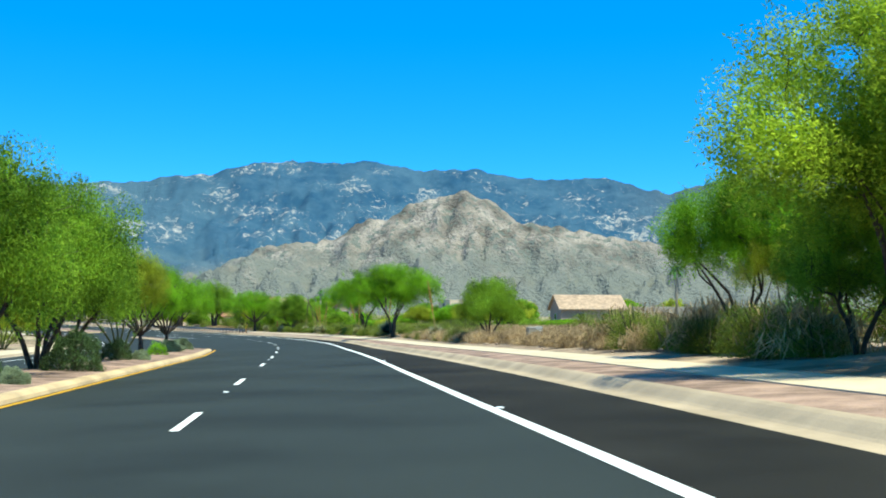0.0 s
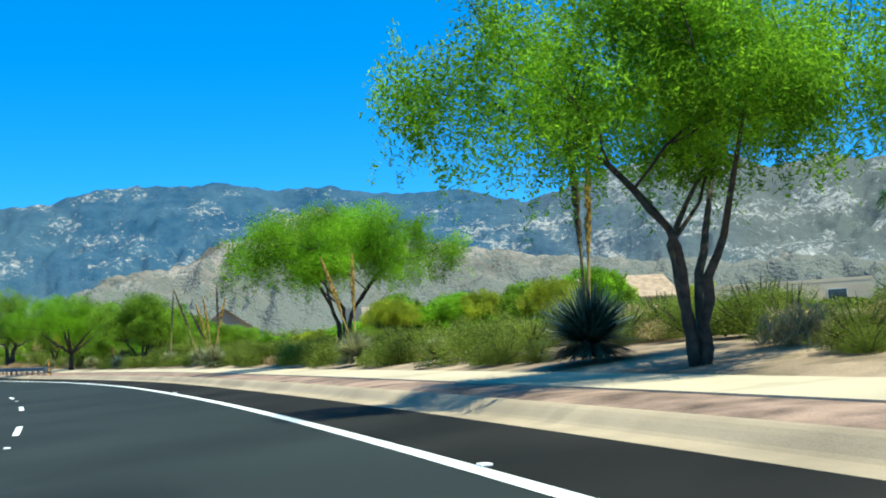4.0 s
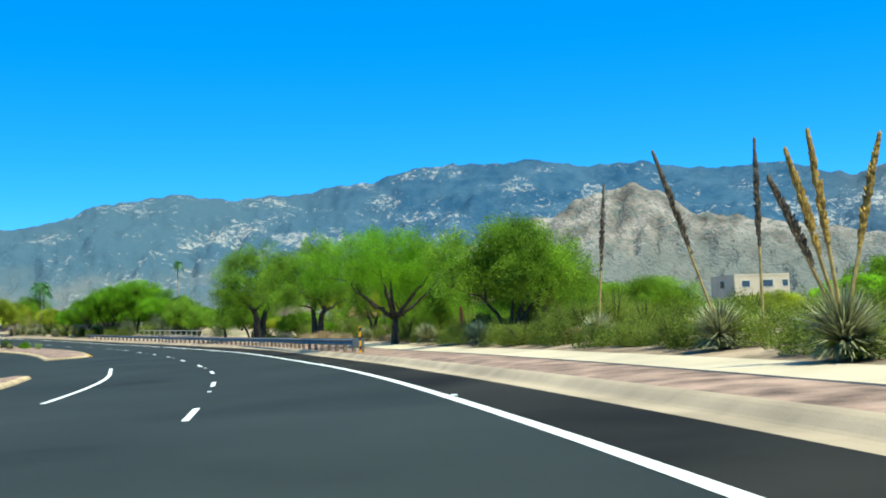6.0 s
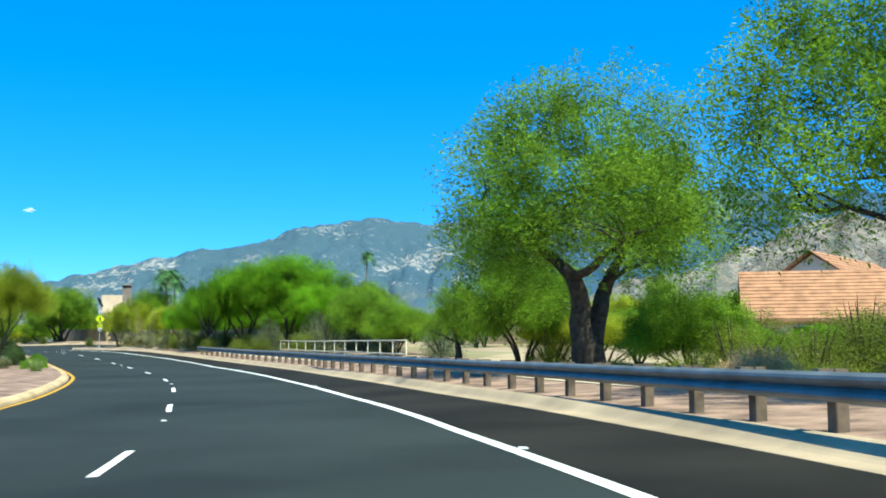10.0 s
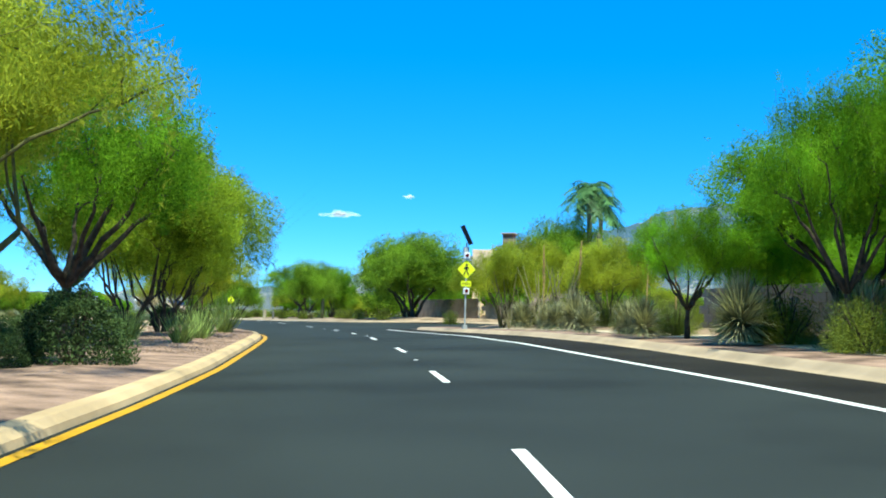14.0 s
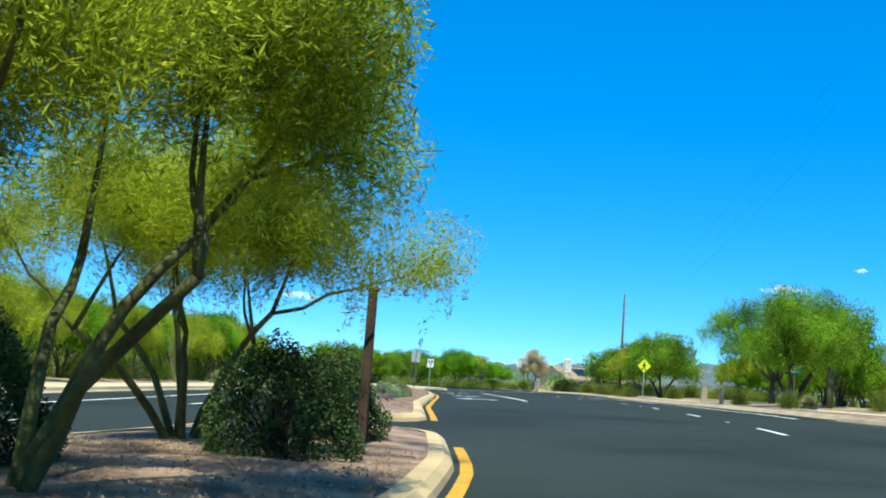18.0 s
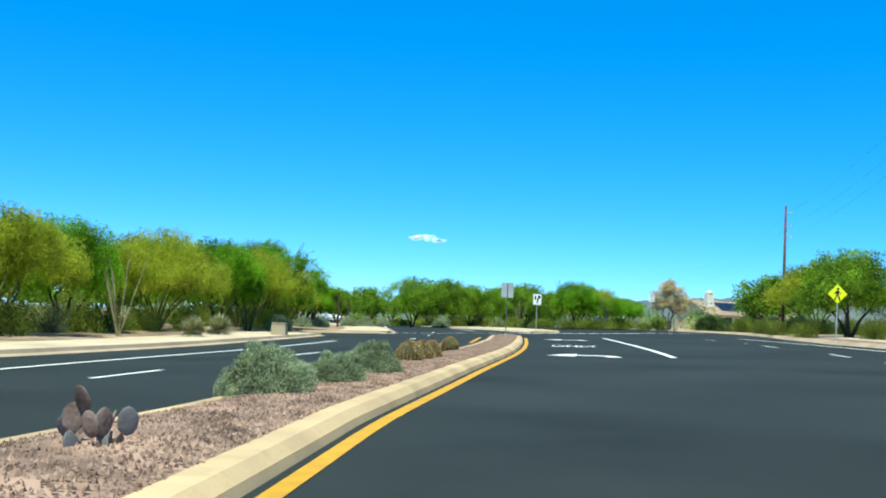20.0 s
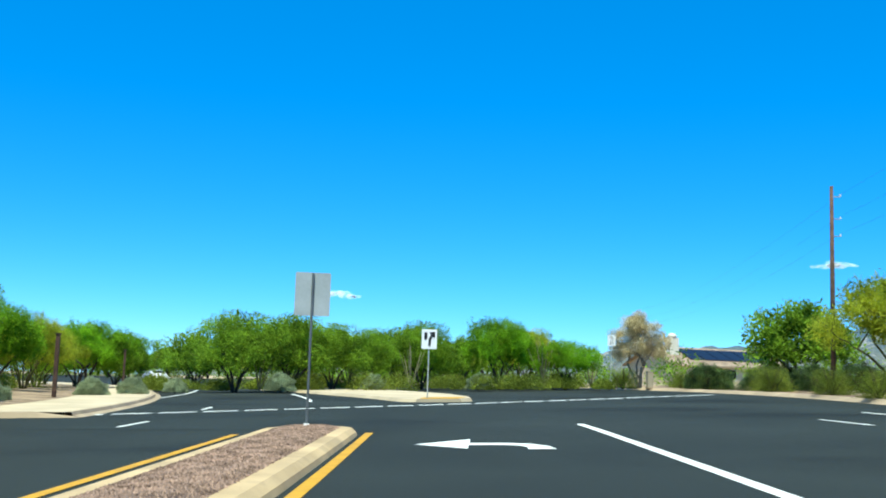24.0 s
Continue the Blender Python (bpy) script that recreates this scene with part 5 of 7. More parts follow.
M["rush_green"] = mat("rush_green", (0.09, 0.155, 0.03), 0.6, 0.2, 2, 20, 0, tint=(0.25, 0.33, 0.09), obj=0.9)
rush_stems = []
for k in range(10):
    rng = np.random.default_rng(60 + k)
    bow = rng.normal(size=2) * 0.05
    v, f = tube([(0, 0, -0.03), (bow[0], bow[1], 0.5), (bow[0] * 0.4, bow[1] * 0.4, 1.0)], [0.0105, 0.0095, 0.003], 3)
    me = bpy.data.meshes.new("stem")
    me.from_pydata([tuple(q) for q in v], [], f)
    me.materials.append(M["rush_green"])
    rush_stems.append(me)


def rush_clump(s, o, h, w, seed):
    """Upright slender stems in a spreading sheaf, each a piece of its own."""
    rng = np.random.default_rng(seed)
    root = empty("rush_milkweed", land(s, o), 0)
    for k in range(150):
        a, e = rng.uniform(0, 6.28), rng.uniform(0, 1) ** 0.75 * 0.72
        L = h * rng.uniform(0.5, 1.05)
        q = 0.13 * w * rng.uniform()
        ob = new("stem", rush_stems[k % 10])
        ob.parent = root
        ob.matrix_basis = Matrix.Translation((math.cos(a) * q, math.sin(a) * q, 0)) @ Matrix.Rotation(a, 4, "Z") @ Matrix.Rotation(e, 4, "Y") @ Matrix.Rotation(rng.uniform(0, 6), 4, "Z") @ Matrix.Diagonal((1.1, 1.1, L, 1))
    return tagged(root, "sheaf of upright green rush stems on the median", "rush", group="rush clumps on the median")


for s, o, h, w, sd in ((300, -3.0, 1.25, 1.1, 1), (299, -5.0, 1.1, 1.1, 2), (305.4, -5.9, 1.2, 1.2, 3), (309.6, -2.75, 1.75, 1.5, 4), (296, -3.2, 1.0, 1.0, 6), (253, -5.0, 0.9, 1, 7)):
    rush_clump(s, o, h, w, sd)

G_B = "shrubs behind the footpath"
for s, o, h, p in ((104, 11.2, 1.9, 0), (109, 12, 1.6, 0), (117, 10.8, 1.5, 0), (120, 11.5, 1.7, 0), (128, 11, 1.6, 0), (131, 11.5, 1.4, 0), (144, 11, 1.3, 0), (86, 12, 1.8, 0), (100, 13, 2.2, 0), (112, 14, 2.2, 0),
                   (125, 15, 2.4, 0), (136, 13.5, 2.2, 0), (147, 14, 2.4, 0), (155, 13, 2.0, 0), (166, 14, 2.6, 0), (173, 13, 2.2, 0), (184, 13.5, 2.0, 0), (188, 15, 2.6, 0), (198, 14, 2.0, 0), (208, 17, 2.4, 0),
                   (220, 15.5, 2.4, 0), (226, 17, 2.8, 0), (240, 17, 2.6, 0), (66, 12.5, 1.4, 0), (53, 14, 1.6, 0), (22, 13, 2.4, 0), (14, 14, 2.6, 0)):
    tagged(set_down(creosote, s, o, s * 1.3, h / 2.4 * 1.1, h / 2.4 * (0.55 if 60 < s < 150 else 1.0)), group=G_B)
for k in range(26):
    rr = random.Random(1300 + k)
    s, h = 21 + 0.62 * k, rr.uniform(0.8, 1.7)
    tagged(set_down((creosote, straw, creosote)[k % 3], s, float(path_end(s)) + rr.uniform(1.0, 3.2), s * 2.3, (h / 2.4 * 1.4, h / 0.85, h / 2.4 * 1.3)[k % 3], (h / 2.4, h / 0.85, h / 2.4)[k % 3]), group=G_B)
for s, o in ((463.5, 23.2), (459.5, 24.8), (457, 26.5), (466, 25), (455, 28), (461, 27)):
    tagged(set_down(dome, s, o, s, 1.85, 1.25), group="dark bushes")
for s, o, h in ((221, 20, 3.4), (226, 22, 3.4), (229, 25, 3.2), (224, 26, 3.4), (232, 22, 3.2), (170, 12.8, 1.9), (176, 13.4, 2.0), (182, 13.2, 2.0), (188, 13.6, 2.2), (193, 14, 1.9), (199, 14.4, 2.1)):
    tagged(set_down(creosote, s, o, s, h / 2.4 * 1.15, h / 2.4), group=G_B)
for k in range(46):
    rr = random.Random(100 + k)
    s, o = rr.uniform(125, 240), rr.uniform(17, 30)
    tree((dark_tree, umbrella, verde)[k % 3], s, o + 9.2, rr.uniform(2.6, 3.8), (5.2, 7.0, 5.5)[k % 3], k, "trees out on the flats", rr.uniform(0.45, 0.7))
for k in range(80):
    rr = random.Random(300 + k)
    s, o = rr.uniform(382, 520), rr.uniform(27, 70)
    if s > 435:
        s -= 70
    tree((dark_tree, umbrella, verde)[k % 3], s, o, rr.uniform(3.6, 5.4), (5.2, 7.0, 5.5)[k % 3], k, "trees past the side street", rr.uniform(0.6, 0.9))
for k in range(60):
    rr = random.Random(500 + k)
    s, o = rr.uniform(476, 600), rr.uniform(-40, 22)
    if -16 < o < 8 and s > 490:
        o += 22
    tree((dark_tree, umbrella, verde)[k % 3], s, o, rr.uniform(3.6, 5.0), (5.2, 7.0, 5.5)[k % 3], k, "trees beyond the junction", rr.uniform(0.6, 0.9))
for k in range(50):
    rr = random.Random(700 + k)
    s, o = rr.uniform(230, 470), rr.uniform(-52, -30)
    if 408 < s < 436:
        continue
    tree((dark_tree, umbrella, verde)[k % 3], s, o, rr.uniform(4.0, 5.6), (5.2, 7.0, 5.5)[k % 3], k, G_L, rr.uniform(0.7, 0.95))
rb = random.Random(3)
for s in np.arange(82, 232, 2.6):
    if 205 < s < 214 or 88 < s < 98:
        continue
    o, h = rb.uniform(11.2, 13.4), rb.uniform(1.2, 2.0)
    if s > 160:
        o += 2.0
    tagged(set_down(creosote, float(s), o, float(s) * 2.1, h / 2.4 * rb.uniform(1.0, 1.5), h / 2.4 * (0.52 if s < 150 else 0.9)), group=G_B)
for s in np.arange(126, 330, 7.5):
    tree((dark_tree, umbrella, verde)[int(s) % 3], float(s), rb.uniform(27, 44), rb.uniform(3.0, 4.2), (5.2, 7.0, 5.5)[int(s) % 3], float(s), "trees out on the flats", rb.uniform(0.5, 0.75))
for s, o, h in ((271, 18.8, 4.0), (259, 16, 3.0), (268, 15.2, 3.0), (275, 17, 3.6), (253, 17, 3.2), (281, 15, 3.2)):
    tagged(set_down(grey, s, o, s, h / 3.4), group="tall shrubs behind the railing")
for s, o, h in ((26.5, -7.6, 1.1), (45, -7.4, 1.1), (278, -4.6, 1.5), (286.2, -4.1, 1.7), (284.8, -5.1, 0.95), (268, -5.2, 1.3), (344.5, -2.9, 1.5), (348, -2.9, 1.5), (342, -5.4, 1.7), (350, -3.4, 1.3), (163, 10.2, 1.4), (291, -6, 1.2)):
    tagged(set_down(dome, s, o, s, h / 1.45), group="dark bushes")
for s, o, h in ((265.5, -4.0, 0.7), (275, -3.4, 0.7), (55, -7.0, 0.8), (259, -5, 0.8)):
    tagged(set_down(green_bush, s, o, s, h / 0.95), group="low green bushes on the median")
for s, o, h in ((371.4, -3.1, 0.46), (374.0, -3.1, 0.56), (62.5, -7.2, 0.8), (66, -7.4, 0.75), (70, -7.2, 0.8), (25, -6.4, 0.45), (73, -7.8, 0.7), (46, -6.6, 0.5)):
    tagged(set_down(sage, s, o, s, h / 0.62), group="sage bushes on the median")
for k in range(190):
    s = 32 + 50 * random.random()
    tagged(set_down(straw, s, float(path_end(s)) + 1.3 + 12 * random.random() ** 1.5, k, random.uniform(0.8, 1.4), random.uniform(0.5, 1.05)), group="dry grass behind the footpath")
for k in range(40):
    s = 184 + 34 * random.random()
    if 188.5 < s < 193.5:
        s += 10
    tagged(set_down(straw, s, 10.2 + 6 * random.random(), k, random.uniform(0.7, 1.2)), group="dry grass behind the guardrail")
for s, o, h in ((428, -17, 1.0), (436, -16.5, 0.9), (441, -15.6, 0.9), (452, -13.5, 0.9), (456, -12, 0.9), (461, -10, 0.8), (464, -4, 1.1), (466, 2, 1.0), (467, 9, 1.0)):
    tagged(set_down(sage, s, o, s, h / 0.62), group="grey bushes round the junction")
for s, o, h in ((464, 23.5, 2.0), (459, 24.5, 2.0), (454, 22, 1.8), (440, 19, 1.6), (430, 17.5, 1.6), (425, 20, 1.5), (468, 19.5, 1.8), (446, 20.5, 1.7)):
    tagged(set_down(creosote, s, o, s, h / 2.4 * 1.3, h / 2.4), group="shrubs by the junction")
for s, o in ((375, 18.5), (380, 19), (366, 18), (386, 20), (392, 17.5), (402, 18), (345, 16)):
    tagged(set_down(creosote, s, o, s, 0.6, 0.6), group="shrubs past the side street")

# undergrowth beneath the trees
for k, s in enumerate(np.arange(313, 336, 0.9)):
    rr = random.Random(1700 + k)
    h = rr.uniform(1.1, 2.1)
    tagged(set_down(creosote, float(s), float(path_end(s)) + rr.uniform(1.6, 6.0), s * 3.7, h / 2.4 * 1.35, h / 2.4), group="shrubs beside the crossing")
for k, s in enumerate(np.arange(338, 412, 2.6)):
    rr = random.Random(900 + k)
    h = rr.uniform(1.1, 1.9)
    tagged(set_down((creosote, creosote, grey)[k % 3], float(s), over(s, FARO) - rr.uniform(6.2, 10.0), s * 3.3, h / 2.2 * 1.2 if k % 3 != 2 else h / 3.4, h / 2.4 if k % 3 != 2 else h / 3.4), group="shrubs along the far side")
for k, s in enumerate(np.arange(270, 309, 1.7)):
    rr = random.Random(1000 + k)
    h = rr.uniform(1.3, 2.3)
    tagged(set_down(creosote if k % 4 else grey, float(s), 12.2 + rr.uniform(0, 3.2) + max(0, 285 - float(s)) * 0.25, s * 3.1, h / 2.4 * 1.25 if k % 4 else h / 3.4, h / 2.4 if k % 4 else h / 3.4), group="shrubs under the mesquites")
SPOONS = (72.5, 66.6, 92.0, 95.4, 104.7, 111.2, 131.9, 138.5, 147.6, 158.4, 166.6)
for k, s in enumerate(np.arange(64, 170, 1.35)):
    if min(abs(float(s) - q) for q in SPOONS) < 1.9:
        continue
    rr = random.Random(1100 + k)
    h = rr.uniform(0.45, 1.25) if k % 4 != 1 else rr.uniform(0.4, 0.7)
    tagged(set_down((creosote, straw, creosote, creosote)[k % 4], float(s) + rr.uniform(-0.6, 0.6), float(path_end(s)) + rr.uniform(0.8, 2.0), s * 2.7, (h / 2.4 * 1.4, h / 0.85, h / 2.4 * 1.4, h / 2.4 * 1.7)[k % 4], (h / 2.4, h / 0.85, h / 2.4, h / 2.4)[k % 4]), group=G_B)
for k in range(34):
    rr = random.Random(1200 + k)
    s, h = rr.uniform(424, 472), rr.uniform(1.0, 1.9)
    tagged(set_down(creosote, s, rr.uniform(25, 36), s * 2.7, h / 2.4 * 1.3, h / 2.4), group="shrubs by the junction")

for s, o, h in ((84, 11.6, 1.1), (86.5, 12.8, 1.4), (91, 13.6, 1.0), (94.5, 12.2, 0.7), (98, 12.2, 1.2), (88.5, 14.4, 1.6), (94, 14.8, 1.7), (82, 13.6, 1.3), (100, 15.4, 1.6), (79, 12.2, 1.0)):
    tagged(set_down(creosote, s, o, s * 2.9, h / 2.4 * 1.5, h / 2.4), group=G_B)
for k, s in enumerate(np.arange(70, 104, 0.55)):
    rr = random.Random(1800 + k)
    h = rr.uniform(0.5, 1.3)
    tagged(set_down((creosote, creosote, straw)[k % 3], float(s), float(path_end(s)) + rr.uniform(2.2, 7.5), s * 3.1, (h / 2.4 * 1.9, h / 2.4 * 1.6, h / 0.85)[k % 3], (h / 2.4, h / 2.4, h / 0.85 * 0.8)[k % 3]), group=G_B)
creosote.matrix_world = Matrix.Translation(land(87, 12.4)) @ Matrix.Diagonal((0.8, 0.8, 0.6, 1))

# far scrub: uncounted bushes filling the flats
def far_scrub(name, spots, seed, n=380, length=0.34, width=0.12, label="low green scrub and small trees on the desert flats"):
    rng = np.random.default_rng(seed)
    allp = []
    for s, o, r, h in spots:
        if 120 < s < 245 and o > 30 and in_vista(s, o, VISTA):
            h = 1.9
        if 20 < s < 190 and o > 30 and in_vista(s, o, LOW_VISTA):
            h = 0.8
        q = land(s, o)
        d = rng.normal(size=(n, 3))
        d[:, 2] = np.abs(d[:, 2])
        d /= np.linalg.norm(d, axis=1)[:, None]
        allp.append(d * (1 - 0.5 * rng.uniform(0, 1, n))[:, None] * (r, r, h) + tuple(q))
    v, f = leaves(np.concatenate(allp), length, width, rng, 0.1)
    root = empty(name, (0, 0, 0))
    quad_mesh("scrub", v, f, M["leaf_bush"] if seed % 2 else M["leaf_dark"], root)
    tagged(root, label, "scrub", kind="stuff")


rs = random.Random(5)
far_scrub("path_scrub", [(s, float(path_end(s)) + (rs.uniform(0.55, 1.6), rs.uniform(1.2, 6.5))[int(s * 10) % 2], rs.uniform(0.45, 0.9), rs.uniform(0.45, 1.3)) for s in (101 + 0.62 * k for k in range(104))], 13, 1500, 0.075, 0.024, "olive green brush behind the footpath")
far_scrub("roadside_scrub", [(s, over(s, FARO) - 5.2 - (s * 7) % 2.5, 0.95, 1.4) for s in (240 + 3.4 * k for k in range(52))] + [(s, over(s, FARO) - rs.uniform(10.0, 14.0), 1.5, rs.uniform(1.7, 2.5)) for s in (300 + 2.1 * k for k in range(54))], 9, 2200, 0.11, 0.04, "olive green brush along the far side of the road")
for sd in (1, 2, 3, 4):
    far_scrub("desert_scrub", [(rs.uniform(-20, 330), 34 + 100 * rs.random() ** 1.3, rs.uniform(1.2, 2.8), rs.uniform(1.4, 3.6)) for k in range(150)], sd)
far_scrub("desert_scrub", [(rs.uniform(-60, 420), -27 - 90 * rs.random() ** 1.3, rs.uniform(1.2, 2.6), rs.uniform(1.6, 4.0)) for k in range(220)], 5)
far_scrub("junction_scrub", [(rs.uniform(465, 480), rs.uniform(-12, 20), rs.uniform(0.8, 1.5), rs.uniform(0.6, 1.25)) for k in range(60)] + [(rs.uniform(430, 476), rs.uniform(-27, -18.5), rs.uniform(0.9, 1.6), rs.uniform(1.0, 2.0)) for k in range(60)]
          + [(rs.uniform(432, 464), rs.uniform(28, 36), rs.uniform(0.9, 1.6), rs.uniform(0.9, 1.8)) for k in range(40)], 11, 1500, 0.13, 0.045, "olive green brush under the trees round the junction")
far_scrub("desert_scrub", [(rs.uniform(470, 620), rs.uniform(14, 90), rs.uniform(1.2, 2.8), rs.uniform(1.4, 4.0)) for k in range(120)], 6)
far_scrub("desert_scrub", [(rs.uniform(340, 460), rs.uniform(28, 110), rs.uniform(1.2, 2.6), rs.uniform(1.2, 3.2)) for k in range(110)], 7)

# ---- desert spoons and their stalks ----
spoon = make_spoon("desert_spoon", land(111.2, 8.5), 0, 1.0, M["agave"], 41, 900, "pale green desert spoon with spiky blades")
blue = make_spoon("desert_spoon", land(96.4, 8.9), 0, 1.3, M["agave_blue"], 42, 1500, "blue-grey desert spoon with stiff blades")
G_A = "desert spoons beside the footpath"
tagged(spoon, group=G_A)
stalk_on(spoon, -0.95, -0.1, 3.4, 0.4, M["stalk_gold"], seed=1)
stalk_on(spoon, 0.05, 0.2, 3.5, 0.4, M["stalk_gold"], seed=2)
stalk_on(blue, 0.3, 0.2, 4.3, 0.4, M["stalk_gold"], seed=3)
stalk_on(blue, -0.3, -0.7, 4.5, 0.4, M["stalk_dark"], True, seed=4)
plain = make_spoon("desert_spoon", land(138.5, 9.0), 0, 0.95, M["agave"], 43, 850, "pale green desert spoon with spiky blades")
twin = make_spoon("desert_spoon", land(132.2, 8.2), 0, 1.0, M["agave"], 44, 850, "large pale desert spoon with four tall stalks")
for k, (lx, ly, h) in enumerate(((-1.0, -0.1, 2.8), (-0.36, 0.0, 3.5), (0.72, 0.1, 3.4), (-0.74, -0.2, 3.2))):
    stalk_on(twin, lx, ly, h, 0.4, M["stalk_gold"] if k else M["stalk_dark"], k == 0, 10 + k)
stalk_on(plain, -1.2, -0.2, 4.2, 0.4, M["stalk_dark"], True, 20)
lone = make_spoon("desert_spoon", land(147.6, 9.5), 0, 0.9, M["agave"], 45, 700, "pale green desert spoon with one dark stalk")
stalk_on(lone, 0.35, 0.1, 4.7, 0.3, M["stalk_dark"], True, 21)
behind = make_spoon("desert_spoon", land(138.9, 10.2), 0, 0.6, M["agave"], 48, 200, "small pale green desert spoon with one dark stalk")
stalk_on(behind, 0.05, 0.1, 4.4, 0.3, M["stalk_dark"], True, 23)
tagged(behind, group=G_A)
near = make_spoon("desert_spoon", land(72.5, 9.2), 0, 0.95, M["agave"], 46, 700, "desert spoon with a leaning flower stalk")
stalk_on(near, -0.6, 0.4, 3.9, 0.3, M["stalk_gold"], False, 22)
for k, (s, o, h) in enumerate(((317.6, 14.2, 4.3), (320.8, 13.6, 4.4), (308.4, 14.0, 4.6), (306.6, 14.6, 4.5))):
    tall = make_spoon("desert_spoon", land(s, o), 0, 0.8, M["agave"], 60 + k, 600, "pale green desert spoon with a tall tan stalk")
    stalk_on(tall, 0.15 * (-1) ** k, 0.1, h, 0.3, M["stalk"], False, 70 + k)
    tagged(tall, group=G_A)
bareling = make_spoon("desert_spoon", land(104.7, 8.8), 0, 0.65, M["agave"], 47, 900, "small pale green desert spoon")
for s, o, k, p in ((66.6, 9.5, 0.95, 0), (77, 9.6, 0.7, 0), (158.4, 8.7, 1.0, 1), (168.7, 9.3, 1.2, 0), (175.4, 11.2, 0.95, 0), (191.8, 11.5, 1.2, 0), (293.6, 11.5, 1.6, 0), (290.8, 13.4, 1.4, 0), (299.5, 10.8, 1.1, 0), (303, 11.4, 1.1, 0), (306, 10.8, 1.0, 0), (314.1, 12.9, 1.5, 0),
                   (316.0, 12.6, 1.2, 0), (319.6, 13.4, 1.2, 0), (324.5, 13.6, 1.35, 0), (401, -15, 1.0, 0), (406, -15.3, 1.1, 0), (361, -15, 1.2, 0), (352, -16, 1.2, 0), (366, -16, 1.0, 1), (262, -6.2, 0.9, 0), (389, 17.5, 0.9, 0)):
    if p:
        tagged(make_spoon("desert_spoon", land(s, o), 0, 0.95 * k, M["agave_blue"], int(s), 600, "blue-grey desert spoon with stiff blades"), group=G_A)
    else:
        tagged(set_down(bareling, s, o, s, k / 0.65 * 0.8, k / 0.65 * (1.1 if 285 < s < 330 else 0.8)), group=G_A)


# ---- ocotillos, cacti, palms ----
def ocotillo(s, o, h, n, seed):
    rng = np.random.default_rng(seed)
    root = empty("ocotillo", land(s, o))
    for k in range(n):
        a, e = rng.uniform(0, 6.28), rng.uniform(0.05, 0.5)
        d = Vector((math.cos(a) * math.sin(e), math.sin(a) * math.sin(e), math.cos(e)))
        L = h * rng.uniform(0.75, 1.05)
        v, f = tube([(0, 0, -0.05), d * L * 0.35, d * L * 0.7 + Vector((0, 0, 0.05)), d * L + Vector((0, 0, 0.12))], [0.035, 0.03, 0.024, 0.01], 5)
        link("cane", v, f, M["ocotillo"], root)
    return tagged(root, "ocotillo with slender thorny canes", "ocotillo", group="ocotillos")


M["ocotillo"] = mat("ocotillo_bark", (0.21, 0.19, 0.10), 0.9, 0.25, 4, 30, 0.6)
for s, o, h, n in ((360.5, -4.0, 1.5, 6), (318, 13.6, 3.6, 9), (324, 14.5, 3.8, 9), (328, 14, 3.4, 8), (469, 5, 3.0, 10), (470, 14.6, 3.6, 12), (471, 18.6, 3.2, 10), (467, -5, 2.8, 9), (398, -17, 3.2, 7)):
    ocotillo(s, o, h, n, int(s))


def barrel(s, o, h, w, seed):
    """A barrel cactus: ribbed body and a coat of spines."""
    rng = np.random.default_rng(seed)
    root = empty("barrel_cactus", land(s, o), rng.uniform(0, 6))
    vs, fs = [], []
    rings, sides = 9, 44
    for i in range(rings):
        u = i / (rings - 1)
        r = w / 2 * (math.sin(math.pi * (0.18 + 0.80 * u)) ** 0.55)
        for k in range(sides):
            a = 2 * math.pi * k / sides
            q = r * (1.0 if k % 2 else 0.86)
            vs.append(Vector((q * math.cos(a), q * math.sin(a), u * h)))
    for i in range(rings - 1):
        for k in range(sides):
            fs.append((i * sides + k, i * sides + (k + 1) % sides, (i + 1) * sides + (k + 1) % sides, (i + 1) * sides + k))
    fs.append(tuple((rings - 1) * sides + k for k in range(sides)))
    body = link("body", vs, fs, M["cactus"], root)
    pts = []
    for i in range(rings):
        for k in range(1, sides, 2):
            for q in range(9):
                pts.append(vs[i * sides + k].lerp(vs[min(rings - 1, i + 1) * sides + k], rng.uniform()) * 1.02 + Vector(rng.normal(size=3)) * 0.006)
    slim = w < 0.3
    v, f = leaves([tuple(p) for p in pts], 0.05 if slim else 0.07, 0.006 if slim else 0.008, rng, -0.1)
    quad_mesh("spine_coat", v, f, M["spines_grey"] if slim else M["spines"], root)
    if slim:
        return tagged(root, "small grey-brown hedgehog cactus among the rocks", "cactus", group="small cacti among the rocks")
    return tagged(root, "squat ribbed barrel cactus with reddish spines", "cactus", group="barrel cacti on the median")


M["spines_grey"] = mat("grey_spines", (0.24, 0.18, 0.12), 0.85, 0.2, 5, 30, 0, island=0.8)


for s, o, h, w in ((378.8, -3.2, 0.44, 0.54), (379.9, -3.1, 0.43, 0.47), (380.8, -3.0, 0.42, 0.43), (386.9, -3.25, 0.42, 0.48), (326, -4.2, 0.42, 0.15), (324, -3.6, 0.45, 0.16), (328.5, -3.3, 0.42, 0.15), (322.4, -4.1, 0.44, 0.17), (330.2, -3.4, 0.40, 0.14), (327.2, -4.6, 0.40, 0.15), (320.6, -5.9, 0.60, 0.15)):
    barrel(s, o, h, w, int(s * 10))


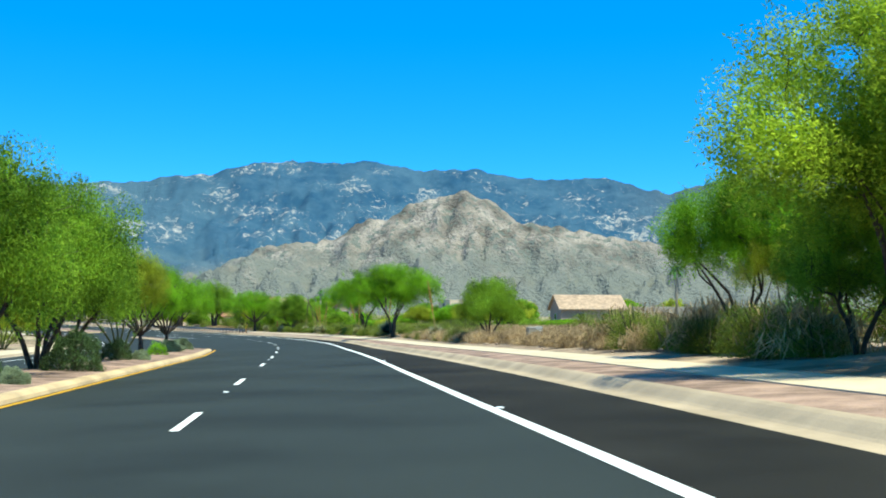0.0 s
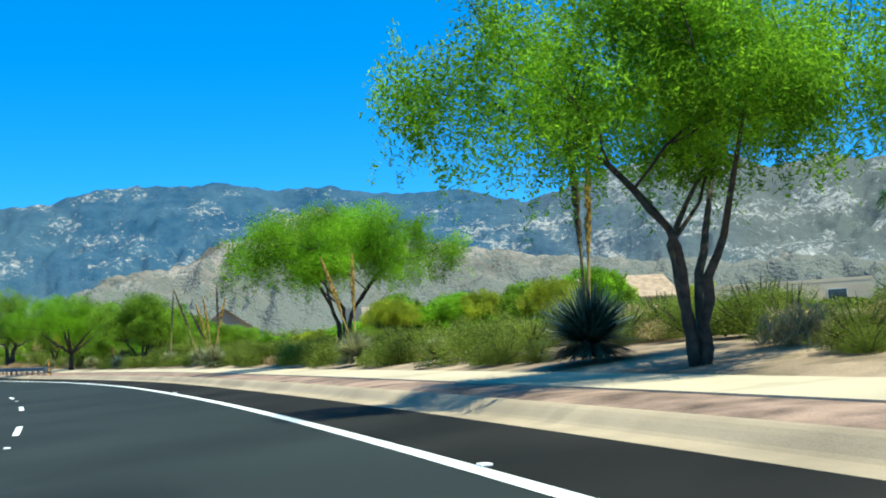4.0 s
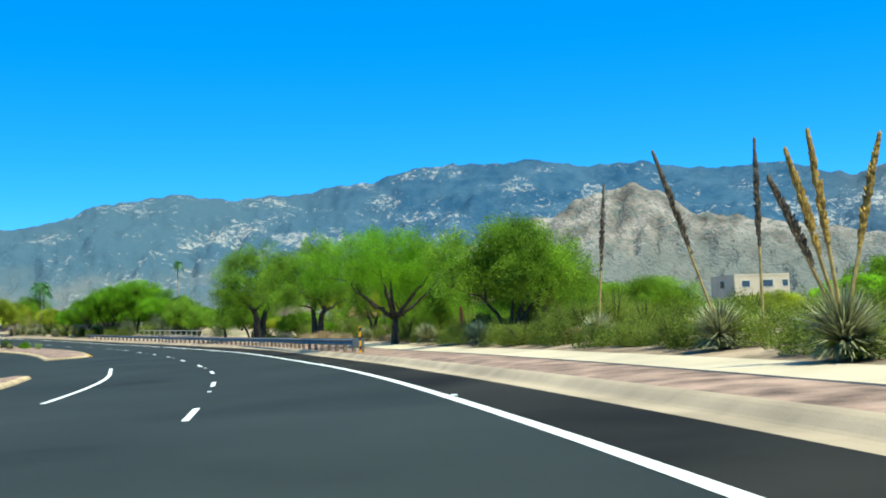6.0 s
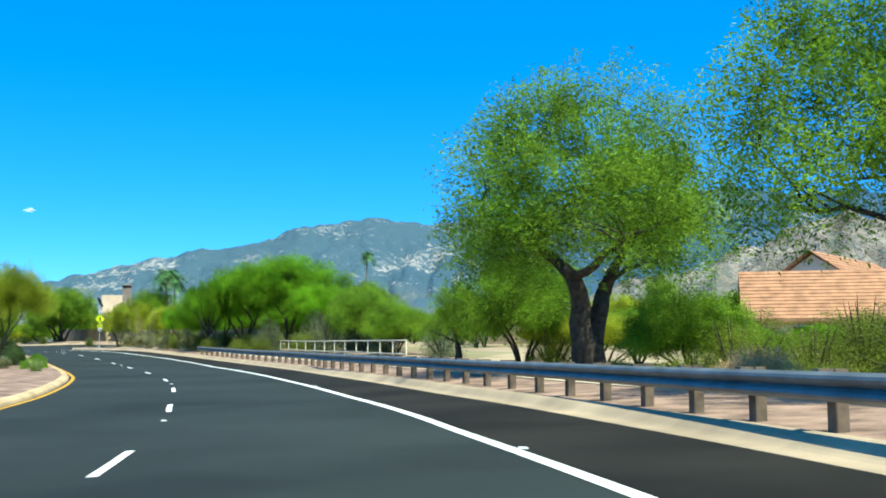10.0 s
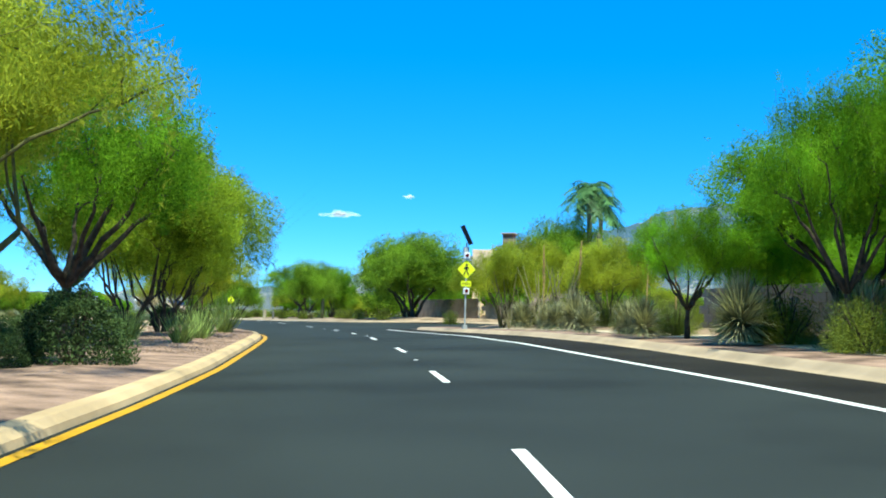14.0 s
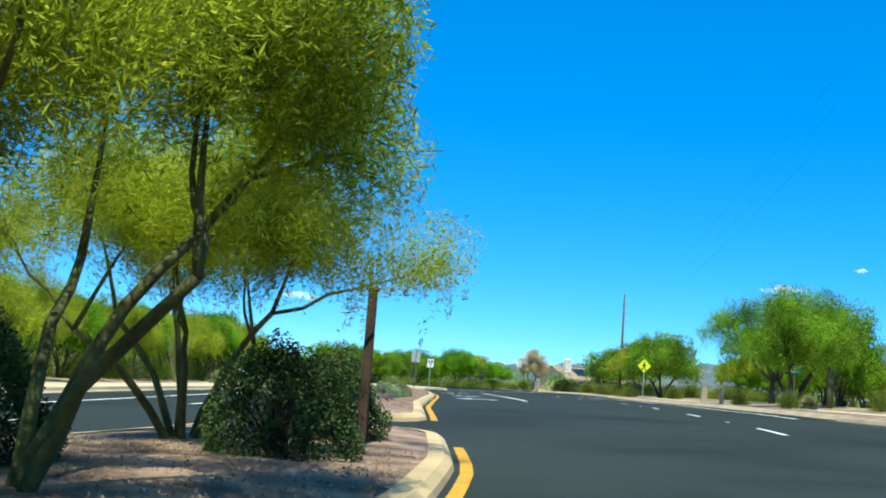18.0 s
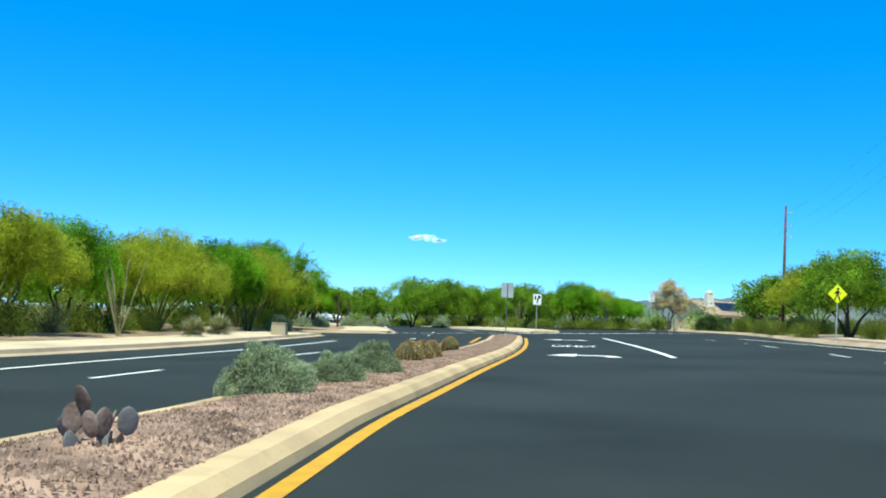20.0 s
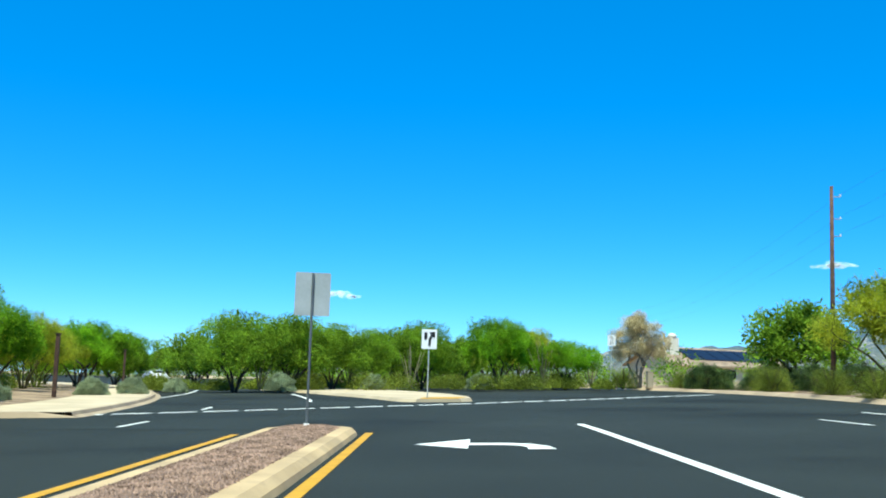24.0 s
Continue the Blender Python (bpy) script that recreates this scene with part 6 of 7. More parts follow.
def prickly(s, o, seed):
    rng = np.random.default_rng(seed)
    root = empty("prickly_pear", land(s, o))
    feet = []
    for k in range(15):
        a = rng.uniform(0, 6.28)
        if k < 7:
            q = Vector((math.cos(k * 0.9) * rng.uniform(0.05, 0.24), math.sin(k * 0.9) * rng.uniform(0.05, 0.24), 0.0))
        else:
            q = feet[k - 7] + Vector((rng.normal() * 0.03, rng.normal() * 0.03, 0.0))
        size, tilt = rng.uniform(0.075, 0.105), rng.uniform(-0.45, 0.45)
        way = Vector((math.sin(a) * math.sin(tilt), -math.cos(a) * math.sin(tilt), math.cos(tilt)))
        bm = bmesh.new()
        bmesh.ops.create_icosphere(bm, subdivisions=2, radius=1)
        m = Matrix.Translation(q + way * size * 0.9) @ Matrix.Rotation(a, 4, "Z") @ Matrix.Rotation(tilt, 4, "X") @ Matrix.Diagonal((size * 0.72, 0.016, size, 1))
        bmesh.ops.transform(bm, matrix=m, verts=bm.verts)
        feet.append(q + way * size * 1.75)
        part("pad", bm, M["pad_purple"] if k % 3 else M["pad_grey"], root)
    return tagged(root, "small purplish prickly pear with dry pads", "cactus")


M["pad_grey"] = mat("grey_pad", (0.12, 0.12, 0.13), 0.7, 0.2, 4, 30, 0.2)
M["pad_purple"] = mat("purple_pad", (0.13, 0.075, 0.06), 0.7, 0.25, 4, 30, 0.2, tint=(0.20, 0.15, 0.13))
prickly(364.2, -3.1, 3)


M["frond"] = mat("palm_frond", (0.04, 0.115, 0.035), 0.5, 0.2, 1, 10, 0, tint=(0.09, 0.2, 0.06), spec=0.2, translucent=0.2)


def palm(at, h, spread, label, seed):
    rng = np.random.default_rng(seed)
    root = empty("palm_tree", at)
    v, f = tube([(0, 0, -0.2), (0.05, 0, h * 0.5), (0.0, 0.1, h)], [0.2, 0.17, 0.15], 9)
    link("trunk", v, f, M["bark_pale"], root, smooth=True)
    for k in range(34):
        a, e = rng.uniform(0, 6.28), rng.uniform(-0.5, 1.3)
        d = Vector((math.cos(a), math.sin(a), 0))
        side = Vector((-d.y, d.x, 0))
        pts = []
        for u in np.linspace(0, 1, 7):
            pts.append(Vector((0, 0.1, h)) + d * spread * 0.5 * u * (0.4 + 0.6 * math.cos(e)) + Vector((0, 0, spread * 0.5 * (math.sin(e) * u - 0.75 * u * u))))
        vs, fs = [], []
        for i in range(6):
            for sgn in (-1, 1):
                for q in range(6):
                    p = pts[i].lerp(pts[i + 1], q / 6)
                    tip = p + side * sgn * spread * rng.uniform(0.10, 0.17) + (pts[i + 1] - pts[i]) * rng.uniform(0.5, 1.2) - Vector((0, 0, spread * rng.uniform(0.0, 0.06)))
                    j = len(vs)
                    vs += [p, p + (pts[i + 1] - pts[i]) * 0.17, tip]
                    fs.append((j, j + 1, j + 2))
        link("frond", vs, fs, M["frond"], root)
    return tagged(root, label, "palm")


palm(land(334, 21.6), 9.1, 4.4, "feather palm with drooping fronds above the trees", 1)
palm(land(338, 24.5), 8.6, 3.6, "feather palm with drooping fronds above the trees", 2)
palm(land(346, 62), 14.5, 3.0, "tall slender fan palm in the distance", 3)
palm(land(134, 58), 8.0, 2.2, "slim fan palm between far houses", 4)
palm(land(250, 62), 8.0, 2.4, "slim fan palm between far houses", 5)


def saguaro(s, o, h, seed):
    root = empty("saguaro", land(s, o))
    v, f = tube([(0, 0, -0.1), (0, 0, h * 0.3), (0, 0, h * 0.7), (0, 0, h * 0.95), (0, 0, h)], [0.16, 0.19, 0.19, 0.15, 0.04], 12)
    link("column", v, f, M["cactus"], root, smooth=True)
    return tagged(root, "slim green columnar cactus", "cactus", group="columnar cacti")


for s, o, h in ((320, 15, 3.4), (323, 17.5, 3.0), (329, 20, 5.6), (472, 1.6, 2.8), (394, 20.5, 2.6)):
    saguaro(s, o, h, int(s))

# ---- boulder patch on the median ----
rk = random.Random(8)
shapes = []
for k in range(6):
    bm = bmesh.new()
    bmesh.ops.create_icosphere(bm, subdivisions=2, radius=0.5)
    for v in bm.verts:
        v.co *= 1 + 0.5 * noise.noise(v.co * 2.6 + Vector((k * 7.3, 0, 0))) + 0.25 * noise.noise(v.co * 6 + Vector((k * 3.1, 5, 0)))
        v.co.z *= 0.72
    me = bpy.data.meshes.new("boulder")
    bm.to_mesh(me)
    bm.free()
    me.materials.append(M["stone"])
    shapes.append(me)
for k in range(330):
    s = rk.uniform(323.0, 333.4)
    lo, hi = over(s, MEDL) + 0.35, over(s, YEL) - 2.2
    o = lo + (hi - lo) * rk.random() ** 1.1 * 0.95
    if noise.noise(Vector((s * 0.6, o * 0.9, 2.0))) < -0.34:
        continue
    q = land(s, o)
    size = 0.14 + 0.19 * rk.random() ** 1.4
    ob = new("boulder", shapes[k % 6])
    ob.matrix_world = Matrix.Translation(q + Vector((0, 0, size * rk.uniform(0.1, 0.6)))) @ Matrix.Rotation(rk.uniform(0, 6), 4, "Z") @ Matrix.Rotation(rk.uniform(-0.6, 0.6), 4, "X") @ Matrix.Diagonal((size * rk.uniform(0.8, 1.4), size, size * rk.uniform(0.6, 1), 1))
    tagged(ob, "pale angular landscape rock", "rock", group="rocks on the median")
V, F = [], []
while len(V) < 620 * 8:
    s = rk.uniform(322.5, 333.6)
    o = over(s, MEDL) + 0.35 + (over(s, YEL) - 2.1 - over(s, MEDL) - 0.35) * rk.random()
    if noise.noise(Vector((s * 0.6, o * 0.9, 2.0))) < -0.30:
        continue
    q, r, a = land(s, o), rk.uniform(0.05, 0.14), rk.uniform(0, 6.28)
    i = len(V)
    for z, w in ((-0.02, 1.0), (r * rk.uniform(0.6, 1.2), 0.6)):
        for j in range(4):
            d = r * w * rk.uniform(0.7, 1.3)
            V.append(q + Vector((math.cos(a + 1.57 * j) * d, math.sin(a + 1.57 * j) * d, z)))
    F += [(i + 4, i + 5, i + 6, i + 7)] + [(i + j, i + (j + 1) % 4, i + 4 + (j + 1) % 4, i + 4 + j) for j in range(4)]
M["chip"] = mat("stone_chips", (0.33, 0.24, 0.175), 0.9, 0.2, 3, 30, 0.5, tint=(0.45, 0.345, 0.265), island=0.9)
tagged(link("rock_chips", V, F, M["chip"]), "pale broken stones between the larger rocks", "gravel", kind="stuff")
for k in range(36):
    s, o = rk.uniform(28, 62), rk.uniform(8.9, 10.6)
    q = land(s, o)
    size = rk.uniform(0.08, 0.25)
    ob = new("boulder", shapes[k % 6])
    ob.matrix_world = Matrix.Translation(q + Vector((0, 0, size * 0.15))) @ Matrix.Rotation(rk.uniform(0, 6), 4, "Z") @ Matrix.Diagonal((size * 1.2, size, size * 0.8, 1))
    tagged(ob, "small pale stone behind the footpath", "rock", group="stones behind the footpath")


# ---- guardrail ----
def rail_o(s):
    return over(s, (160, 5.3, 168, 5.35, 182, 5.1, 191, 5.35, 215, 5.9, 235, 6.35, 242, 6.7, 249, 7.45, 257, 8.1, 262, 8.35, 270, 8.95, 275, 9.4, 285, 9.9, 300, 11))


G0, G1 = 166.4, 283.4
guard = empty("guardrail", land(G0, rail_o(G0)))
guard_inv = guard.matrix_world.inverted()
prof = [(0.0, -0.155), (-0.06, -0.12), (-0.075, -0.085), (-0.06, -0.05), (0.0, 0.0), (-0.06, 0.05), (-0.075, 0.085), (-0.06, 0.12), (0.0, 0.155), (0.012, 0.155), (-0.045, 0.118), (-0.06, 0.085), (-0.045, 0.052), (0.012, 0.0), (-0.045, -0.052), (-0.06, -0.085), (-0.045, -0.118), (0.012, -0.155)]
seg = 3.81
s = G0
while s < G1 - 0.1:
    e = min(s + seg, G1)
    vs, fs = [], []
    for q in np.linspace(s, e + 0.03, 4):
        for o, z in prof:
            vs.append(guard_inv @ spot(q, rail_o(q) + o, 0.15 + 0.48 + z + (0.002 if int(s) % 2 else 0)))
    k = len(prof)
    for i in range(3):
        for j in range(k):
            fs.append((i * k + j, i * k + (j + 1) % k, (i + 1) * k + (j + 1) % k, (i + 1) * k + j))
    link("rail_beam", vs, fs, M["steel"], guard)
    for q in (s + 0.4, s + 0.4 + seg / 2):
        if q > G1:
            break
        p = spot(q, rail_o(q) + 0.30, 0.15)
        b = box_bm(0.15, 0.20, 1.1, (0, 0, 0.10), 0.008)
        ob = part("post", b, M["post_wood"], guard)
        ob.matrix_world = Matrix.Translation(p) @ Matrix.Rotation(heading(q), 4, "Z")
        b = box_bm(0.18, 0.15, 0.34, (-0.165, 0, 0.48), 0.006)
        ob = part("spacer_block", b, M["post_wood"], guard)
        ob.matrix_world = Matrix.Translation(p) @ Matrix.Rotation(heading(q), 4, "Z")
    s = e
b = box_bm(0.06, 0.55, 0.42, (0, 0, 0.5), 0.02)
ob = part("end_plate", b, M["steel"], guard)
ob.matrix_world = Matrix.Translation(spot(G0 - 0.1, rail_o(G0), 0.1)) @ Matrix.Rotation(heading(G0) + 1.2, 4, "Z")
tagged(guard, "grey steel guardrail on timber posts beside the kerb", "guardrail")

# second guardrail on the far side of the road, seen through the median
guard2 = empty("guardrail", land(120, -20.4))
gi = guard2.matrix_world.inverted()
for s in np.arange(118, 198, 4.0):
    vs, fs = [], []
    for q in (s, s + 4.02):
        for o, z in prof:
            vs.append(gi @ spot(q, -20.6 - o, 0.12 + 0.56 + z))
    k = len(prof)
    for j in range(k):
        fs.append((j, (j + 1) % k, k + (j + 1) % k, k + j))
    link("rail_beam", vs, fs, M["steel"], guard2)
    b = box_bm(0.15, 0.2, 1.2, (0, 0, 0.12), 0.008)
    ob = part("post", b, M["post_wood"], guard2)
    ob.matrix_world = Matrix.Translation(spot(s + 1, -20.9, 0.12)) @ Matrix.Rotation(heading(s), 4, "Z")
tagged(guard2, "grey steel guardrail across the far carriageway", "guardrail")


# ---- cream pipe railing over the wash ----
def fence_o(s):
    return over(s, (236, 8.9, 252, 10.2, 268, 11.6))


fence = empty("pipe_railing", land(237, fence_o(237)))
fi = fence.matrix_world.inverted()
for z in (1.12, 0.55):
    pts = [fi @ spot(q, fence_o(q), 0.16 + z) for q in np.arange(237, 268, 2.5)]
    v, f = tube(pts, [0.03] * len(pts), 8)
    link("rail", v, f, M["rail_cream"], fence, smooth=True)
for q in np.arange(237, 268, 2.5):
    v, f = tube([fi @ spot(q, fence_o(q), -0.4), fi @ spot(q, fence_o(q), 1.28)], [0.026, 0.026], 8)
    link("post", v, f, M["rail_cream"], fence, smooth=True)
tagged(fence, "cream painted pipe railing beside the footpath", "railing")


# ---- marker posts ----
def marker():
    root = empty("marker_post", land(165.6, 5.3), heading(165))
    b = box_bm(0.09, 0.03, 1.22, (0, 0, 0.6), 0.006)
    part("panel", b, M["sign_amber"], root, "yellow reflective panel")
    for k in range(3):
        b = bmesh.new()
        z = 0.12 + 0.42 * k
        vs = [b.verts.new(c) for c in ((-0.045, -0.0175, z), (0.045, -0.0175, z + 0.06), (0.045, -0.0175, z + 0.22), (-0.045, -0.0175, z + 0.16))]
        b.faces.new(vs)
        part("stripe", b, M["black"], root, "black slanted stripe")
    return tagged(root, "yellow and black striped marker at the guardrail's end", "marker post")


M["sign_amber"] = mat("amber_reflective", (0.72, 0.33, 0.012), 0.5, 0.05, 2, 20, 0)
marker()
red = empty("survey_post", land(164.6, 9.9), 0.0)
b = box_bm(0.14, 0.05, 1.75, (0, 0, 0.8), 0.006)
bmesh.ops.transform(b, matrix=Matrix.Rotation(-0.07, 4, "Y"), verts=b.verts)
part("stake", b, M["red_paint"] if "red_paint" in M else mat("red_paint", (0.42, 0.10, 0.05), 0.7, 0.12, 3, 30, 0.1), red)
tagged(red, "leaning rust-red marker stake by the footpath", "post")


# ---- signs ----
def post_part(root, h, r=0.03, material=None, name="post"):
    v, f = tube([(0, 0, -0.2), (0, 0, h)], [r, r], 8)
    return link(name, v, f, material or M["sign_back"], root)


def plate(root, name, w, h, z, material, y=-0.04, diamond=False, label="", thick=0.006, radius=0.03):
    bm = bmesh.new()
    pts = []
    for sx, sy in ((-1, -1), (1, -1), (1, 1), (-1, 1)):
        cx, cy = sx * (w / 2 - radius), sy * (h / 2 - radius)
        for k in range(4):
            a = math.atan2(sy, sx) - math.pi / 4 + k * math.pi / 6
            pts.append((cx + radius * math.cos(a), cy + radius * math.sin(a)))
    fr = [bm.verts.new((x, 0, q)) for x, q in pts]
    face = bm.faces.new(fr)
    r = bmesh.ops.extrude_face_region(bm, geom=[face])
    for v in r["geom"]:
        if isinstance(v, bmesh.types.BMVert):
            v.co.y += thick
    m = Matrix.Translation((0, y, z)) @ (Matrix.Rotation(math.pi / 4, 4, "Y") if diamond else Matrix.Identity(4))
    bmesh.ops.transform(bm, matrix=m, verts=bm.verts)
    return part(name, bm, material, root, label)


def glyph(root, name, polys, z, k, material, y=-0.050, label=""):
    bm = bmesh.new()
    for poly in polys:
        bm.faces.new([bm.verts.new((x * k, y, z + q * k)) for x, q in poly])
    return part(name, bm, material, root, label)


M["lens_red"] = mat("red_lens", (0.12, 0.012, 0.01), 0.2, 0.05, 2, 20, 0)
WALKER = [[(-0.06, 0.30), (0.04, 0.34), (0.10, 0.28), (0.05, 0.20), (-0.05, 0.21)], [(-0.08, 0.17), (0.07, 0.17), (0.06, -0.06), (-0.07, -0.06)],
          [(-0.07, -0.06), (0.0, -0.06), (-0.12, -0.36), (-0.20, -0.33)], [(0.0, -0.06), (0.06, -0.06), (0.17, -0.34), (0.09, -0.36)],
          [(-0.08, 0.16), (-0.19, 0.0), (-0.15, -0.03), (-0.05, 0.09)], [(0.07, 0.16), (0.19, 0.03), (0.15, -0.01), (0.05, 0.09)]]


def crossing_sign(s, o, tall):
    root = empty("crossing_sign", land(s, o), heading(s) + 0.05)
    if tall:
        post_part(root, 5.0, 0.05)
        plate(root, "diamond", 0.78, 0.78, 3.45, M["sign_yellow"], -0.06, True, "fluorescent yellow diamond")
        glyph(root, "walking_symbol", WALKER, 3.45, 1.0, M["black"], -0.068, "black walking symbol")
        ap = plate(root, "arrow_plate", 0.62, 0.32, 2.62, M["sign_yellow"], -0.06)
        for x in (-0.18, -0.06, 0.06, 0.18):
            part("text_bar", box_bm(0.06, 0.004, 0.16, (x, -0.064, 2.62)), M["black"], ap)
        for z in (4.25, 2.20):
            lamp = part("beacon", box_bm(0.34, 0.20, 0.36, (0, -0.06, z), 0.02), M["sign_white"], root, "pale beacon housing")
            v, f = tube([(0, -0.14, z), (0, -0.19, z)], [0.11, 0.10], 14)
            link("lens", v, f, M["lens_red"], lamp, "dark red round lens")
        b = box_bm(0.04, 0.75, 1.2, (0, 0, 0), 0.01)
        bmesh.ops.transform(b, matrix=Matrix.Translation((-0.02, 0, 5.45)) @ Matrix.Rotation(radians(-27), 4, "Y"), verts=b.verts)
        part("solar_panel", b, M["solar"], root, "dark tilted solar panel")
        b = box_bm(0.30, 0.22, 0.42, (0, 0.08, 4.55), 0.02)
        part("battery_box", b, M["sign_back"], root)
        b = box_bm(0.26, 0.26, 0.3, (0, 0, 0.1), 0.02)
        part("base", b, M["sign_back"], root)
        tagged(root, "solar-powered yellow crossing sign beside the footpath", "sign")
    else:
        post_part(root, 3.2, 0.03)
        plate(root, "diamond", 0.76, 0.76, 2.6, M["sign_yellow"], -0.05, True, "fluorescent yellow diamond")
        glyph(root, "walking_symbol", WALKER, 2.6, 1.0, M["black"], -0.058, "black walking symbol")
        tagged(root, "yellow diamond crossing sign with walking symbol", "sign")


crossing_sign(327, 11.0, True)
crossing_sign(418.2, 15.55, False)


def info_sign(s, o, w, h, z, front, name, label, ph, back=None, turn=0.0):
    root = empty(name, land(s, o), heading(s) + turn)
    post_part(root, ph, 0.03)
    plate(root, "panel", w, h, z, front, -0.045)
    return tagged(root, label, "sign")


g = info_sign(405, 22.6, 0.95, 0.75, 2.3, M["sign_green"], "green_sign", "green roadside sign with unreadable white lines", 2.7)
for k in range(3):
    glyph(g, "text_bar", [[(-0.3, 0), (0.3, 0), (0.3, 0.07), (-0.3, 0.07)]], 2.1 + 0.17 * k, 1.0, M["sign_white"], -0.053)
g = info_sign(366, 28.0, 1.1, 0.22, 3.3, M["sign_green"], "street_name_sign", "green street name blade on a post", 3.3)
glyph(g, "text_bar", [[(-0.42, -0.04), (0.42, -0.04), (0.42, 0.05), (-0.42, 0.05)]], 3.3, 1.0, M["sign_white"], -0.053)
k_sign = info_sign(444.5, 1.3, 0.66, 0.84, 2.5, M["sign_white"], "keep_right_sign", "white rectangular sign with curved arrow on the refuge island", 2.9, turn=0.05)
glyph(k_sign, "arrow", [[(-0.04, -0.30), (0.06, -0.30), (0.07, -0.02), (0.16, 0.10), (0.24, 0.03), (0.24, 0.32), (0.0, 0.28), (0.08, 0.19), (-0.03, 0.04)],
                        [(-0.22, 0.28), (-0.09, 0.28), (-0.09, 0.02), (-0.16, -0.05), (-0.22, 0.02)]], 2.5, 1.0, M["black"], -0.054, "black curved arrow passing an island")
big = empty("lane_sign", land(418.9, -2.45), heading(418) + 0.1)
post_part(big, 2.98, 0.026, M["steel"])
plate(big, "panel", 0.68, 0.84, 2.58, M["sign_back"], 0.035, label="bare aluminium back of the sign")
v, f = tube([(0, 0.06, 2.2), (0, 0.06, 2.96)], [0.02, 0.02], 6)
link("brace", v, f, M["sign_back"], big)
part("footing", box_bm(0.16, 0.16, 0.12, (0, -0.02, 0.05), 0.03), M["sign_white"], big, "pale stub at the post's foot")
tagged(big, "sign seen from its grey metal back on the median nose", "sign")
sp = info_sign(470, 19.6, 0.60, 0.75, 3.3, M["sign_white"], "speed_sign", "white speed limit sign reading SPEED LIMIT 35", 3.7)
for body, size, z in (("SPEED", 0.13, 3.50), ("LIMIT", 0.13, 3.34), ("35", 0.30, 3.02)):
    c = bpy.data.curves.new("text", "FONT")
    c.body, c.size, c.align_x = body, size, "CENTER"
    t = new("text", c)
    bpy.context.view_layer.update()
    me = bpy.data.meshes.new_from_object(t.evaluated_get(bpy.context.evaluated_depsgraph_get()))
    bpy.data.objects.remove(t)
    me.materials.append(M["black"])
    t = new("lettering", me)
    t.parent = sp
    t.matrix_parent_inverse = Matrix.Identity(4)
    t.matrix_basis = Matrix.Translation((0, -0.054, z)) @ Matrix.Rotation(math.pi / 2, 4, "X")


# ---- posts, boxes, pole ----
def steel_post(s, o, h, w):
    root = empty("steel_post", land(s, o), heading(s))
    b = box_bm(w, w, h, (0, 0, h / 2), 0.01)
    part("column", b, M["rust"], root)
    b = box_bm(w * 1.5, w * 1.5, 0.05, (0, 0, h + 0.02), 0.01)
    part("cap", b, M["rust"], root)
    tagged(root, "rusted square steel post by the footpath", "post", group="rusted posts")


steel_post(447.5, -14.5, 2.75, 0.17)
steel_post(466, -13, 2.4, 0.12)
steel_post(347, -2.3, 2.1, 0.12)


def utility_box(s, o, w, d, h, name, label, louvres=False):
    root = empty(name, land(s, o), heading(s))
    part("cabinet", box_bm(w, d, h, (0, 0, h / 2), 0.02), M["box_tan"], root)
    part("lid", box_bm(w * 1.08, d * 1.08, 0.05, (0, 0, h + 0.02), 0.015), M["stucco_white"] if louvres else M["box_tan"], root)
    part("plinth", box_bm(w * 1.1, d * 1.1, 0.08, (0, 0, 0.02), 0.01), M["concrete"], root)
    if louvres:
        for k in range(7):
            part("louvre", box_bm(w * 0.42, 0.03, 0.05, (w * 0.22, -d / 2 - 0.012, h * 0.35 + k * 0.085), 0.006), M["stucco_white"], root)
    return tagged(root, label, "utility box")


utility_box(46.5, 10.0, 0.62, 0.5, 0.72, "utility_cabinet", "weathered tan utility cabinet with pale louvres", True)
utility_box(409.6, -13.3, 0.7, 0.6, 0.55, "utility_cabinet", "squat tan utility box by the far footpath")
utility_box(412, 18.6, 0.4, 0.35, 1.15, "utility_cabinet", "slim pale utility pedestal on the verge")
utility_box(402, 16.8, 0.25, 0.25, 0.9, "utility_cabinet", "slim pale utility pedestal on the verge")
utility_box(468, 21.5, 0.4, 0.35, 1.1, "utility_cabinet", "slim pale utility pedestal on the verge")

pole = empty("utility_pole", land(455, 26.3), heading(455))
v, f = tube([(0, 0, -0.4), (0, 0, 6), (0, 0, 11.8)], [0.15, 0.13, 0.10], 10)
link("shaft", v, f, M["pole_wood"], pole, smooth=True)
for z in (11.2, 9.9, 8.9):
    part("insulator_arm", box_bm(0.5, 0.05, 0.05, (0.3, 0, z), 0.01), M["sign_back"], pole)
    v, f = tube([(0.55, 0, z), (0.55, 0, z + 0.16)], [0.05, 0.035], 8)
    link("insulator", v, f, M["stucco_white"], pole)
tagged(pole, "tall brown timber utility pole", "pole")
for z, dx in ((11.35, 0.55), (10.05, 0.55), (9.05, 0.55)):
    a = pole.matrix_world @ Vector((dx, 0, z))
    ends = (a + Vector((70, -46, 2)), a + Vector((-90, 55, 1)))
    for e in ends:
        pts = [a.lerp(e, u) - Vector((0, 0, 5.0 * u * (1 - u))) for u in np.linspace(0, 1, 10)]
        v, f = tube(pts, [0.004] * 10, 4)
        tagged(link("power_line", v, f, M["black"]), "thin black overhead power line", "cable", group="power lines")


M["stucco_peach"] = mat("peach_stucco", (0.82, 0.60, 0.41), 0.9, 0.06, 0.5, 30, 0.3)


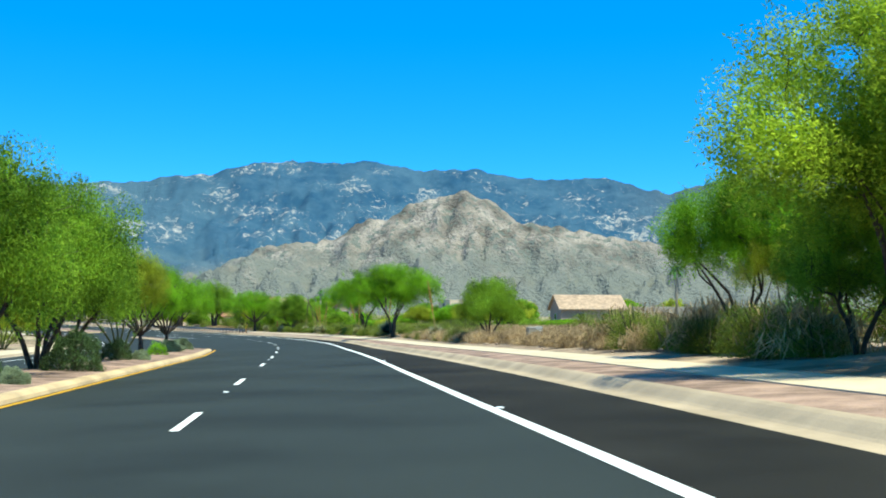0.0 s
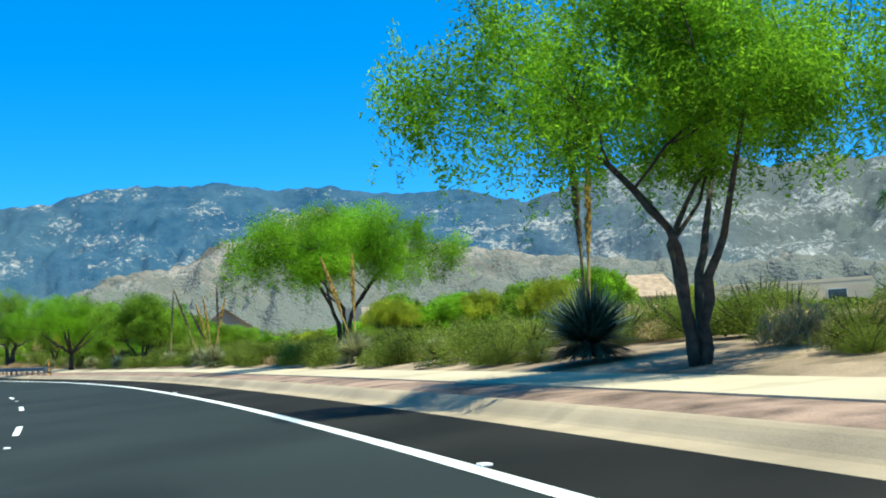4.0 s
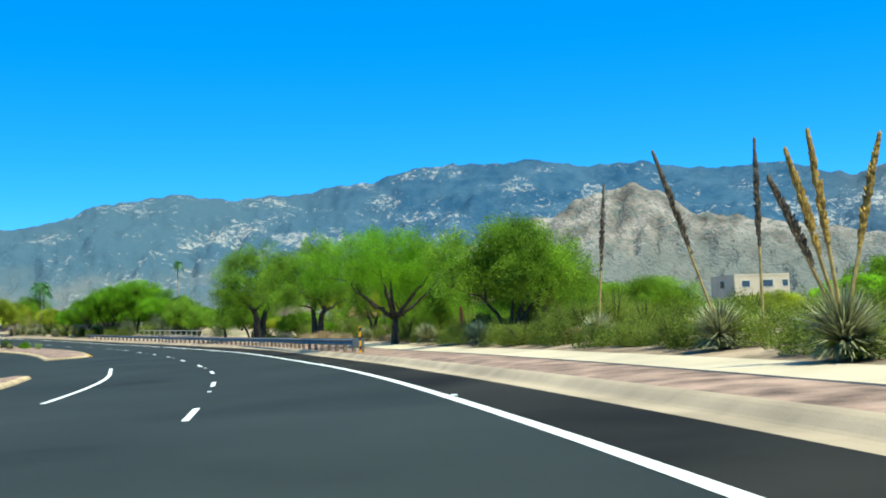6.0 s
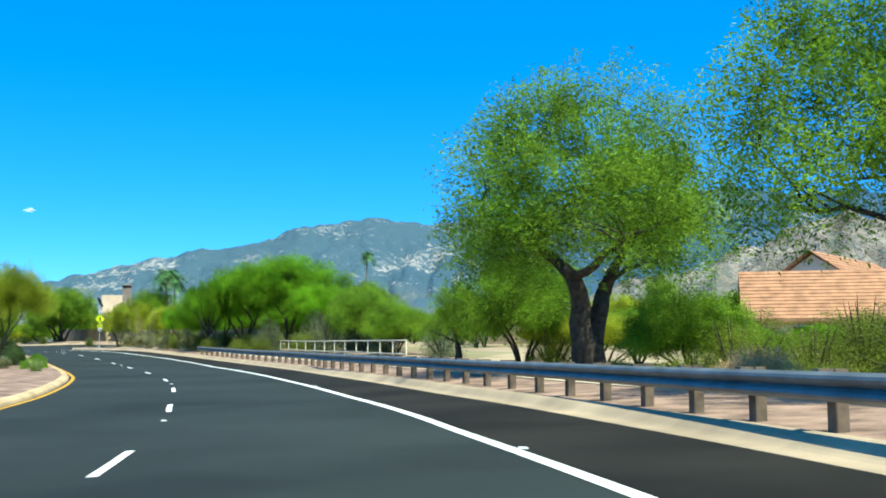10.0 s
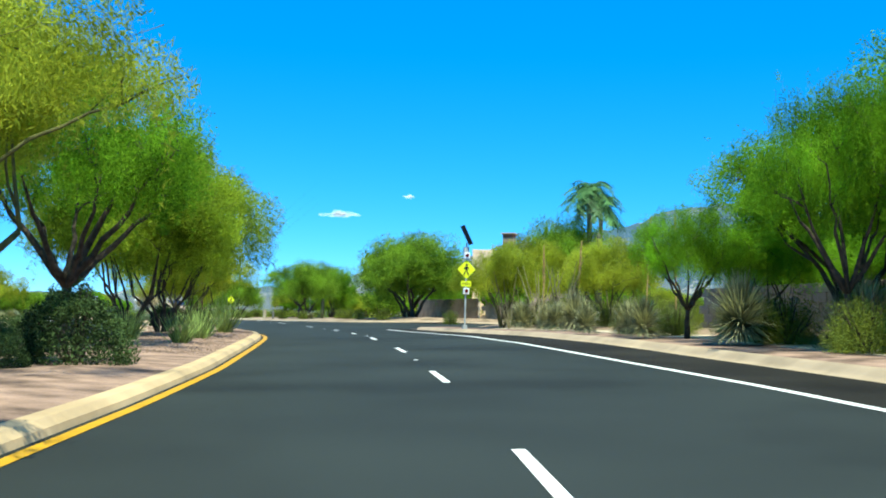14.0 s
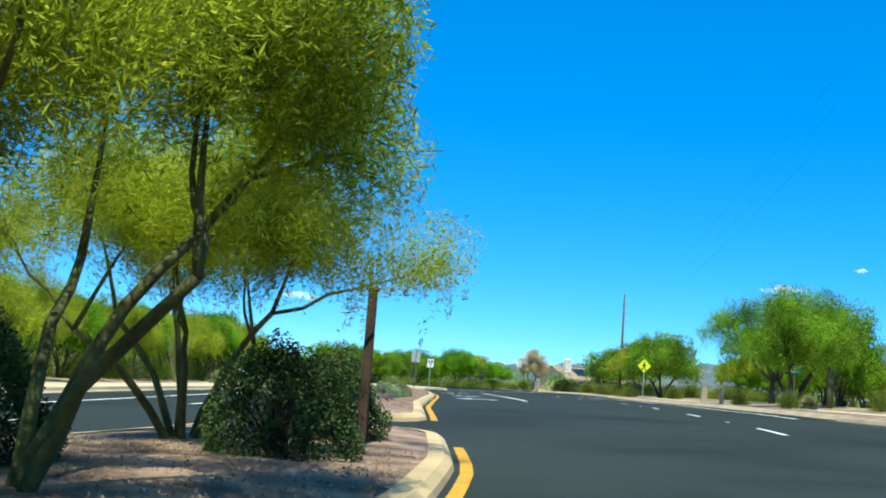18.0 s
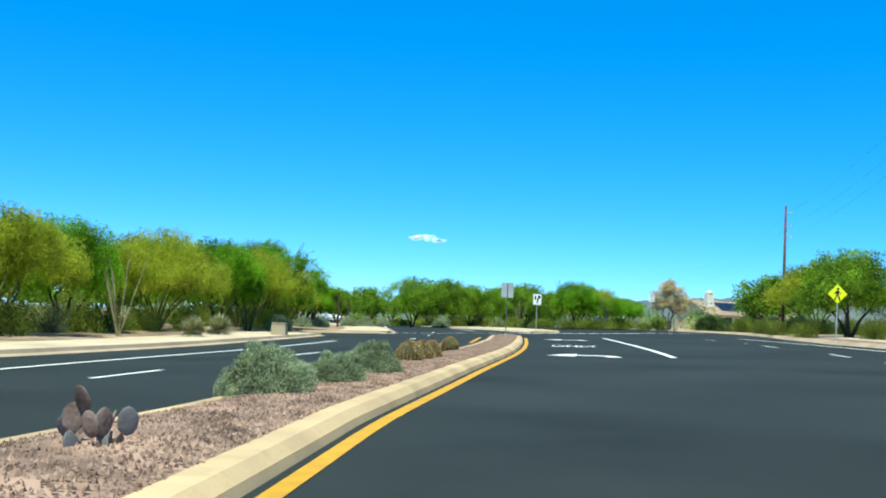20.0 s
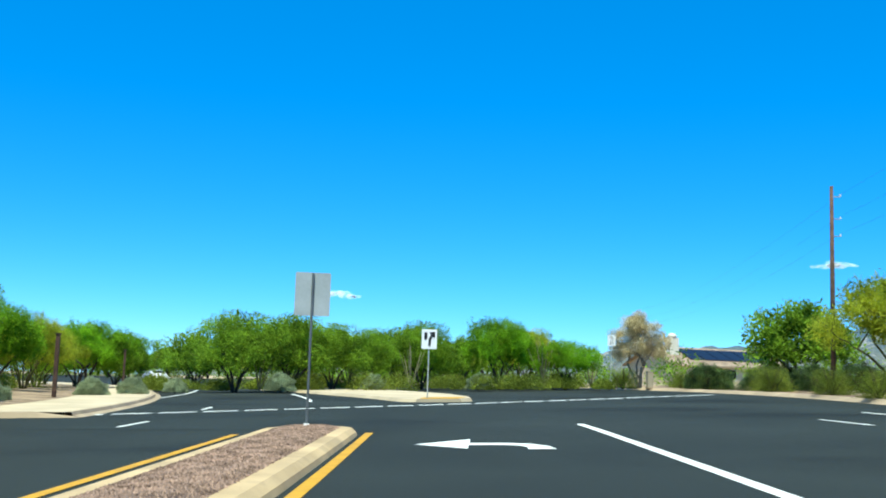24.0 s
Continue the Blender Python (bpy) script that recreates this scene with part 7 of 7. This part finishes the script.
M["roof_brown"] = mat("brown_tile", (0.33, 0.245, 0.18), 0.85, 0.14, 1.5, 20, 0.4, island=0.5)


# ---- walls and houses ----
def block_wall(pts, h, label, courses=5):
    """A garden wall of real blocks along road coordinates."""
    root = empty("block_wall", land(*pts[0]))
    inv = root.matrix_world.inverted()
    mesh = None
    for (s0, o0), (s1, o1) in zip(pts, pts[1:]):
        a, b = land(s0, o0), land(s1, o1)
        n = max(1, int((b - a).length / 0.82))
        d = (b - a) / n
        ang = math.atan2(d.y, d.x)
        for c in range(courses):
            for k in range(n):
                u = k + (0.5 if c % 2 else 0.0)
                if u > n - 0.6:
                    continue
                if mesh is None:
                    mesh = part("block", box_bm(0.81, 0.19, h / courses - 0.012, (0.41, 0, h / courses / 2), 0.006), M["block"], root).data
                    bpy.data.objects.remove(root.children[0])
                ob = new("block", mesh)
                ob.parent = root
                ob.matrix_basis = inv @ (Matrix.Translation(a + d * u + Vector((0, 0, c * h / courses - 0.1))) @ Matrix.Rotation(ang, 4, "Z"))
    return tagged(root, label, "wall")


block_wall([(289, 18.4), (299, 17.6), (309, 16.6)], 1.7, "brown concrete block garden wall behind the trees")
block_wall([(367.6, 29.0), (366.6, 35.6), (365.5, 42)], 2.4, "brown concrete block garden wall at the side street")
block_wall([(368.2, 29), (386, 29.5)], 2.2, "brown concrete block garden wall behind the mesquites")


def house(at, rz, w, d, h, wall, roof, name="house", label="", pitch=0.35, flat=False, windows=(), chimney=None, solar=False, parapet=0.35, domed=False):
    """A house: walls, roof with eaves, windows with frames, optional chimney."""
    root = empty(name, at, rz)
    part("wall", box_bm(w, d, h + 1.0, (0, 0, h / 2 - 0.5)), wall, root)
    if flat:
        for x0, y0, sx, sy in ((0, d / 2 - 0.1, w + 0.1, 0.25), (0, -d / 2 + 0.1, w + 0.1, 0.25), (w / 2 - 0.1, 0, 0.25, d - 0.3), (-w / 2 + 0.1, 0, 0.25, d - 0.3)):
            part("parapet", box_bm(sx, sy, parapet, (x0, y0, h + parapet / 2), 0.03), wall, root)
    else:
        rh = d / 2 * pitch * 2
        e = 0.5
        for sgn in (-1, 1):
            lift = rh * e / (d / 2)
            bm = bmesh.new()
            q = [bm.verts.new(c) for c in ((-w / 2 - e, sgn * (d / 2 + e), h - lift - 0.10), (w / 2 + e, sgn * (d / 2 + e), h - lift - 0.10), (w / 2 + e, 0, h + rh - 0.02), (-w / 2 - e, 0, h + rh - 0.02),
                                           (-w / 2 - e, sgn * (d / 2 + e), h - lift), (w / 2 + e, sgn * (d / 2 + e), h - lift), (w / 2 + e, 0, h + rh + 0.03), (-w / 2 - e, 0, h + rh + 0.03))]
            for face in ((0, 1, 2, 3), (4, 5, 6, 7), (0, 1, 5, 4), (1, 2, 6, 5), (0, 3, 7, 4)):
                bm.faces.new([q[m] for m in face])
            slab = part("roof", bm, roof, root)
            n = 14
            for k in range(n):
                u0, u1 = k / n, min(1.0, (k + 1.15) / n)
                bm = bmesh.new()
                q = [bm.verts.new(c) for c in ((-w / 2 - e, sgn * (d / 2 + e) * (1 - u0), h - lift + (rh + lift) * u0 + 0.09), (w / 2 + e, sgn * (d / 2 + e) * (1 - u0), h - lift + (rh + lift) * u0 + 0.09),
                                               (w / 2 + e, sgn * (d / 2 + e) * (1 - u1), h - lift + (rh + lift) * u1 + 0.04), (-w / 2 - e, sgn * (d / 2 + e) * (1 - u1), h - lift + (rh + lift) * u1 + 0.04),
                                               (-w / 2 - e, sgn * (d / 2 + e) * (1 - u0), h - lift + (rh + lift) * u0 + 0.01), (w / 2 + e, sgn * (d / 2 + e) * (1 - u0), h - lift + (rh + lift) * u0 + 0.01))]
                bm.faces.new(q[:4])
                bm.faces.new((q[4], q[5], q[1], q[0]))
                part("tile_course", bm, roof, slab)
        for sgn in (-1, 1):
            bm = bmesh.new()
            bm.faces.new([bm.verts.new(c) for c in ((sgn * w / 2, -d / 2, h), (sgn * w / 2, d / 2, h), (sgn * w / 2, 0, h + rh * 0.93))])
            part("gable", bm, wall, root)
    for wx, wz, ww, wh, face in windows:
        y = {"s": -d / 2, "n": d / 2}.get(face, 0)
        x = {"e": w / 2, "w": -w / 2}.get(face)
        if x is None:
            fr = part("window", box_bm(ww + 0.16, 0.10, wh + 0.16, (wx, y, wz), 0.01), M["stucco_white"], root)
            part("pane", box_bm(ww, 0.12, wh, (wx, y, wz)), M["window"], fr)
        else:
            fr = part("window", box_bm(0.10, ww + 0.16, wh + 0.16, (x, wx, wz), 0.01), M["stucco_white"], root)
            part("pane", box_bm(0.12, ww, wh, (x, wx, wz)), M["window"], fr)
    if chimney:
        cx, cy, cw, ch = chimney
        st = part("chimney", box_bm(cw, cw * 0.8, ch + h, (cx, cy, (h + ch) / 2), 0.02), M["stucco_white"] if domed else wall, root)
        if domed:
            v, f = tube([(cx, cy, h + ch - 0.02), (cx, cy, h + ch + 0.25), (cx, cy, h + ch + 0.42), (cx, cy, h + ch + 0.5)], [cw * 0.45, cw * 0.45, cw * 0.3, cw * 0.06], 14)
            link("chimney_cap", v, f, M["stucco_white"], st, "pale domed cap", smooth=True)
        for k in range(0 if domed else 5):
            part("chimney_brick", box_bm(cw * 0.16, cw * 0.9, 0.35, (cx - cw * 0.42 + k * cw * 0.21, cy, h + ch + 0.18), 0.01), M["brick"], st)
        if not domed:
            part("chimney_cap", box_bm(cw * 1.25, cw * 1.1, 0.12, (cx, cy, h + ch + 0.41), 0.01), M["roof_tan"], st)
    if solar:
        for k in range(6):
            b = box_bm(1.65, d * 0.34, 0.05, (0, 0, 0))
            rh = d / 2 * pitch * 2
            ang = math.atan2(rh, d / 2)
            bmesh.ops.transform(b, matrix=Matrix.Translation((-w / 4 + k * 1.75, -d / 4, h + rh / 2 + 0.14)) @ Matrix.Rotation(ang, 4, "X"), verts=b.verts)
            part("solar_panel", b, M["solar"], root)
    return tagged(root, label, "house")


def facing(a, b, depth):
    """Where a house stands whose front wall runs from a to b, and its turn."""
    d = b - a
    rz = math.atan2(d.y, d.x)
    return (a + b) / 2 + Vector((-math.sin(rz), math.cos(rz), 0)) * depth / 2, rz, d.xy.length


at, rz, wide = facing(land(378.6, 32.4) + Vector((-0.7, 1.7, 0)), land(378.6, 32.4) + Vector((2.8, 4.2, 0)), 5)
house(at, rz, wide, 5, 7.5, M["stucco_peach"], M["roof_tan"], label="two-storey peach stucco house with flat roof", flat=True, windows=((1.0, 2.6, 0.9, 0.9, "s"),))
at, rz, wide = facing(land(375.6, 34.6), land(370.4, 39.2), 8)
house(at, rz, wide, 8, 6.0, M["stucco_tan"], M["roof_tan"], label="two-storey brown stucco house with flat roof and chimney", flat=True,
      windows=((-0.6, 4.2, 1.3, 1.3, "s"), (2.0, 4.2, 1.2, 1.2, "s")), chimney=(-2.6, -3.2, 1.2, 3.1))
gable, eye_side = land(284.6, 41.6), spot(231, 0)
away = (gable - eye_side).xy.normalized()
house(gable + Vector((away.x, away.y, 0)) * 6, math.atan2(away.y, away.x), 12, 7.4, 5.7, M["stucco_tan"], M["roof_tan"], label="two-storey tan stucco house with pale tiled roof and chimney", pitch=0.37,
      windows=((-1.9, 4.6, 2.2, 1.6, "w"), (2.4, 2.2, 1.2, 1.2, "w"), (-3, 4.4, 1.4, 1.4, "n")), chimney=(-5.2, 2.1, 1.6, 2.9))
end_way = (land(225, 50) - spot(97, 0)).xy
house(land(225, 50), math.atan2(end_way.y, end_way.x), 10, 7, 4.0, M["stucco_tan"], M["roof_tan"], label="tan gabled house behind the trees", windows=((-2, 2.6, 1.2, 1.1, "s"), (2, 2.6, 1.2, 1.1, "s"), (0, 3.0, 1.4, 1.2, "w"), (2.0, 1.6, 1.0, 1.0, "w")))
house(FAR_WHITE, heading(160), 10, 8, 5.4, M["stucco_pale"], M["roof_tan"], label="cream flat-roofed house standing over the scrub", flat=True, windows=((-3, 4.2, 1.4, 1.0, "s"), (1, 4.2, 1.8, 1.1, "s"), (4.2, 4.2, 1.0, 1.0, "s"), (0, 4.2, 1.4, 1.2, "w")))
house(land(252, 46), heading(252) + 0.5, 12, 9, 3.4, M["stucco_white"], M["roof_tile"], label="house with terracotta tiled roof behind scrub", windows=((-3, 1.9, 1.6, 1.3, "s"), (2, 1.9, 1.2, 1.3, "s"), (0, 1.9, 1.2, 1.2, "w")))
house(land(160, 79), -0.3, 16, 8, 2.7, M["stucco_pale"], M["roof_tan"], label="low flat-roofed tan house on the desert flats", flat=True, windows=((-5.5, 1.5, 1.6, 0.9, "s"), (-1, 1.5, 2.0, 0.9, "s"), (4.5, 1.5, 1.8, 0.9, "s"), (0, 1.3, 1.2, 0.9, "w")))
house(land(177, 73), 0.15, 12, 8, 3.4, M["stucco_tan"], M["roof_tan"], label="tan gabled house far off on the flats", pitch=0.3, windows=((-2.2, 1.8, 1.3, 1.1, "s"), (2.2, 1.8, 1.3, 1.1, "s"), (0, 1.8, 1.2, 1.0, "w")))
far_way = (land(237, 31) - spot(175, 0)).xy
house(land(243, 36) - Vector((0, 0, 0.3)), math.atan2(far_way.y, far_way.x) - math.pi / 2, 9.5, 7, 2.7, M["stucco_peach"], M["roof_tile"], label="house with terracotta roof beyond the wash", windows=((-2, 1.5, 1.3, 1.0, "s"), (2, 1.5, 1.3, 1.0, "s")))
house(land(262, 60), heading(262), 14, 10, 3.2, M["stucco_tan"], M["roof_tan"], label="tan house with hipped tile roof far off", pitch=0.25, windows=((-3, 1.9, 1.3, 1.1, "s"), (2, 2.4, 1.3, 1.1, "s")))
house(land(499, 50), heading(470) + 0.1, 14, 9, 2.5, M["stucco_pale"], M["roof_brown"], label="single-storey tan house with solar panels and chimney", windows=((-4, 1.5, 1.3, 1.0, "s"), (0, 1.5, 1.3, 1.0, "s"), (4, 1.5, 1.3, 1.0, "s")), chimney=(-5.6, -2, 1.1, 2.7), solar=True, pitch=0.2, domed=True)


# ---- a white car far along the other carriageway ----
def car(s, o):
    root = empty("car", spot(s, o, 0.0), heading(s))
    bm = bmesh.new()
    side = [(-2.2, 0.35), (-2.25, 0.75), (-1.9, 0.95), (-1.2, 1.0), (-0.6, 1.45), (0.9, 1.48), (1.6, 1.05), (2.2, 0.9), (2.25, 0.4)]
    rings = []
    for x, k in ((-0.85, 0.9), (-0.8, 1.0), (0.8, 1.0), (0.85, 0.9)):
        rings.append([bm.verts.new((x * (0.82 if z > 1.1 else 1), y, 0.35 + (z - 0.35) * (1 if abs(x) < 0.83 else 0.97))) for y, z in side])
    for a, b in zip(rings, rings[1:]):
        for i in range(len(side)):
            j = (i + 1) % len(side)
            bm.faces.new((a[i], a[j], b[j], b[i]))
    bm.faces.new(rings[0][::-1])
    bm.faces.new(rings[-1])
    part("body", bm, M["car"], root)
    part("windscreen", box_bm(1.2, 0.03, 0.42, (0, -0.93, 1.22)), M["window"], root)
    for x in (-0.75, 0.75):
        for y in (-1.35, 1.35):
            v, f = tube([(x - 0.1, y, 0.32), (x + 0.1, y, 0.32)], [0.32, 0.32], 16)
            link("wheel", v, f, M["rubber"], root)
    tagged(root, "white car far along the other carriageway", "car")


car(514, -5.6)
